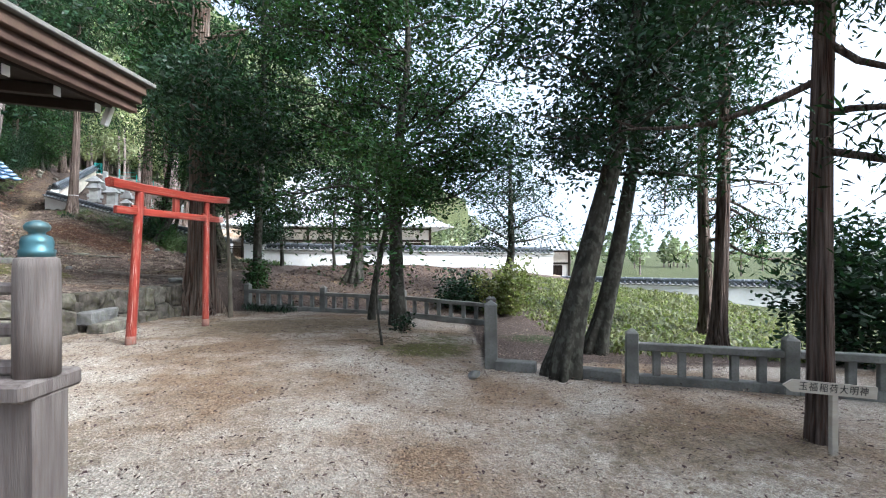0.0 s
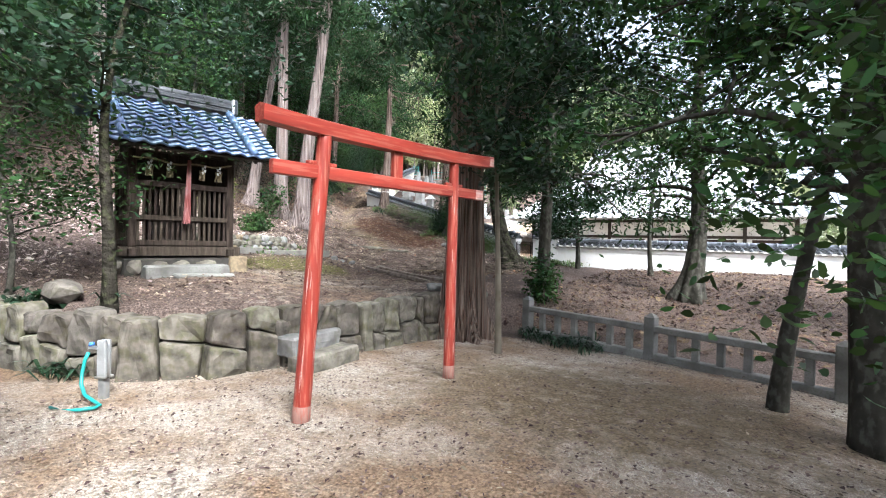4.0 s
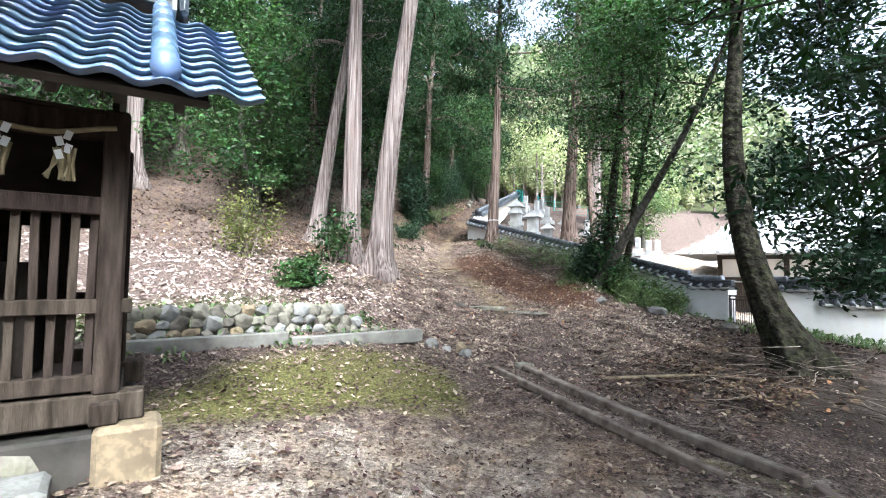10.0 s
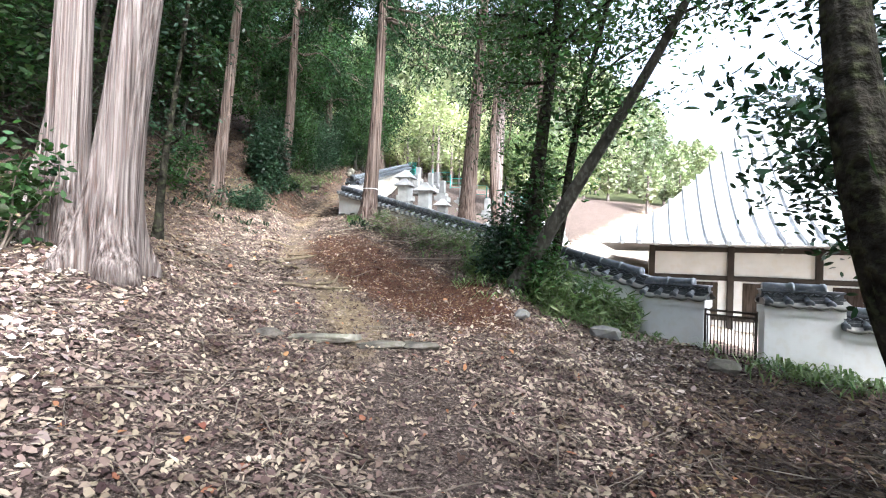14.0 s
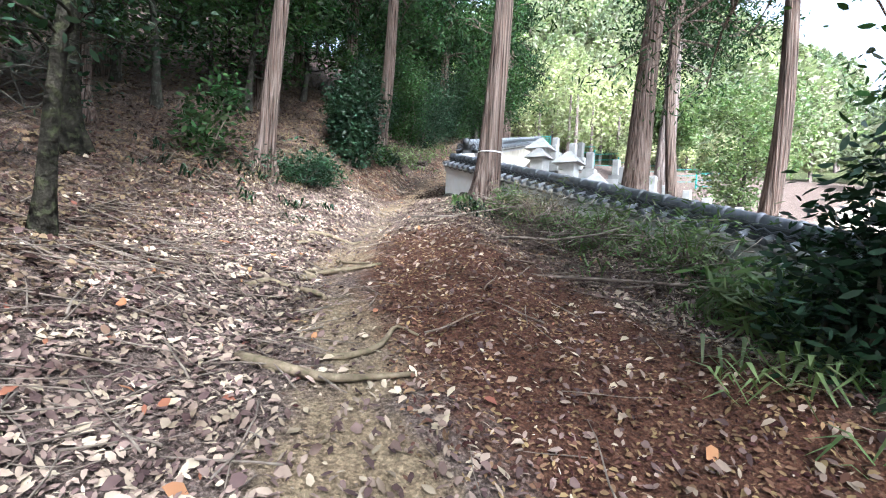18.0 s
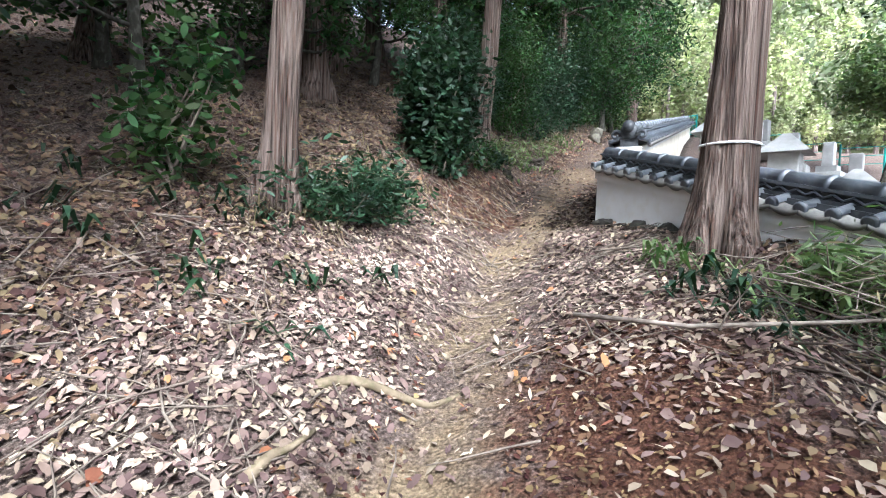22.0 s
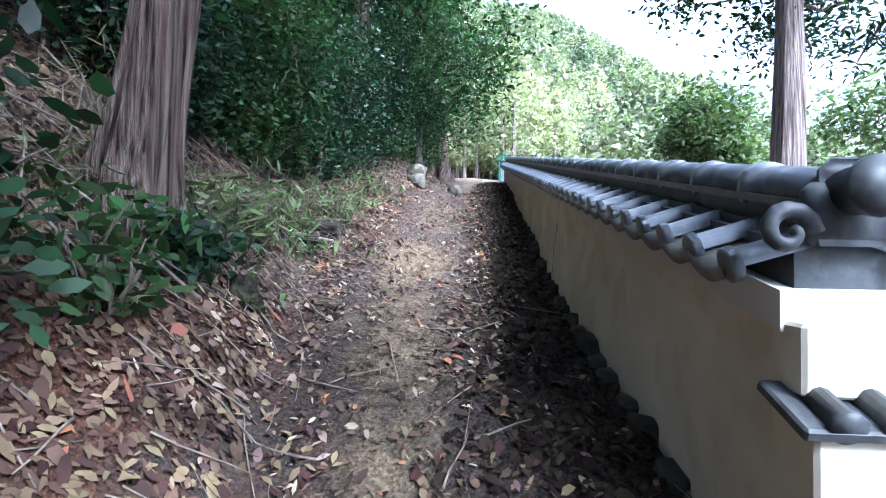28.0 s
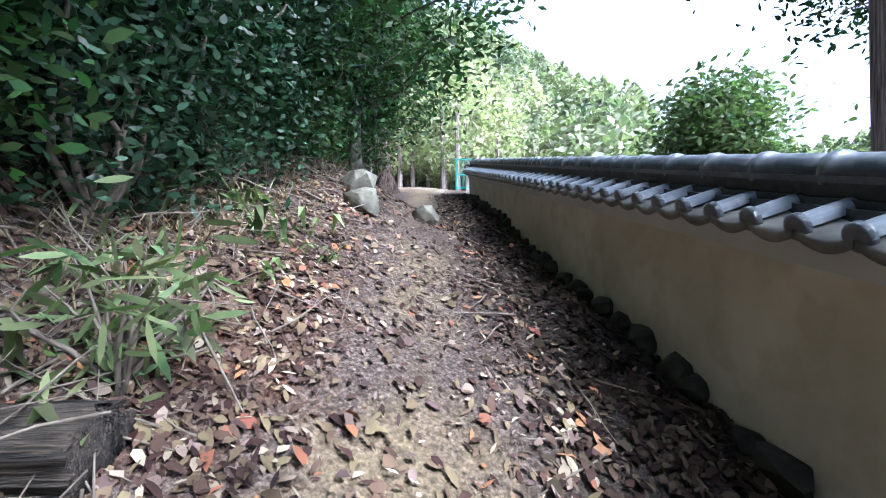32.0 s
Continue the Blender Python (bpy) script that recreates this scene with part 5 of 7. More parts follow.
# ---- torii ----
def torii():
    root = thing("torii", -5.35, 9.28, -0.02, 83, "weathered vermilion wooden torii on the gravel court", "torii gate")
    rng = np.random.default_rng(17)
    for foot, top, r0, r1 in ((-1.05, -0.83, 0.083, 0.071), (1.06, 1.10, 0.073, 0.06)):
        n, seg = 40, 28
        q = np.linspace(0, 1, n)
        pts = np.stack([foot + (top - foot) * q, 0 * q, 2.74 * q], -1)
        v, f = tube_data(pts, r0 + (r1 - r0) * q, seg)
        at = lambda z: foot + (top - foot) * z / 2.74
        p = mesh_ob("pillar", data("pillar", v, f), M_RED, root, "", True)
        v, f = tube_data([(at(z), 0, z) for z in (-0.05, 0.06, 0.16)], [r0 + 0.003, r0 + 0.003, r0 + 0.001], 20)
        mesh_ob("bare_foot", data("bare_foot", v, f), M_RED_FOOT, p, "paint worn off to grey wood", True)
        for k in range(22):
            ang, z, ln, w = rng.uniform(0, 6.283), rng.uniform(0.2, 2.2), rng.uniform(0.1, 0.42), rng.uniform(0.003, 0.009)
            vs = []
            for i in range(7):
                zz = z + ln * i / 6
                r = r0 + (r1 - r0) * zz / 2.74 + 0.0015
                half = w * math.sin(math.pi * (i + 0.35) / 6.7) / r * rng.uniform(0.6, 1.1)
                for e in (-half, half):
                    vs.append((at(zz) + r * math.cos(ang + e + 0.03 * math.sin(zz * 9)), r * math.sin(ang + e + 0.03 * math.sin(zz * 9)), zz))
            mesh_ob("bare_streak", data("bare_streak", vs, [(2 * i, 2 * i + 1, 2 * i + 3, 2 * i + 2) for i in range(6)]), M_RED_WORN, p, "bare wood where the paint has peeled")
    bm, sec, secs = bmesh.new(), ((-0.075, -0.075), (0.075, -0.075), (0.09, 0.055), (0.0, 0.085), (-0.09, 0.055)), []
    for s in np.linspace(-1.49, 1.84, 19):
        up = 0.04 * abs(s / 1.7) ** 3
        secs.append([bm.verts.new((s, w, 2.785 + q + up)) for w, q in sec])
    for a, b in zip(secs, secs[1:]):
        for i in range(5):
            bm.faces.new((a[i], a[(i + 1) % 5], b[(i + 1) % 5], b[i]))
    bm.faces.new(secs[0][::-1]), bm.faces.new(secs[-1])
    bmesh.ops.recalc_face_normals(bm, faces=bm.faces)
    beam = part("top_beam", bm, M_RED_BEAM, root)
    part("worn_end", one_box(1.8, 0, 2.83, 0.1, 0.176, 0.14, 0, 0.006), M_RED_WORN, beam, "paint bleached to pale pink")
    tie = part("tie_beam", one_box(0.07, 0, 2.36, 2.9, 0.075, 0.13, 0, 0.008), M_RED_BEAM, root)
    part("worn_end", one_box(1.59, 0, 2.36, 0.16, 0.077, 0.132, 0, 0.008), M_RED_WORN, tie, "paint bleached to pale pink")
    part("strut", one_box(0.115, 0, 2.565, 0.13, 0.07, 0.29, 0, 0.006), M_RED, root)
    for c in (-0.86, 1.09):
        for k in (-1, 1):
            part("wedge", one_box(c + k * 0.11, 0, 2.445, 0.1, 0.05, 0.035, 0, 0.004), M_RED, root)


torii()


# ---- stone fences ----
def fence(name, posts, label, tall=(), hgt=0.6, between=6):
    root = thing(name, posts[0][0], posts[0][1], 0, 0, label, "fence")
    for i, (x, y) in enumerate(posts):
        a = posts[min(i + 1, len(posts) - 1)]
        b = posts[max(i - 1, 0)]
        turn = math.degrees(math.atan2(a[1] - b[1], a[0] - b[0]))
        hh, w = (1.0, 0.2) if i in tall else (hgt + 0.1, 0.17)
        bm = bmesh.new()
        box(bm, 0, 0, hh / 2 - 0.1, w, w, hh + 0.2, 0, 0.012)
        bmesh.ops.create_cone(bm, segments=4, radius1=w * 0.68, radius2=0.02, depth=0.06, cap_ends=True, matrix=pose(0, 0, hh + 0.026, 0, 0, 45))
        p = part("post", bm, M_GRANITE, root)
        p.matrix_world = pose(x, y, H(x, y), 0.6 * (i % 3 - 1), 0.8 * (i % 2), turn)
    for (ax, ay), (bx, by) in zip(posts, posts[1:]):
        ln = math.hypot(bx - ax, by - ay)
        turn = math.degrees(math.atan2(by - ay, bx - ax))
        za, zb = H(ax, ay), H(bx, by)
        dip = -math.degrees(math.atan2(zb - za, ln))
        mid = ((ax + bx) / 2, (ay + by) / 2, (za + zb) / 2)
        r = part("rail", one_box(0, 0, 0, ln - 0.16, 0.15, 0.10, 0, 0.012), M_GRANITE, root)
        r.matrix_world = pose(mid[0], mid[1], mid[2] + hgt - 0.09, 0, dip, turn)
        r = part("base_course", one_box(0, 0, 0, ln - 0.16, 0.16, 0.16, 0, 0.012), M_GRANITE, root)
        r.matrix_world = pose(mid[0], mid[1], mid[2] + 0.04, 0, dip, turn)
        for k in range(between):
            q = (k + 1) / (between + 1)
            b = part("baluster", one_box(0, 0, 0, 0.1, 0.09, hgt - 0.2, 0, 0.008), M_GRANITE, root)
            b.matrix_world = pose(ax + (bx - ax) * q, ay + (by - ay) * q, za + (zb - za) * q + 0.04 + (hgt - 0.06) / 2, 0, 0, turn)
    return root


fence("stone_fence", [(-5.85, 14.1), (-3.45, 13.55), (-1.1, 12.95), (1.2, 12.3)], "low weathered granite fence at the back of the court")
fence("stone_fence", [(1.28, 12.15), (1.0, 9.75), (0.76, 7.4)], "low weathered granite fence ending in a tall post", tall=(2,))
fence("stone_fence", [(2.66, 6.62), (4.5, 6.1), (6.4, 5.55), (8.3, 5.0)], "low weathered granite fence beside the garden", between=5)
sill = thing("stone_sill", 1.7, 7.0, 0, 0, "flat granite sill between two fence posts", "kerb")
for x, y, w, t in ((1.12, 7.24, 0.62, -18), (2.2, 6.78, 0.7, -20)):
    b = part("sill_stone", one_box(0, 0, 0, w, 0.2, 0.2, 0, 0.015), M_GRANITE, sill)
    b.matrix_world = pose(x, y, H(x, y) + 0.05, 0, 0, t)


# ---- little shrine ----
def s_tile(w, ln, wave=0.045):
    vs, fs, n = [], [], 8
    for yy, lift in ((0.0, 0.0), (-ln, 0.036)):
        for i in range(n + 1):
            a = i / n
            vs.append((a * w, yy, wave * (math.cos(2 * math.pi * (a - 0.08)) * 0.5) + lift))
    for i in range(n + 1):
        vs.append((vs[n + 1 + i][0], -ln + 0.045, vs[n + 1 + i][2] - 0.05))
    m = n + 1
    fs += [(i, m + i, m + i + 1, i + 1) for i in range(n)] + [(m + i, 2 * m + i, 2 * m + i + 1, m + i + 1) for i in range(n)]
    return data("tile", vs, fs)


def shrine():
    x0, y0, z0 = -11.275, 10.01, 1.0
    turn = 78.2
    root = thing("wayside_shrine", x0, y0, z0, turn, "small old timber shrine with blue-grey tiled roof on a stone footing", "shrine")
    W, D = 0.855, 1.2

    def put(name, bm, m, parent=root, lab=""):
        return part(name, bm, m, parent, lab)
    rng = np.random.default_rng(3)
    foot = put("footing", one_box(0, D / 2, 0.10, 2 * W + 0.3, D + 0.3, 0.42, 0, 0.02), M_STONE_DARK, root, "dark mortared footing")
    for fx, fy, ln, dirx in ((-W - 0.17, -0.16, 2 * W + 0.1, 1), (-W - 0.17, -0.16, D + 0.3, 0)):
        s = 0.05
        while s < ln - 0.2:
            w = rng.uniform(0.26, 0.5)
            me = stone_mesh(int(rng.integers(1e6)), w if dirx else 0.16, 0.16 if dirx else w, rng.uniform(0.26, 0.32), 0.5)
            ob = mesh_ob("stone", me, M_STONE, foot)
            ob.location = (fx + (s + w / 2 if dirx else 0), fy + (0 if dirx else s + w / 2), 0.16)
            s += w + 0.03
    put("corner_stone", one_box(W + 0.13, -0.06, 0.14, 0.36, 0.34, 0.42, 0, 0.03), M_STONE_TAN, foot, "tan cut corner stone")
    for sy in (0.02, D):
        put("sill_beam", one_box(0, sy, 0.44, 2 * W + 0.42, 0.17, 0.18, 0, 0.012), M_WOOD_OLD)
    for sx in (-W, W):
        put("sill_beam", one_box(sx, D / 2, 0.42, 0.15, D + 0.3, 0.14, 0, 0.012), M_WOOD_OLD)
        for sy in (0, D):
            put("post", one_box(sx, sy, 1.42, 0.14, 0.14, 1.8, 0, 0.015), M_WOOD_OLD)
    for z, hh in ((0.60, 0.10), (1.07, 0.09), (1.70, 0.11), (2.20, 0.16)):
        put("rail", one_box(0, -0.01, z, 2 * W + (0.24 if z in (1.07,) else 0), 0.10, hh, 0, 0.006), M_WOOD_OLD)
        for sx in (-W, W):
            put("side_rail", one_box(sx, D / 2, z, 0.08, D, hh, 0, 0.006), M_WOOD_OLD)
        put("back_rail", one_box(0, D, z, 2 * W, 0.08, hh, 0, 0.006), M_WOOD_OLD)
    put("centre_post", one_box(0, 0, 1.13, 0.09, 0.09, 1.06, 0, 0.006), M_WOOD_OLD)
    slat_lo, slat_hi = one_box(0, 0, 0, 0.045, 0.03, 0.40, 0, 0.003), one_box(0, 0, 0, 0.045, 0.03, 0.56, 0, 0.003)
    ms = []
    for bm in (slat_lo, slat_hi):
        me = bpy.data.meshes.new("slat")
        bm.to_mesh(me)
        bm.free()
        ms.append(me)
    for i in range(17):
        sx = -W + 0.1 + i * (2 * W - 0.2) / 16
        if abs(sx) < 0.06:
            continue
        for me, z in ((ms[0], 0.84), (ms[1], 1.385)):
            ob = mesh_ob("slat", me, M_WOOD_OLD, root)
            ob.matrix_local = pose(sx, 0.0, z, 0, rng.normal() * 0.8, 0)
    for sy0 in range(13):
        yy = 0.12 + sy0 * (D - 0.2) / 12
        for me, z in ((ms[0], 0.84), (ms[1], 1.385)):
            for sx in (-W,):
                ob = mesh_ob("slat", me, M_WOOD_OLD, root)
                ob.matrix_local = pose(sx, yy, z, 0, 0, 90)
    put("side_boarding", one_box(W, D / 2, 1.15, 0.03, D - 0.1, 1.2, 0, 0.003), M_WOOD_OLD)
    for k in range(5):
        put("back_board", one_box(-W + 0.2 + k * 0.36, D + 0.0, 1.15, 0.29, 0.03, 1.2, 0, 0.003), M_WOOD_OLD)
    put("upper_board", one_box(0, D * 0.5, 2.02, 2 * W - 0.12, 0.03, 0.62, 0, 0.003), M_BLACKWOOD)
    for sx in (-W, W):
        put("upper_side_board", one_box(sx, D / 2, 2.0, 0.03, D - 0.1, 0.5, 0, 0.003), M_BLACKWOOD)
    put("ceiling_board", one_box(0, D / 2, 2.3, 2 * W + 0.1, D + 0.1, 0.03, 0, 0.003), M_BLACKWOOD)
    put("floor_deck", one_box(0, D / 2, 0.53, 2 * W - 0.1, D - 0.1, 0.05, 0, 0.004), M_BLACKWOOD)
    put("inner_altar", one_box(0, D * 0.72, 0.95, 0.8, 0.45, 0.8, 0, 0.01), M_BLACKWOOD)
    # roof
    half, front, back, ze, zr = 1.37, -0.62, 1.42, 2.34, 3.44
    yr = 0.875
    ang = math.degrees(math.atan2(zr - ze, yr - front))
    sl = math.hypot(zr - ze, yr - front)
    zb = zr - (back - yr) * (zr - ze) / (yr - front)
    sb = math.hypot(zr - zb, back - yr)
    for sgn in (-1, 1):
        yy = (front + yr) / 2 if sgn < 0 else (back + yr) / 2
        lg, zm = (sl, (ze + zr) / 2) if sgn < 0 else (sb, (zb + zr) / 2)
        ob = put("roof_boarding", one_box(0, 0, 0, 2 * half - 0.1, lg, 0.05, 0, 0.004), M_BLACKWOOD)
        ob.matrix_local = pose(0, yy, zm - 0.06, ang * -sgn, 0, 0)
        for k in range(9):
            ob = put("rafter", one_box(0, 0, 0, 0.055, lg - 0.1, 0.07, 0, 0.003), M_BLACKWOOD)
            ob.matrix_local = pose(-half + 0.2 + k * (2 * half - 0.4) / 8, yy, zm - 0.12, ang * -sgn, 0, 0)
    for sx in (-1, 1):
        bm = bmesh.new()
        a = [bm.verts.new((sx * W, yy, z)) for yy, z in ((0, 2.26), (D, 2.26), (D, 3.05), (yr, 3.25))]
        b = [bm.verts.new((sx * (W - 0.04), yy, z)) for yy, z in ((0, 2.26), (D, 2.26), (D, 3.05), (yr, 3.25))]
        bm.faces.new(a), bm.faces.new(b[::-1])
        for i in range(4):
            bm.faces.new((a[i], b[i], b[(i + 1) % 4], a[(i + 1) % 4]))
        put("gable_board", bm, M_WOOD_OLD)
    tw, tl = 0.272, 0.172
    me = s_tile(tw, tl + 0.03)
    for sgn in (-1, 1):
        far = []
        for r in range(int((sl if sgn < 0 else sb) / tl) + 1):
            for c in range(int(2 * half / tw) + 1):
                d = r * tl
                m = pose(-half + c * tw, yr, zr, 0, 0, 0) @ pose(0, 0, 0, ang, 0, 0) @ pose(0, -d, 0.02, 0, 0, 0)
                if sgn < 0:
                    ob = mesh_ob("tile", me, M_TILE_BLUE, root, "", True)
                    ob.matrix_local = m
                else:
                    far.append(pose(0, 2 * yr, 0, 0, 0, 180) @ m)
        if far:
            co, fs = np.array([tuple(v.co) for v in me.vertices]), [tuple(p.vertices) for p in me.polygons]
            mesh_ob("back_tiles", joined("back_tiles", [(co @ np.array(m.to_3x3()).T + np.array(m.translation), fs) for m in far]), M_TILE_BLUE, root, "", True)
    for sx in (-1, 1):
        for sgn in (-1, 1):
            for k in range(6):
                q0, q1 = k / 6, (k + 1) / 6 + 0.02
                e, zl = (front - 0.06, ze) if sgn < 0 else (back + 0.06, zb)
                p0 = (sx * (half - 0.28), yr + (e - yr) * q0, zr + 0.10 + (zl - zr) * q0)
                p1 = (sx * (half - 0.28), yr + (e - yr) * q1, zr + 0.10 + (zl - zr) * q1)
                tube("verge_tile", [p0, p1, p1], [0.07, 0.078, 0.078], M_TILE_BLUE, root, 14)
    for z, w in ((3.50, 0.30), (3.55, 0.24), (3.60, 0.28), (3.65, 0.22)):
        put("ridge_course", one_box(0, yr, z, 2 * half - 0.35, w, 0.042, 0, 0.006), M_TILE_DARK)
    tube("ridge_cap", [(-half + 0.15, yr, 3.71), (half - 0.15, yr, 3.71)], 0.085, M_TILE_DARK, root, 14)
    for sx in (-1, 1):
        put("ridge_end_tile", one_box(sx * (half - 0.13), yr, 3.62, 0.07, 0.34, 0.36, 0, 0.04), M_TILE)
        put("ridge_tie", one_box(sx * (half - 0.2), yr, 3.62, 0.03, 0.36, 0.34, 0, 0.01), M_WHITE)
    # bell rope, sacred rope and paper streamers
    rope = [(s, -0.12, 2.17 - 0.06 * math.sin(math.pi * (s + W) / (2 * W)) + 0.02 * math.sin(9 * s)) for s in np.linspace(-W, W, 24)]
    tube("sacred_rope", rope, 0.016, M_STRAW, root, 6)
    for sx in (-0.6, -0.28, 0.32, 0.6):
        bm = bmesh.new()
        for i in range(16):
            box(bm, sx + rng.normal() * 0.03, -0.12 + rng.normal() * 0.015, 1.93, 0.012, 0.012, 0.2, rng.uniform(0, 90), 0, (rng.normal() * 6, rng.normal() * 12))
        tas = put("straw_tassel", bm, M_STRAW)
        bm = bmesh.new()
        for i in range(4):
            box(bm, sx + 0.02 * (-1) ** i, -0.15, 2.10 - i * 0.04, 0.036, 0.004, 0.055, 0, 0, (0, 18 * (-1) ** i))
        put("paper_streamer", bm, M_PAPER, tas, "white zigzag paper")
    vs, fs, rowsn, cols = [], [], 14, 12
    for i in range(rowsn + 1):
        q = i / rowsn
        for j in range(cols + 1):
            a = j / cols - 0.5
            vs.append((0.06 - 0.05 * q + a * (0.06 + 0.065 * q), -0.16 - 0.05 * q + 0.022 * math.sin(j * 2.1 + q * 1.5) * (0.6 + q), 2.2 - 1.22 * q - 0.02 * math.sin(j * 1.3) * q))
    m = cols + 1
    fs = [(i * m + j, i * m + j + 1, (i + 1) * m + j + 1, (i + 1) * m + j) for i in range(rowsn) for j in range(cols)]
    o = len(vs)
    vs += [(a, b + 0.02, c) for a, b, c in vs]
    fs += [tuple(o + k for k in f[::-1]) for f in fs]
    mesh_ob("bell_cloth", data("bell_cloth", vs, fs), M_CLOTH, root, "faded pleated red cloth of the bell pull", True)
    bm = bmesh.new()
    bmesh.ops.create_uvsphere(bm, u_segments=14, v_segments=9, radius=0.055, matrix=pose(0.12, -0.42, 2.34))
    put("lamp_globe", bm, M_WHITE, root, "small white globe lamp under the eave")
    # slabs before the shrine
    for sx, sy, w, hh, sd in ((-0.05, -0.5, 1.4, 0.3, 5), (0.13, -0.88, 0.98, 0.22, 6)):
        bm = one_box(0, 0, 0, w, 0.36, hh, 0, 0.03)
        bmesh.ops.subdivide_edges(bm, edges=bm.edges, cuts=2, use_grid_fill=True)
        for v in bm.verts:
            v.co += Vector((noise.noise(v.co * 5 + Vector((sd, 0, 0))), noise.noise(v.co * 5 + Vector((0, sd, 2))), noise.noise(v.co * 6))) * 0.028
        st = part("slab_step", bm, M_GRANITE, None, "", False)
        st.matrix_world = root.matrix_world @ pose(sx, sy, (0.2 if sd == 5 else 0.05) - hh / 2, 0, 0, 3)
        tagged(st, "rough pale stone slab step before the shrine", "step")


shrine()


# ---- main hall corner ----
def hall():
    root = thing("shrine_hall", -6.5, 1.0, 0.0, 0, "corner of a large shrine hall with deep layered eaves", "shrine hall")
    xe, ye, ze = -3.42, 5.35, 3.46
    prof = ((0.0, 0.0, 0.10, 0.11), (0.05, -0.105, 0.10, 0.09), (0.10, -0.20, 0.09, 0.09))
    for dx, dz, w, hh in prof:
        part("eave_board", one_box(xe - dx, ye - 5.1, ze + dz, w, 10.2, hh, 0, 0.008), M_WOOD_BROWN, root, "brown layered eave board")
    for dx, dz, w, hh in prof:
        part("verge_board", one_box(xe - 2.6 - dx, ye - dx, ze + dz + 0.75, 5.4, 0.08, hh, 0, 0.008, (0, 16)), M_WOOD_BROWN, root)
    part("eave_edge", one_box(xe + 0.03, ye - 5.05, ze + 0.085, 0.14, 10.3, 0.05, 0, 0.008), M_CONCRETE, root, "pale weathered shingle edge")
    for k in range(9):
        part("roof_course", one_box(xe - 0.32 - k * 0.62, ye - 5.05, ze + 0.22 + k * 0.225, 0.72, 10.2, 0.06, 0, 0.01, (0, 20)), M_WOOD_GREY, root, "grey weathered shingles")
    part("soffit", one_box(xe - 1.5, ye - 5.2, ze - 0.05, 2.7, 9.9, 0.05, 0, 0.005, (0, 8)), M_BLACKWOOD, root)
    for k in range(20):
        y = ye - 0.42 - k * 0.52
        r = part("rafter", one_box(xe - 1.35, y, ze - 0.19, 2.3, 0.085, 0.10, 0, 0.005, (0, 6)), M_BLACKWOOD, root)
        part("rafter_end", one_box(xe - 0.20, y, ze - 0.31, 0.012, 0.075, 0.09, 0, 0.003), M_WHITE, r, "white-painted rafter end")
    part("bracket", one_box(xe - 0.24, ye - 0.22, ze - 0.34, 0.07, 0.06, 0.22, 0, 0.01, (0, 20)), M_WHITE, root, "white bracket tip")
    for y in (4.55, 1.6, -1.4):
        part("pillar", one_box(-5.1, y, 1.7, 0.21, 0.21, 3.5, 0, 0.02), M_WOOD_GREY, root)
    part("beam", one_box(-5.1, 0.0, 3.15, 0.18, 9.4, 0.24, 0, 0.01), M_WOOD_BROWN, root)
    part("hall_wall", one_box(-6.3, -0.6, 1.75, 0.16, 9.0, 3.4, 0, 0.01), M_WOOD_BROWN, root)
    part("veranda", one_box(-4.3, -1.2, 0.92, 3.9, 7.0, 0.12, 0, 0.01), M_WOOD_GREY, root)
    for y in (2.0, -0.5, -3.0):
        part("veranda_post", one_box(-3.2, y, 0.4, 0.15, 0.15, 1.0, 0, 0.01), M_WOOD_GREY, root)
    for ob in root.children:
        ob.location = -root.location


hall()


def railing():
    root = thing("stair_railing", -1.83, 2.12, 0.0, 0, "bleached wooden stair railing post with blue-green bronze onion cap", "railing")
    def ring(pts, m, name, lab="", par=root):
        v, f = tube_data([(0, 0, z) for _, z in pts], [r for r, _ in pts], 24)
        return mesh_ob(name, data(name, v, f), m, par, lab, True)
    part("lower_post", one_box(-0.02, 0, 0.5, 0.19, 0.19, 1.06, 0, 0.015), M_WOOD_GREY, root)
    part("ledge", one_box(-0.12, 0, 1.06, 0.40, 0.34, 0.085, 0, 0.015), M_WOOD_GREY, root)
    post = ring(((0.086, 1.10), (0.088, 1.3), (0.086, 1.58), (0.082, 1.625), (0.065, 1.635)), M_WOOD_GREY, "post")
    ring(((0.066, 1.635), (0.068, 1.665), (0.060, 1.67), (0.062, 1.70), (0.055, 1.725), (0.032, 1.735), (0.030, 1.745), (0.046, 1.755), (0.050, 1.772), (0.040, 1.788), (0.012, 1.80)), M_BRONZE, "onion_cap", "blue-green bronze onion cap", post)
    for z, hh, w in ((1.49, 0.055, 0.06), (1.30, 0.06, 0.05), (1.13, 0.06, 0.09)):
        part("rail", one_box(-0.75, 0.02, z, 1.4, w, hh, 0, 0.015), M_WOOD_GREY, root)


railing()


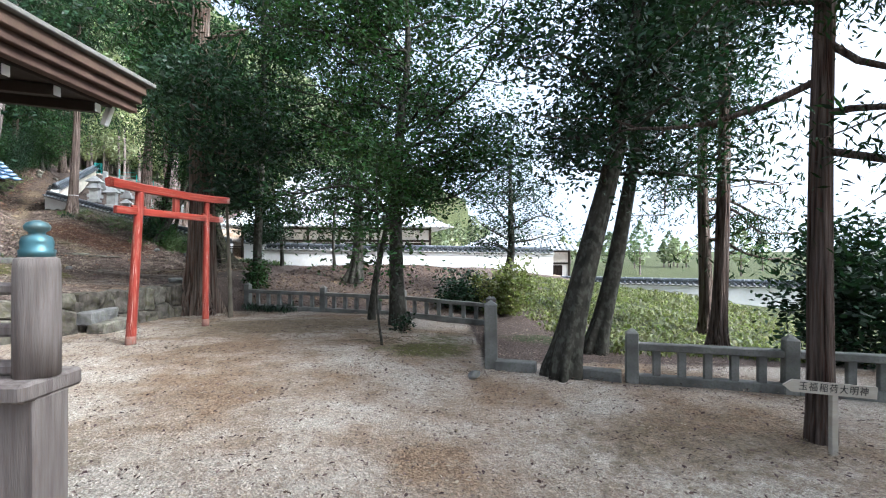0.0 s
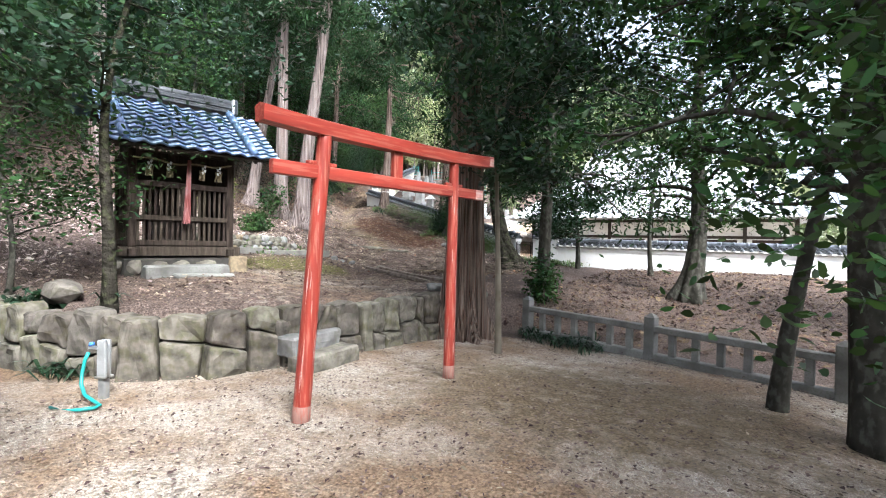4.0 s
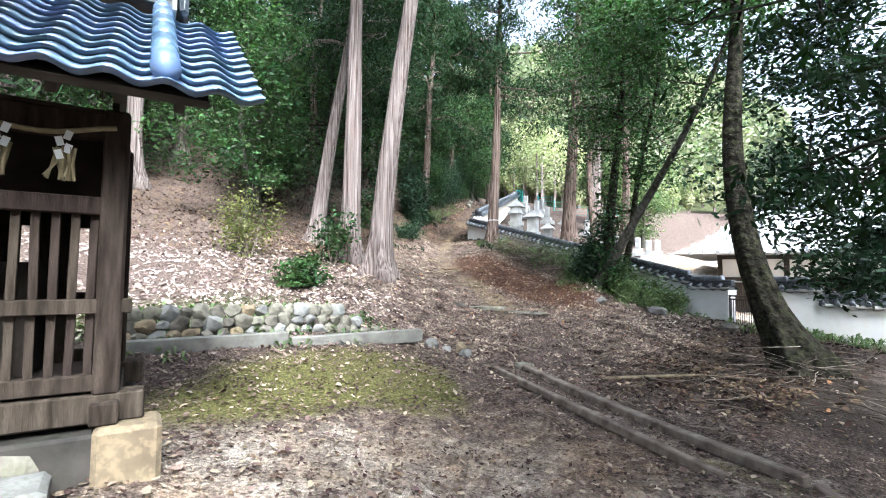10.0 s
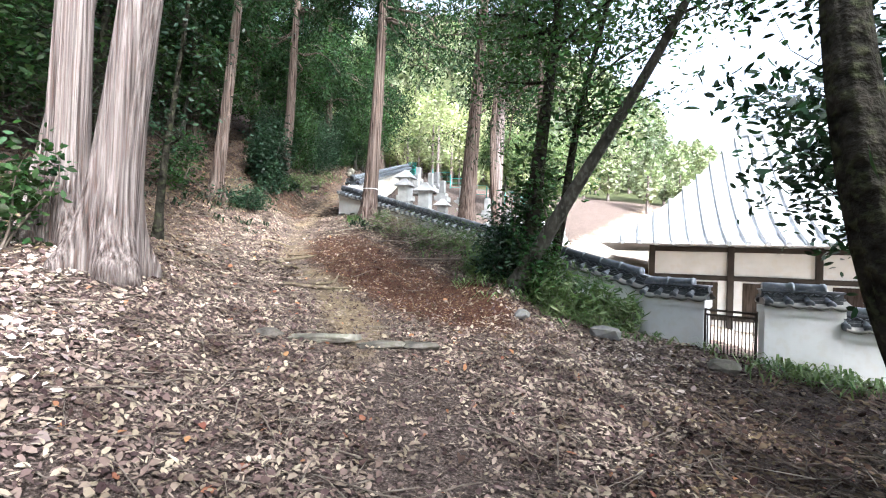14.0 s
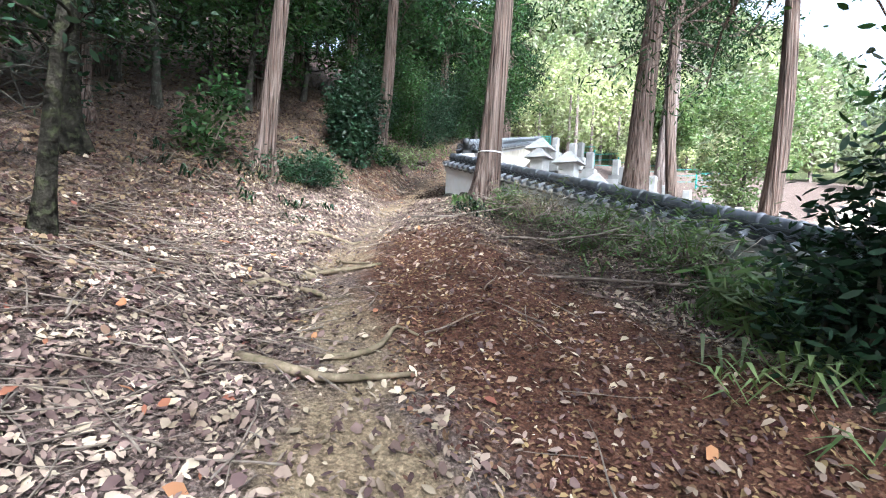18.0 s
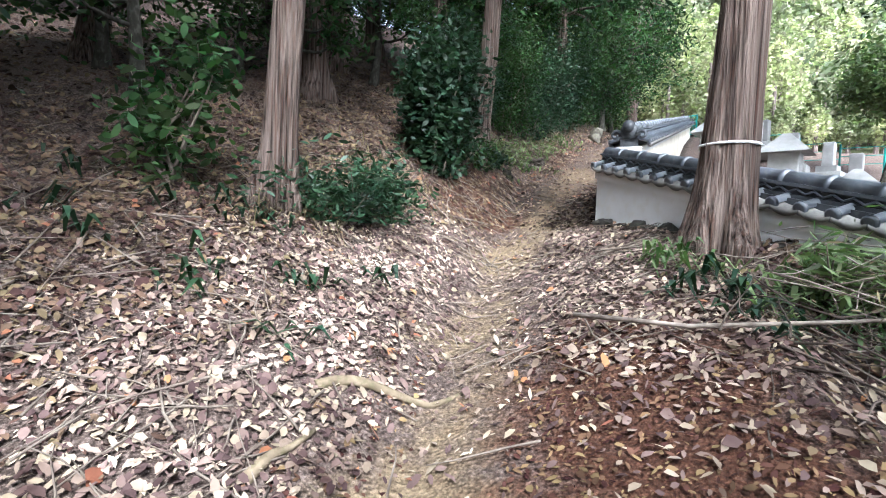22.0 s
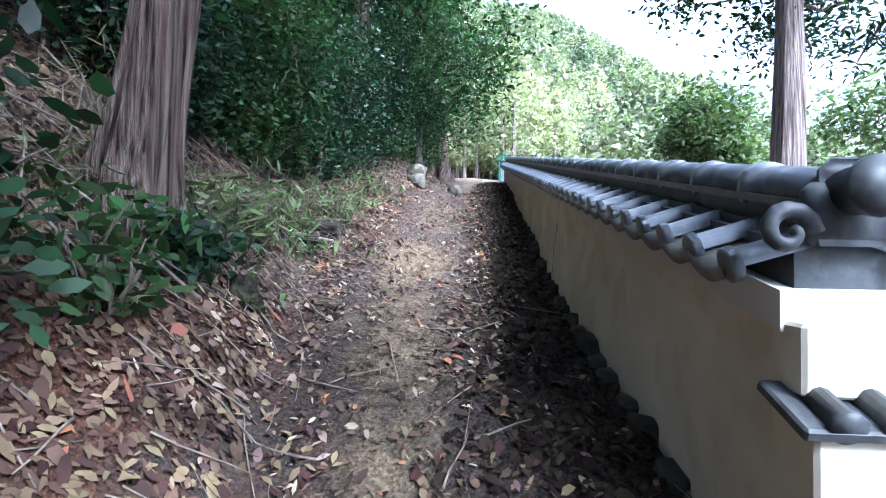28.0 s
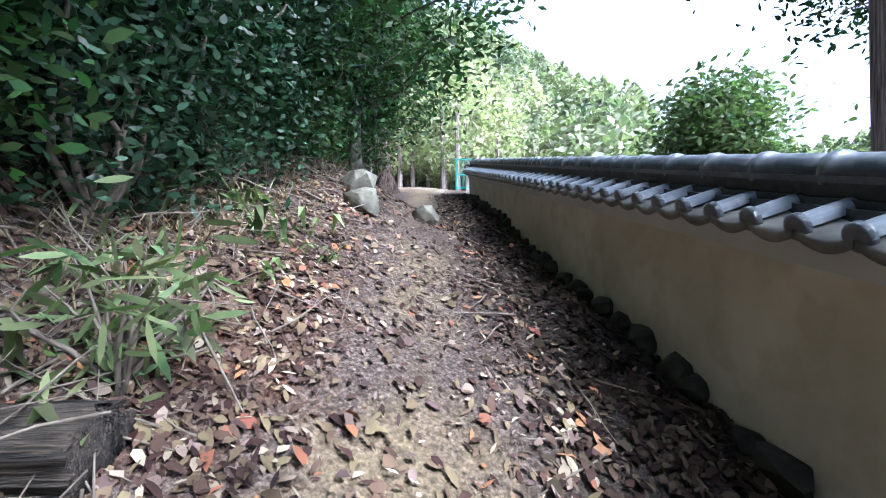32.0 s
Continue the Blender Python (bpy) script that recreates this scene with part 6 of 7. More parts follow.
# ---- signpost ----
def signpost():
    root = thing("signpost", 3.47, 4.3, H(3.47, 4.3), 0, "pale wooden arrow sign with black characters on a short post", "sign")
    part("post", one_box(0.10, 0, 0.28, 0.06, 0.05, 0.62, 0, 0.005), M_SIGN, root)
    bm = bmesh.new()
    out = ((-0.36, -0.055), (0.42, -0.055), (0.42, 0.055), (-0.36, 0.055), (-0.44, 0.0))
    a, b = [bm.verts.new((x, -0.04, z)) for x, z in out], [bm.verts.new((x, -0.025, z)) for x, z in out]
    bm.faces.new(a), bm.faces.new(b[::-1])
    for i in range(5):
        bm.faces.new((a[i], b[i], b[(i + 1) % 5], a[(i + 1) % 5]))
    board = part("board", bm, M_SIGN, root)
    board.matrix_local = pose(0.05, 0, 0.60, 0, 5.5, 0)
    cu = bpy.data.curves.new("writing", "FONT")
    cu.body, cu.size, cu.align_x, cu.align_y, cu.extrude, cu.space_character = "\u7389\u798f\u7a32\u8377\u5927\u660e\u795e", 0.085, "CENTER", "CENTER", 0.001, 1.18
    tx = new("writing_curve", cu)
    me = bpy.data.meshes.new_from_object(tx.evaluated_get(bpy.context.evaluated_depsgraph_get()))
    bpy.data.objects.remove(tx)
    w = mesh_ob("writing", me, M_INK, board, "seven black characters")
    w.data.materials.clear()
    w.data.materials.append(M_INK)
    w.matrix_local = pose(0.02, -0.0425, 0, 90, 0, 0)


signpost()


# ---- tap and hose ----
def tap():
    x, y = -7.6, 7.4
    root = thing("garden_tap", x, y, H(x, y), 25, "pale standpipe with a chrome tap and a green hose", "tap")
    part("foot_post", one_box(0, 0, 0.09, 0.075, 0.075, 0.26, 0, 0.006), M_STONE_PALE, root)
    part("ledge", one_box(0, 0, 0.225, 0.13, 0.12, 0.022, 0, 0.005), M_CONCRETE, root)
    part("standpipe", one_box(0, 0, 0.42, 0.10, 0.09, 0.38, 0, 0.008), M_GRAVE, root, "pale concrete standpipe")
    part("tap_body", one_box(-0.09, -0.03, 0.53, 0.13, 0.035, 0.035, 0, 0.008), M_STEEL, root, "chrome tap")
    tube("pipe", [(0.045, -0.03, 0.62), (0.085, -0.035, 0.61), (0.092, -0.035, 0.56), (0.09, -0.035, 0.4), (0.085, -0.035, 0.24)], 0.012, M_STEEL, root, 8)
    bm = bmesh.new()
    bmesh.ops.create_cone(bm, cap_ends=True, segments=12, radius1=0.03, radius2=0.022, depth=0.03, matrix=pose(-0.12, -0.03, 0.57))
    part("handle", bm, M_BLUE, root, "blue handle", True)
    pts = [(-0.14, -0.05, 0.48), (-0.17, -0.06, 0.40), (-0.18, -0.08, 0.28), (-0.15, -0.12, 0.17), (-0.05, -0.17, 0.08), (0.10, -0.2, 0.03), (0.2, -0.24, 0.02), (0.22, -0.32, 0.02), (0.12, -0.4, 0.02), (-0.05, -0.42, 0.02), (-0.2, -0.4, 0.02)]
    tube("hose", pts, 0.018, M_HOSE, root, 8)


tap()
# timber edgings on the terrace
for ax, ay, bx, by, w, hh, m, lab, cuts in ((-11.65, 16.1, -6.9, 14.25, 0.11, 0.1, M_TWIG, "long grey edging beam set in the leaf litter", 4),
                                            (-11.86, 15.62, -8.49, 14.32, 0.08, 0.09, M_TWIG, "slim weathered timber lying on the gravel", 1)):
    e = thing("timber_edging", ax, ay, 0, 0, lab, "edging")
    for k in range(cuts):
        px, py, qx, qy = ax + (bx - ax) * k / cuts, ay + (by - ay) * k / cuts, ax + (bx - ax) * (k + 0.99) / cuts, ay + (by - ay) * (k + 0.99) / cuts
        za, zb, d = H(px, py), H(qx, qy), math.hypot(qx - px, qy - py)
        o = part("beam", one_box(0, 0, 0, d, w, hh, 0, 0.012), m, e)
        o.matrix_world = pose((px + qx) / 2, (py + qy) / 2, (za + zb) / 2 + 0.03, 0, -math.degrees(math.atan2(zb - za, d)), math.degrees(math.atan2(qy - py, qx - px)))

# tape round the cedar by the wall
tp = thing("marking_tape", -20.89, 26.53, H(-20.91, 26.51), 0, "white plastic tape tied round a trunk", "tape")
tube("tape_band", [(0.02, 0.02, 1.03), (0.02, 0.02, 1.05)], 0.262, M_WHITE, tp, 24)


# ---- temple side ----
def iron_gate():
    root = thing("iron_gate", -10.95, 24.06, 0.98, -10, "low dark iron gate in the garden wall", "gate")
    for x in (0.0, 0.74):
        part("stile", one_box(x, 0, 0.42, 0.04, 0.04, 0.86, 0, 0.004), M_BLACKWOOD, root)
    for z in (0.08, 0.74, 0.82):
        part("gate_rail", one_box(0.37, 0, z, 0.74, 0.03, 0.035, 0, 0.003), M_BLACKWOOD, root)
    for k in range(14):
        part("gate_bar", one_box(0.04 + k * 0.051, 0, 0.41, 0.014, 0.014, 0.68, 0, 0), M_BLACKWOOD, root)


iron_gate()


def temple(x, y, z, turn, w, d, hgt, rise, label):
    root = thing("temple_hall", x, y, z, turn, label, "temple")
    part("wall", one_box(0, 0, hgt / 2, w, d, hgt, 0, 0.02), M_PLASTER, root)
    for k in range(int(w / 1.8) + 1):
        part("pillar", one_box(-w / 2 + k * w / int(w / 1.8), -d / 2 - 0.03, hgt / 2, 0.16, 0.1, hgt, 0, 0.01), M_BLACKWOOD, root)
    for zz in (0.35, hgt * 0.62, hgt - 0.1):
        part("beam", one_box(0, -d / 2 - 0.02, zz, w, 0.08, 0.14, 0, 0.01), M_BLACKWOOD, root)
    for k in range(int(w / 1.8)):
        p = part("screen", one_box(-w / 2 + (k + 0.5) * w / int(w / 1.8), -d / 2 - 0.01, hgt * 0.36, 1.4, 0.04, hgt * 0.42, 0, 0.01), M_WOOD_OLD, root)
    ex, ey = w / 2 + 1.4, d / 2 + 1.4
    rx = w * 0.28
    bm = bmesh.new()
    n = 8
    rings = []
    for i in range(n + 1):
        q = i / n
        zz = hgt + rise * (q ** 1.35)
        a, b = ex + (rx - ex) * q, ey * (1 - q) + 0.05
        rings.append([bm.verts.new(p) for p in ((-a, -b, zz), (a, -b, zz), (a, b, zz), (-a, b, zz))])
    for a, b in zip(rings, rings[1:]):
        for i in range(4):
            bm.faces.new((a[i], a[(i + 1) % 4], b[(i + 1) % 4], b[i]))
    bm.faces.new(rings[0][::-1]), bm.faces.new(rings[-1])
    roof = part("roof", bm, M_TILE_PALE, root, "broad grey tiled roof")
    for k in range(int(2 * ex / 0.42)):
        xx = -ex + 0.2 + k * 0.42
        q1 = 1.0 if abs(xx) < rx else max(0.0, (ex - abs(xx)) / (ex - rx))
        pts = [(xx, -(ey * (1 - q)) - 0.05, hgt + rise * q ** 1.35 + 0.03) for q in np.linspace(0, q1, 6)]
        if q1 > 0.05:
            v, f = tube_data(pts, [0.075] * 6, 5)
            mesh_ob("roll_tile", data("roll_tile", v, f), M_TILE_PALE, roof)
    part("ridge", one_box(0, 0, hgt + rise + 0.2, 2 * rx, 0.4, 0.5, 0, 0.05), M_TILE_PALE, roof)
    return root


temple(-7.4, 34.3, 0.75, 10, 12, 7, 2.35, 3.9, "temple hall with a broad pale-grey tiled roof and white walls")
temple(5.6, 36.0, -0.9, -4, 7, 5, 2.5, 1.2, "temple side building with brown timber frame and pale tiled roof")


def grave(x, y, k, turn):
    root = thing("gravestone", x, y, H(x, y) - 0.02, turn, "grey granite gravestone on a stepped plinth", "gravestone", "gravestones beyond the wall")
    part("plinth", one_box(0, 0, 0.13, 0.75, 0.75, 0.28, 0, 0.01), M_GRAVE, root)
    part("upper_plinth", one_box(0, 0, 0.36, 0.5, 0.5, 0.2, 0, 0.01), M_GRAVE, root)
    part("stone_shaft", one_box(0, 0, 0.46 + k / 2, 0.28, 0.28, k, 0, 0.02), M_GRAVE, root)
    return root


def lantern(x, y, s, turn):
    root = thing("stone_lantern", x, y, H(x, y) - 0.02, turn, "grey stone lantern with peaked cap", "stone lantern")
    part("base", one_box(0, 0, 0.1 * s, 0.6 * s, 0.6 * s, 0.22 * s, 0, 0.02), M_GRAVE, root)
    part("body", one_box(0, 0, 0.55 * s, 0.45 * s, 0.45 * s, 0.75 * s, 0, 0.02), M_GRAVE, root)
    bm = bmesh.new()
    bmesh.ops.create_cone(bm, segments=4, radius1=0.55 * s, radius2=0.08 * s, depth=0.35 * s, cap_ends=True, matrix=pose(0, 0, 1.08 * s, 0, 0, 45))
    part("cap", bm, M_GRAVE, root)


rng = np.random.default_rng(9)
g0 = grave(-26.0, 37.5, 0.7, 10)
for i in range(14):
    x, y = -27.8 + (i % 7) * 1.5 + rng.normal() * 0.15, 36.2 + (i // 7) * 2.0 + (i % 7) * 0.3
    if x > -30.2 + (41.6 - y) * 0.55 + 0.6:
        copy_thing(g0, pose(x, y, H(x, y) - 0.02, 0, 0, rng.normal() * 4 + 10))
for x, y, s in ((-24.6, 33.2, 1.1), (-23.2, 33.0, 1.2), (-21.8, 32.4, 0.9), (-25.6, 34.6, 1.3)):
    lantern(x, y, s, 15)


def blue_gate():
    x, y = -32.3, 43.6
    root = thing("mesh_gate", x, y, H(x, y), 28, "turquoise mesh gate at the top of the path", "gate")
    for k in (0.0, 0.55):
        part("gate_post", one_box(k, 0, 0.5, 0.05, 0.05, 1.05, 0, 0.004), M_HOSE, root)
    for z in (0.1, 0.5, 0.98):
        part("gate_rail", one_box(0.28, 0, z, 0.55, 0.03, 0.04, 0, 0.003), M_HOSE, root)
    for k in range(8):
        part("gate_bar", one_box(0.06 + k * 0.062, 0, 0.52, 0.012, 0.012, 0.9, 0, 0), M_HOSE, root)
    f = thing("mesh_fence", -30.5, 45.5, 0, 0, "turquoise wire fence beyond the graveyard", "fence")
    for k in range(6):
        px, py = -31.0 + k * 1.3, 45.0 + k * 0.55
        part("fence_post", one_box(px + 30.5, py - 45.5, H(px, py) + 0.5, 0.06, 0.06, 1.1, 0, 0.004), M_HOSE, f)
        qx, qy = px + 0.65, py + 0.27
        for z in (0.3, 0.65, 1.0):
            part("fence_wire", one_box(qx + 30.5, qy - 45.5, H(qx, qy) + z, 1.4, 0.02, 0.03, 23, 0), M_HOSE, f)


blue_gate()


# ---- undergrowth and litter ----
bush("shrub", -16.55, 14.9, 0.75, 0.42, M_LEAF, 1500, 0.10, 101, "low green shrub on the leaf-covered slope")
bush("shrub", -23.65, 23.7, 0.8, 0.62, M_LEAF_DARK, 2300, 0.105, 102, "dark glossy shrub at the foot of a cedar", stems=12, width=0.32)
bush("shrub", -24.2, 22.0, 0.7, 1.5, M_LEAF, 800, 0.14, 103, "leafy shrub with light green sprays beside a cedar")
bush("shrub", -25.45, 25.85, 0.65, 1.9, M_LEAF_DARK, 4200, 0.13, 105, "tall dark evergreen shrub above the path")
bush("shrub", -25.95, 26.4, 0.7, 2.5, M_LEAF_DARK, 5200, 0.12, 106, "dense dark evergreen shrub above the path")
bush("shrub", -27.0, 28.25, 0.35, 0.45, M_LEAF_DARK, 500, 0.11, 107, "broad-leaved shrub beneath a cedar")
bush("shrub", -14.55, 23.45, 0.7, 1.35, M_LEAF_DARK, 4200, 0.1, 108, "dark evergreen shrub crowding a tree foot", stems=12, width=0.34)
bush("shrub", -13.75, 23.3, 0.5, 1.1, M_LEAF, 2600, 0.1, 119, "ivy and evergreen leaves round a tree foot", stems=10, width=0.4)
for bx, by, br, bh, sd in ((-13.45, 23.5, 0.5, 0.75, 141), (-12.9, 23.75, 0.5, 0.7, 142), (-12.35, 23.8, 0.45, 0.55, 143), (-13.2, 23.05, 0.4, 0.5, 144), (-12.6, 23.3, 0.4, 0.4, 145), (-14.9, 23.9, 0.5, 0.6, 146), (-15.5, 24.2, 0.5, 0.5, 147)):
    bush("dwarf_bamboo_clump", bx, by, br, bh, M_SASA, int(1500 * bh), 0.19, sd, "arching yellow-green dwarf bamboo on the bank below the wall", "dwarf bamboo", stems=16, width=0.15, droop=0.5)
bush("shrub", -13.9, 23.4, 0.35, 2.6, M_LEAF, 1500, 0.12, 120, "ivy climbing an oak trunk", stems=9, z=H(-13.9, 23.4) + 0.6)
bush("shrub", 1.9, 14.3, 0.9, 1.3, M_LEAF_LIGHT, 3800, 0.12, 109, "yellow-green shrub behind the stone fence")
bush("shrub", 0.7, 14.9, 0.9, 1.0, M_LEAF_DARK, 2600, 0.12, 110, "dark shrub behind the stone fence")
bush("shrub", 7.6, 9.0, 1.3, 2.6, M_LEAF_DARK, 6500, 0.13, 111, "tall dark evergreen shrub in the garden")
bush("shrub", 9.0, 7.6, 1.4, 3.0, M_LEAF_DARK, 6500, 0.13, 112, "tall dark evergreen shrub in the garden")
bush("shrub", -0.85, 10.0, 0.3, 0.3, M_LEAF_DARK, 220, 0.09, 113, "low leafy sprout at the foot of an oak")
bush("shrub", -18.9, 14.9, 0.8, 1.4, M_LEAF_LIGHT, 1700, 0.09, 114, "thin shrub turning pale orange on the slope")
bush("shrub", -10.2, 7.5, 0.4, 0.5, M_LEAF_DARK, 900, 0.12, 115, "dark evergreen sprigs at the terrace edge")
bush("shrub", -18.05, 16.7, 0.6, 1.3, M_LEAF, 700, 0.12, 116, "broad-leaved sapling between the pale cypresses")
for i, (x, y, r, h) in enumerate(((-29.6, 30.6, 1.1, 2.6), (-30.1, 32.0, 1.2, 2.8), (-30.6, 33.4, 1.1, 2.8), (-31.2, 35.0, 1.2, 3.0), (-31.9, 36.6, 1.2, 3.0), (-28.9, 28.8, 1.0, 2.2), (-32.8, 38.4, 1.2, 3.2))):
    bush("shrub", x, y, r, h, M_LEAF_DARK if i % 3 else M_LEAF, 12000, 0.085, 130 + i, "dense dark evergreen shrub overhanging the path's bank", stems=12)
rng = np.random.default_rng(77)


def strip(ax, ay, bx, by, n, wide):
    t = rng.random(n)
    return np.column_stack([ax + (bx - ax) * t + rng.normal(size=n) * wide, ay + (by - ay) * t + rng.normal(size=n) * wide])


blades("bamboo_grass", np.concatenate([strip(-27.9, 29.0, -28.9, 31.0, 48, 0.24), strip(-29.0, 31.4, -30.0, 33.4, 18, 0.3), strip(-26.7, 27.3, -27.5, 28.4, 26, 0.3)]), 7, 0.28, M_SASA_FRESH, 201, "green bamboo grass hanging over the bank", "bamboo grass", 0.19)
blades("dwarf_bamboo", np.concatenate([strip(-14.6, 23.4, -12.2, 23.7, 170, 0.35), strip(-19.9, 26.0, -14.8, 24.7, 190, 0.25), strip(-21.2, 25.95, -19.9, 25.7, 12, 0.15), strip(-10.3, 23.3, -8.0, 23.5, 80, 0.3)]), 8, 0.30, M_SASA, 202, "dwarf bamboo along the foot of the garden wall", "dwarf bamboo")
blades("green_cover", strip(-15.0, 11.3, -14.4, 14.9, 220, 0.5), 7, 0.16, M_SASA, 203, "low green plants above the cobble wall", "ground cover", 0.3)
blades("dry_grass", np.concatenate([strip(-24.6, 22.9, -25.2, 25.4, 40, 0.4), strip(-29.2, 30.6, -31.9, 37.5, 90, 0.25), strip(-26.9, 26.9, -28.3, 29.2, 60, 0.2), strip(-23.2, 22.9, -24.2, 23.8, 24, 0.25)]), 8, 0.3, M_DRYGRASS, 204, "dry straw-coloured grass on the bank", "dry grass", 0.04)
blades("garden_grass", scatter(2600, 2.5, 14, 8.5, 24, rng, lambda x, y: np.ones_like(x) * 0.9), 6, 0.22, M_LEAF_LIGHT, 205, "yellow-green low plants in the temple garden", "ground cover", 0.3)
blades("fern_tufts", np.concatenate([strip(-24.0, 21.4, -22.4, 23.0, 16, 0.5), strip(-20.8, 25.6, -19.4, 25.2, 8, 0.2), strip(-10.4, 7.1, -8.6, 7.6, 30, 0.2), strip(-5.6, 13.9, -4.2, 13.6, 22, 0.15)]), 10, 0.28, M_LEAF_DARK, 206, "dark green fern and sprout tufts", "ferns", 0.16)


rng_bank = np.random.default_rng(88)
for i, (bx, by, br, bh, m, lab) in enumerate(((-27.35, 28.6, 0.45, 0.55, M_SASA_FRESH, "leafy bamboo grass round a cedar foot"), (-27.9, 29.4, 0.4, 0.5, M_SASA_FRESH, "leafy bamboo grass hanging over the bank"),
                                           (-28.35, 30.1, 0.45, 0.6, M_SASA_FRESH, "leafy bamboo grass hanging over the bank"), (-28.75, 31.35, 0.45, 0.6, M_SASA_FRESH, "leafy bamboo grass hanging over the bank"),
                                           (-26.55, 27.6, 0.45, 0.6, M_LEAF, "broad-leaved evergreen sprigs on the bank"), (-27.75, 28.1, 0.4, 1.0, M_DRYGRASS, "dry straw stems beside a cedar"))):
    bush("bank_plant", bx, by, br, bh, m, int(rng_bank.integers(170, 260)), 0.17 if i < 4 else 0.12, 150 + i, lab, "bank plant", stems=14, width=0.17 if i < 4 else 0.42 if i == 4 else 0.06, droop=0.5)


M_ROOT = mat("worn_root", (0.075, 0.058, 0.036), (0.19, 0.15, 0.1), 9, 0.85, 0.6, (0.07, 0.07, 0.03), 0.4, 30, spec=0.12)
M_TWIG_DARK = mat("damp_dark_twig", (0.03, 0.023, 0.018), (0.1, 0.08, 0.063), 9, 0.9, 0.3, spec=0.08)
# brown leaf, toned darker so that woodland shade is part of its colour
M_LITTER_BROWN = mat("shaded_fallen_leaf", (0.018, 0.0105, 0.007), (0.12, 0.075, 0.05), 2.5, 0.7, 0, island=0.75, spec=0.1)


def litter(name, p, size, m, seed, label, curl=0.75, lift=0.012):
    rng = np.random.default_rng(seed)
    n = len(p)
    z = height(p[:, 0], p[:, 1])
    e = 0.05
    gx = (height(p[:, 0] + e, p[:, 1]) - z) / e
    gy = (height(p[:, 0], p[:, 1] + e) - z) / e
    a = rng.uniform(0, 6.283, n)
    d = np.column_stack([np.cos(a), np.sin(a), gx * np.cos(a) + gy * np.sin(a) + rng.normal(size=n) * curl * 0.35])
    s = np.column_stack([-np.sin(a), np.cos(a), -gx * np.sin(a) + gy * np.cos(a) + rng.normal(size=n) * curl * 0.5])
    L = (size * rng.uniform(0.35, 1.4, n))[:, None]
    w = L * rng.uniform(0.2, 0.6, n)[:, None] * 0.5
    rough = np.array([noise.noise((q[0] * 1.3, q[1] * 1.3, 0)) + 0.5 * noise.noise((q[0] * 4, q[1] * 4, 3)) for q in p]) * 0.048
    c = np.column_stack([p, z + rough + lift + rng.random(n) * 0.025])
    up = np.array([0, 0, 1.0]) * w * rng.uniform(0.0, 1.5, n)[:, None]
    a, b = c - d * L * 0.2, c + d * L * 0.2
    tip = up * rng.uniform(0, 1.2, n)[:, None]
    q1 = np.stack([c - d * L * 0.5, a + s * w + up, b + s * w * 0.9 + up, c + d * L * 0.52 + tip, b - s * w * 0.9 + up * 0.6, a - s * w + up * 0.6], 1)
    ob = mesh_ob(name, quads(name, q1), m)
    return tagged(ob, label, "fallen leaves", kind="stuff")


def wooded(x, y):
    b = beyond_wall(x, y)
    gap = path_gap(x, y)
    bare = np.clip(0.3 - 0.08 * smooth01(26.5, 28.5, y) + smooth01(0.25, 1.0, gap), 0, 1) * (1 - 0.86 * np.clip(blob(x, y, -17.0, 22.75, 3.7, 1.35, -18) * 1.8, 0, 1))
    terrace = smooth01(6.8, 3.4, np.hypot(x + 9.5, y - 11.5))
    wall = (x - W1A[0]) * (W1B[1] - W1A[1]) - (y - W1A[1]) * (W1B[0] - W1A[0])
    side = np.where(x < -23.2, ((x - W2A[0]) * (W2B[1] - W2A[1]) - (y - W2A[1]) * (W2B[0] - W2A[0])) < -2.5, wall < -2.0) | (y < 23.2)
    return (b > 0.4) * bare * (1 - 0.96 * terrace) * (1 - 0.9 * shade_strip(x, y)) * np.where(side, 1.0, 0.0)


# band beside the cream wall where its shadow is painted with dark leaves
def shade_strip(x, y):
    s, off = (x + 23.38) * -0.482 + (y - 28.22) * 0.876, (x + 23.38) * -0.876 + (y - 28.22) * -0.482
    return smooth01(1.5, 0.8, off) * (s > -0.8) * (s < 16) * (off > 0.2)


def terrace_part(x, y):
    return smooth01(6.6, 3.6, np.hypot(x + 9.5, y - 11.5))


litter("damp_leaves", scatter(12000, -32, -22, 26, 43, rng, shade_strip), 0.07, M_LITTER_SHADE, 306, "leaves along the foot of the wall, coloured near-black for its shadow")
litter("terrace_crumbs", scatter(12000, -14, -5.5, 7.5, 19, rng, lambda x, y: (beyond_wall(x, y) > 0.35) * terrace_part(x, y)), 0.04, M_LITTER_BROWN, 314, "dark crushed leaf crumbs over the shrine terrace", 0.3, 0.003)
litter("terrace_leaves", scatter(11000, -14, -5.5, 7.5, 19, rng, lambda x, y: (beyond_wall(x, y) > 0.35) * terrace_part(x, y)), 0.05, M_LITTER, 307, "small crushed brown leaves over the shrine terrace", 0.3, 0.004)
near = scatter(150000, -31, -8.5, 8, 40, rng, lambda x, y: wooded(x, y) * smooth01(7.5, 2.0, path_gap(x, y)))
# share of leaves that get the shade-darkened brown, by place
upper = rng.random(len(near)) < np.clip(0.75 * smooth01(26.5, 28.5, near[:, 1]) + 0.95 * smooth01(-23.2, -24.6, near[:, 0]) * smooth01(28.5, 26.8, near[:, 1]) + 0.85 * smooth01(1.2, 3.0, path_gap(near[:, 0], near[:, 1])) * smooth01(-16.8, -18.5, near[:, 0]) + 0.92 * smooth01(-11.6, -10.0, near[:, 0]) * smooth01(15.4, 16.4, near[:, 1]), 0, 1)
litter("fallen_leaves", near[~upper], 0.061, M_LITTER, 301, "pale brown fallen leaves over the woodland floor")
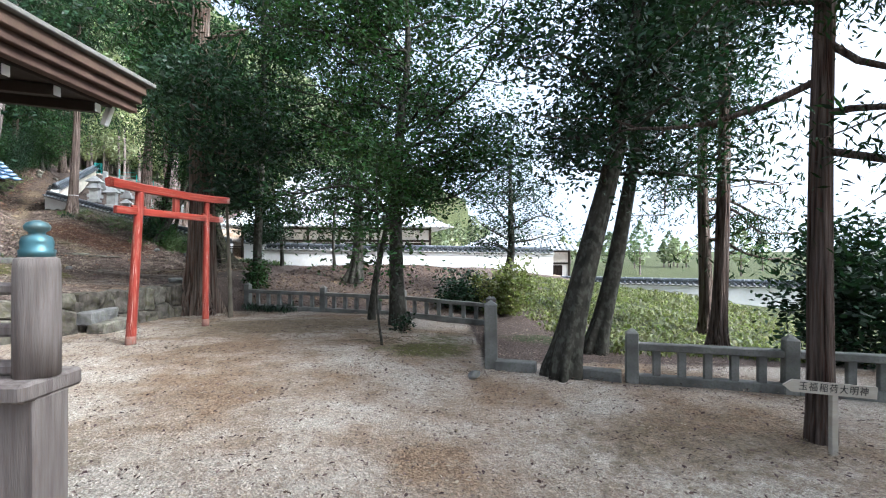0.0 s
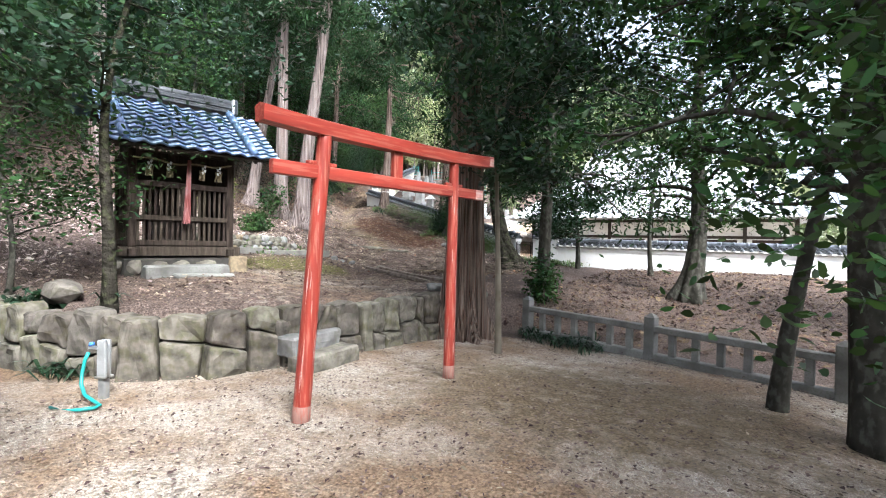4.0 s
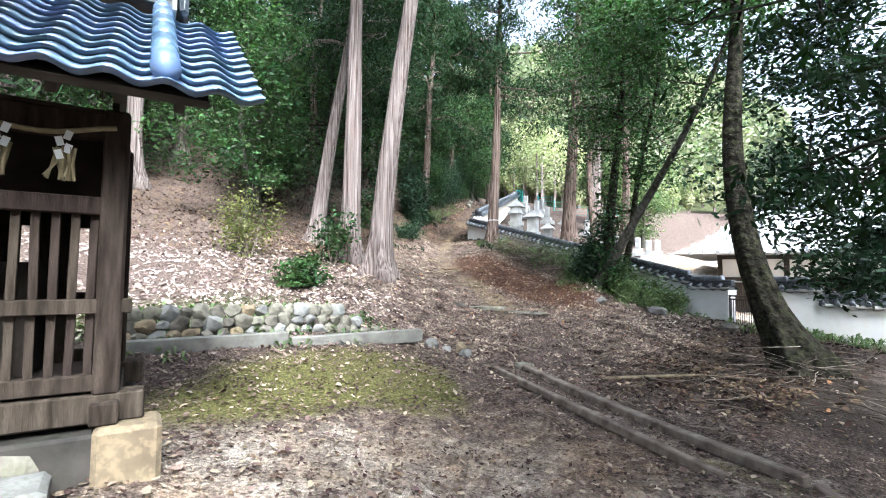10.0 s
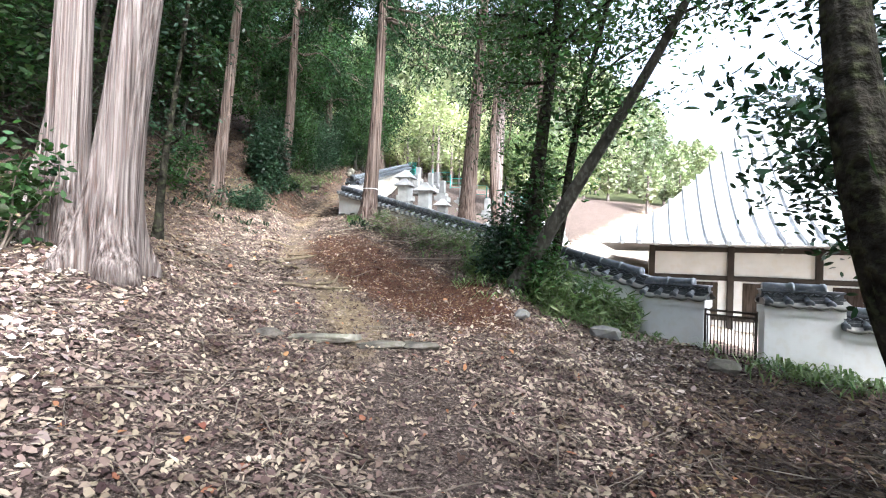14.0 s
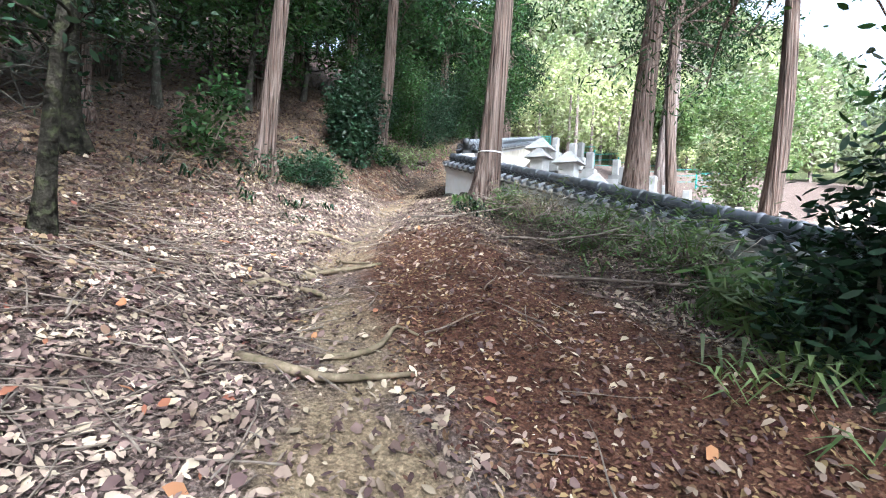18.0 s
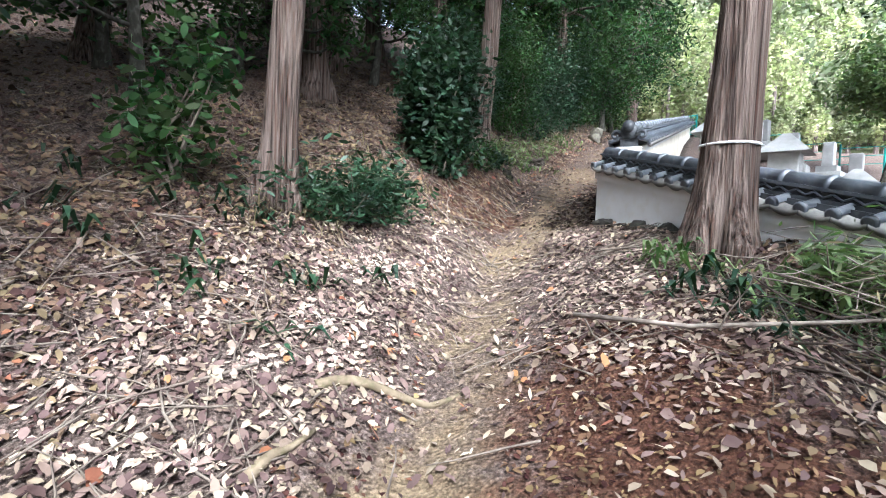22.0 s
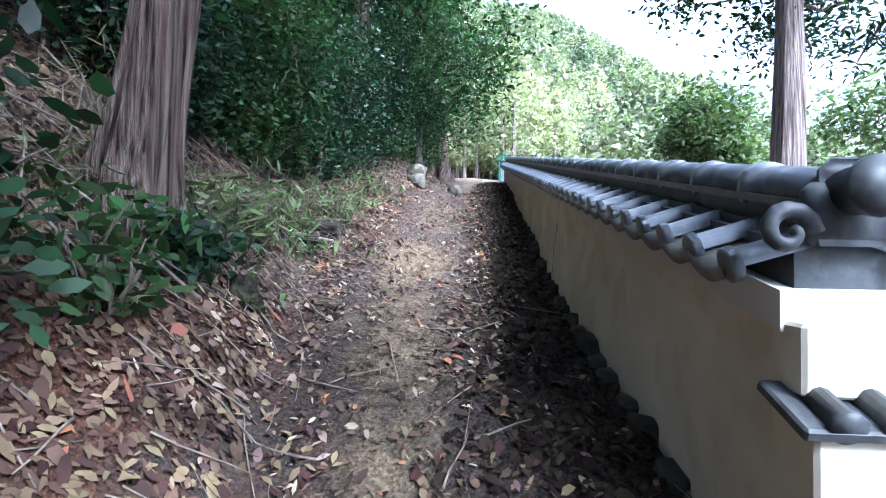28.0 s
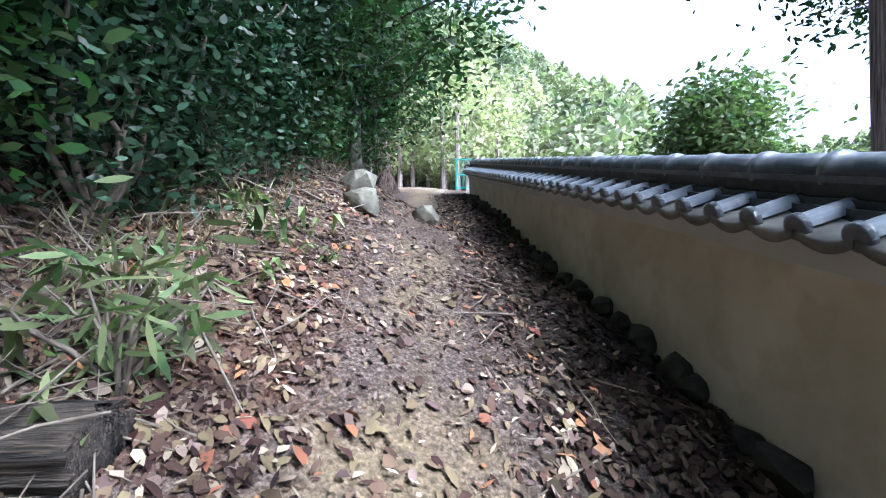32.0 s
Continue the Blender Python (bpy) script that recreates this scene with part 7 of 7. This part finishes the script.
litter("shaded_leaves", near[upper], 0.062, M_LITTER_BROWN, 311, "reddish-brown fallen leaves on the path, coloured darker for its shade")
needles = scatter(15000, -21.5, -12.5, 20.0, 25.2, rng, lambda x, y: np.clip(blob(x, y, -17.0, 22.75, 3.9, 1.6, -18) * 1.6, 0, 1) * (path_gap(x, y) > 0.25))
litter("cedar_needle_litter", needles, 0.042, M_NEEDLE_LITTER, 313, "short rusty cedar sprays over bare red earth", 0.4, 0.002)
litter("bright_fallen_leaves", scatter(1300, -31, -8, 8, 40, rng, lambda x, y: wooded(x, y) * smooth01(5, 1.0, path_gap(x, y)) * (0.25 + 0.75 * smooth01(27, 31, y))), 0.08, M_LITTER_RED, 302, "orange and red fresh fallen leaves")
slope = scatter(52000, -36, -8, 6, 42, rng, lambda x, y: wooded(x, y) * smooth01(2.0, 4.0, path_gap(x, y)))
# open slope takes the sun-lightened dry leaves, the rest the shade-toned brown
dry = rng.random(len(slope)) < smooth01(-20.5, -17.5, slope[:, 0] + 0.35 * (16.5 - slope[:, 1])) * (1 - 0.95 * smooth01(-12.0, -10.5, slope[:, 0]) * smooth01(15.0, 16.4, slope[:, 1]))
litter("slope_leaves", slope[dry], 0.09, M_LITTER_PALE, 303, "pale dry fallen leaves over the open slope, lightened for the sun on them")
litter("wood_leaves", slope[~dry], 0.09, M_LITTER_BROWN, 312, "brown fallen leaves under the trees, coloured darker for their shade")
court = scatter(46000, -8, 5, -1, 13.5, rng, lambda x, y: (beyond_wall(x, y) < -0.3) * (0.35 + 0.65 * smooth01(-1, 8, y)))
litter("court_leaves", court, 0.038, M_LITTER, 304, "small brown leaves blown over the gravel court", 0.3)
behind = scatter(16000, -6.5, 1.5, 14.2, 25, rng, lambda x, y: np.ones_like(x))
litter("fence_leaves", behind, 0.085, M_LITTER_BROWN, 305, "fallen leaves behind the stone fence", 0.6)


def twigs(name, p, ln, r, seed, label, m=M_TWIG, rise=0.05):
    rng = np.random.default_rng(seed)
    pieces = []
    for x, y in p:
        a, L = rng.uniform(0, 6.283), ln * rng.uniform(0.35, 1.3)
        t = np.linspace(-0.5, 0.5, 5)
        bend = rng.normal() * 0.12 * L
        px, py = x + np.cos(a) * t * L - np.sin(a) * np.sin(t * 3) * bend, y + np.sin(a) * t * L + np.cos(a) * np.sin(t * 3) * bend
        pz = height(px, py) + 0.02 + rng.uniform(0, rise) + rng.normal() * 0.02 * t
        pieces.append(tube_data(np.column_stack([px, py, pz]), np.linspace(r, r * 0.45, 5) * rng.uniform(0.5, 1.3), 5))
    tagged(mesh_ob(name, joined(name, pieces), m, None, "", True), label, "twigs", kind="stuff")


twigs("fallen_twigs", scatter(2200, -31, -8.5, 9, 40, rng, lambda x, y: wooded(x, y) * smooth01(7, 1.5, path_gap(x, y))), 0.55, 0.007, 401, "dry twigs lying in the leaf litter")
twigs("fallen_sticks", np.concatenate([strip(-23.0, 21.0, -18.0, 19.9, 60, 0.8), strip(-21.6, 22.6, -17.6, 20.2, 16, 0.5), strip(-24.6, 24.6, -23.6, 25.6, 25, 0.4), strip(-22.6, 26.4, -20.8, 25.9, 26, 0.3)]), 0.9, 0.009, 402, "fallen sticks beside the path", M_TWIG)
twigs("brush_pile", np.concatenate([strip(-19.9, 25.75, -14.9, 24.5, 150, 0.3), strip(-9.2, 19.8, -8.2, 17.6, 34, 0.55)]), 0.8, 0.006, 403, "piled brushwood and dead branches", M_TWIG_PALE, 0.45)
twigs("dark_brush", np.concatenate([strip(-19.9, 25.6, -15.2, 24.4, 260, 0.33), strip(-19.0, 24.9, -16.5, 24.1, 60, 0.3), strip(-9.4, 19.9, -7.9, 17.3, 260, 0.6)]), 0.6, 0.006, 406, "dark brown brushwood under paler stems", M_TWIG_DARK, 0.3)
bush("shrub", -18.9, 25.65, 0.7, 0.6, M_DRYGRASS, 900, 0.09, 121, "withered twiggy bush among the brushwood", stems=26, width=0.12)
bush("shrub", -17.6, 25.3, 0.8, 0.65, M_SASA, 700, 0.12, 122, "grey-green bush on the brushwood by the wall", stems=24, width=0.14)
bush("shrub", -16.3, 25.0, 0.75, 0.6, M_SASA, 900, 0.12, 123, "grey-green bush on the brushwood by the wall", stems=20, width=0.16)
bush("shrub", -19.75, 25.9, 0.4, 0.5, M_SASA, 420, 0.16, 124, "fresh dwarf bamboo at the foot of the taped cedar", stems=9, width=0.14)
twigs("sapling_debris", strip(-1.5, 8.4, -0.7, 8.7, 90, 0.28), 0.25, 0.005, 407, "dark twigs and needles heaped round the sapling", M_ROOT, 0.08)
twigs("bank_brush", np.concatenate([strip(-28.0, 28.9, -29.2, 31.6, 150, 0.35), strip(-29.4, 32.0, -30.8, 35.0, 60, 0.35)]), 0.6, 0.006, 405, "dry stems and twigs hanging over the bank", M_TWIG, 0.35)
twigs("bank_roots", strip(-28.2, 28.6, -27.0, 27.2, 60, 0.35), 0.8, 0.012, 404, "bare roots hanging from the bank", M_TWIG, 0.2)
for i, (ax, ay, bx, by, r) in enumerate(((-19.3, 21.73, -19.6, 22.21, 0.035), (-18.89, 20.98, -18.9, 21.51, 0.045), (-18.9, 21.51, -18.3, 21.5, 0.04), (-19.5, 22.08, -19.18, 22.77, 0.04), (-21.17, 22.72, -20.88, 23.66, 0.035), (-19.96, 22.6, -19.44, 22.76, 0.025), (-20.58, 22.23, -20.83, 22.63, 0.03), (-17.13, 20.84, -17.05, 21.69, 0.025), (-17.4, 20.4, -16.6, 21.3, 0.04), (-10.7, 16.7, -9.3, 18.2, 0.03))):
    pts = polyline((ax, ay, 0), (bx, by, 0), 0.12, np.random.default_rng(500 + i), 9)
    pts[:, 2] = height(pts[:, 0], pts[:, 1]) + 0.014 + 0.03 * np.sin(np.linspace(0, np.pi, 9))
    tagged(tube("tree_root", pts, np.linspace(r * 1.15, r * 0.45, 9), M_ROOT, None, 8), "bare tree root crossing the footpath", "root")


def stump(x, y, r, h, seed, label, turn=0, lie=0):
    root = thing("tree_stump", x, y, H(x, y), turn, label, "stump")
    rng = np.random.default_rng(seed)
    pts = [(0, 0, -0.1), (0, 0, 0.03), (0.01, 0, h * 0.5), (0.02, 0.01, h)]
    v, f = tube_data(pts, [r * 1.35, r * 1.2, r * 0.95, r * 0.85], 30, 0.08, rng, lobes=np.array([0.35, 0.3, 0.15, 0.12]))
    mesh_ob("stump_body", data("stump_body", v, f), M_BARK_MOSS if lie else M_BARK_DARK, root, "", True)


stump(-27.0, 28.7, 0.11, 0.18, 2, "mossy stump on the bank", 0, 1)


def rotten_log(x, y, z, turn, ln, r, seed):
    rng = np.random.default_rng(seed)
    root = thing("rotten_log", x, y, z, turn, "dark rotten log end with deep grain on the bank", "log")
    n, seg = 22, 44
    vs, ph = [], rng.uniform(0, 6.28, 5)
    for i in range(n):
        for j in range(seg):
            a = 2 * math.pi * j / seg
            k = 1 + 0.10 * math.sin(5 * a + ph[0] + 0.05 * i) + 0.07 * math.sin(11 * a + ph[1] + 0.15 * i) + 0.05 * math.sin(19 * a + ph[2] - 0.1 * i) + 0.06 * noise.noise((i * 0.4, a * 3, seed))
            vs.append((-ln * i / (n - 1) + 0.02 * noise.noise((a * 4, 1.0, seed)) * (i == 0) * 3, math.cos(a) * r * k * 1.15, math.sin(a) * r * k * 0.85))
    fs = [(i * seg + j, i * seg + (j + 1) % seg, (i + 1) * seg + (j + 1) % seg, (i + 1) * seg + j) for i in range(n - 1) for j in range(seg)]
    fs += [tuple(range(seg))[::-1], tuple((n - 1) * seg + j for j in range(seg))]
    mesh_ob("log_body", data("log_body", vs, fs), M_ROT, root, "", True)


M_ROT = mat("rotten_wood", (0.008, 0.007, 0.006), (0.055, 0.042, 0.032), 4, 0.85, 1.0, (0.11, 0.08, 0.055), 0.45, 14, (0.5, 7, 7), dist=0.05)
rotten_log(-28.43, 31.1, 5.72, 28, 0.9, 0.16, 3)
rotten_log(-28.32, 30.62, 5.55, 40, 0.5, 0.09, 5)
lg = thing("fallen_log", -28.4, 30.3, H(-28.4, 30.3), 0, "broken bleached branch lying on the bank", "log")
tube("log", [(-0.35, -0.55, 0.12), (-0.1, 0.0, 0.1), (0.1, 0.55, 0.02)], [0.035, 0.045, 0.03], M_WOOD_GREY, lg, 10)
st = thing("fallen_log", -17.0, 24.0, H(-17.0, 24.0), 0, "long bare pale branch lying by the brushwood", "log")
tube("log", [(-1.1, -0.3, 0.12), (-0.3, 0.0, 0.12), (0.6, 0.35, 0.15), (1.6, 0.4, 0.16)], [0.022, 0.02, 0.016, 0.01], M_TWIG, st, 8)


for lx, ly, pts in ((-18.2, 24.6, ((-0.9, 0.1, 0.18), (-0.2, -0.12, 0.22), (0.5, -0.2, 0.2), (1.0, 0.05, 0.3), (1.3, 0.2, 0.42))), (-20.1, 24.9, ((-0.7, -0.4, 0.05), (0.0, -0.1, 0.08), (0.7, 0.25, 0.22), (1.3, 0.6, 0.34)))):
    st = thing("fallen_branch", lx, ly, H(lx, ly), 0, "bent bleached branch lying over the brushwood", "branch")
    tube("branch", pts, np.linspace(0.019, 0.007, len(pts)), M_TWIG_PALE, st, 8)




# stones along the wall feet
def foot_stones(name, a, b, n, side, seed, label, k=0.3):
    rng = np.random.default_rng(seed)
    root = thing(name, a[0], a[1], 0, 0, label, "footing", kind="structure")
    dx, dy = b[0] - a[0], b[1] - a[1]
    ln = math.hypot(dx, dy)
    nx, ny = side * -dy / ln, side * dx / ln
    for i in range(n):
        q = (i + rng.uniform(0.2, 0.8)) / n
        x, y = a[0] + dx * q + nx * 0.19, a[1] + dy * q + ny * 0.19
        w = k * rng.uniform(0.7, 1.35)
        # dark stone colour includes the shade at the wall's foot
        ob = mesh_ob("stone", stone_mesh(int(rng.integers(1e6)), w, 0.2, w * rng.uniform(0.5, 0.8), 0.4), M_STONE_DARK, root)
        ob.matrix_world = pose(x, y, H(x + nx * 0.15, y + ny * 0.15) + w * 0.08, rng.normal() * 8, rng.normal() * 8, math.degrees(math.atan2(dy, dx)))


foot_stones("wall_footing", W1B, (-18.6, 26.38), 17, -1, 7, "half-buried dark stones along the white wall's foot")
foot_stones("wall_footing", W2A, W2B, 46, 1, 8, "half-buried dark stones along the cream wall's foot")
bush("shrub", -6.2, 15.75, 0.5, 0.95, M_LEAF, 1500, 0.10, 117, "green sprigs at the foot of a dark cedar")
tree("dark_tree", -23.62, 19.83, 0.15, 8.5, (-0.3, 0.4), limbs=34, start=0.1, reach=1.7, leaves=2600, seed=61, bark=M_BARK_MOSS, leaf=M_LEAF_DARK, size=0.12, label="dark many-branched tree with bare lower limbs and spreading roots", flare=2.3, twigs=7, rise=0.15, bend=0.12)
tree("bare_shrub", -22.4, 18.9, 0.05, 2.6, (0.2, 0.3), limbs=22, start=0.12, reach=1.3, leaves=0, seed=62, bark=M_BARK_DARK, leaf=M_LEAF_DARK, label="tangled bare dark shrub at the wood's edge", flare=1.5, twigs=7, rise=0.1, category="shrub")
bush("shrub", -24.0, 24.35, 0.42, 0.5, M_LEAF_DARK, 650, 0.095, 118, "broad dark evergreen leaves beside the path")

crack = [(-25.894, 32.364, 5.163), (-25.874, 32.329, 5.277), (-25.859, 32.303, 5.397), (-25.800, 32.197, 5.596), (-25.764, 32.133, 5.717), (-25.717, 32.050, 5.818)]
tagged(tube("wall_crack", crack, 0.0035, M_INK, None, 5), "thin dark crack in the cream wall plaster", "crack")
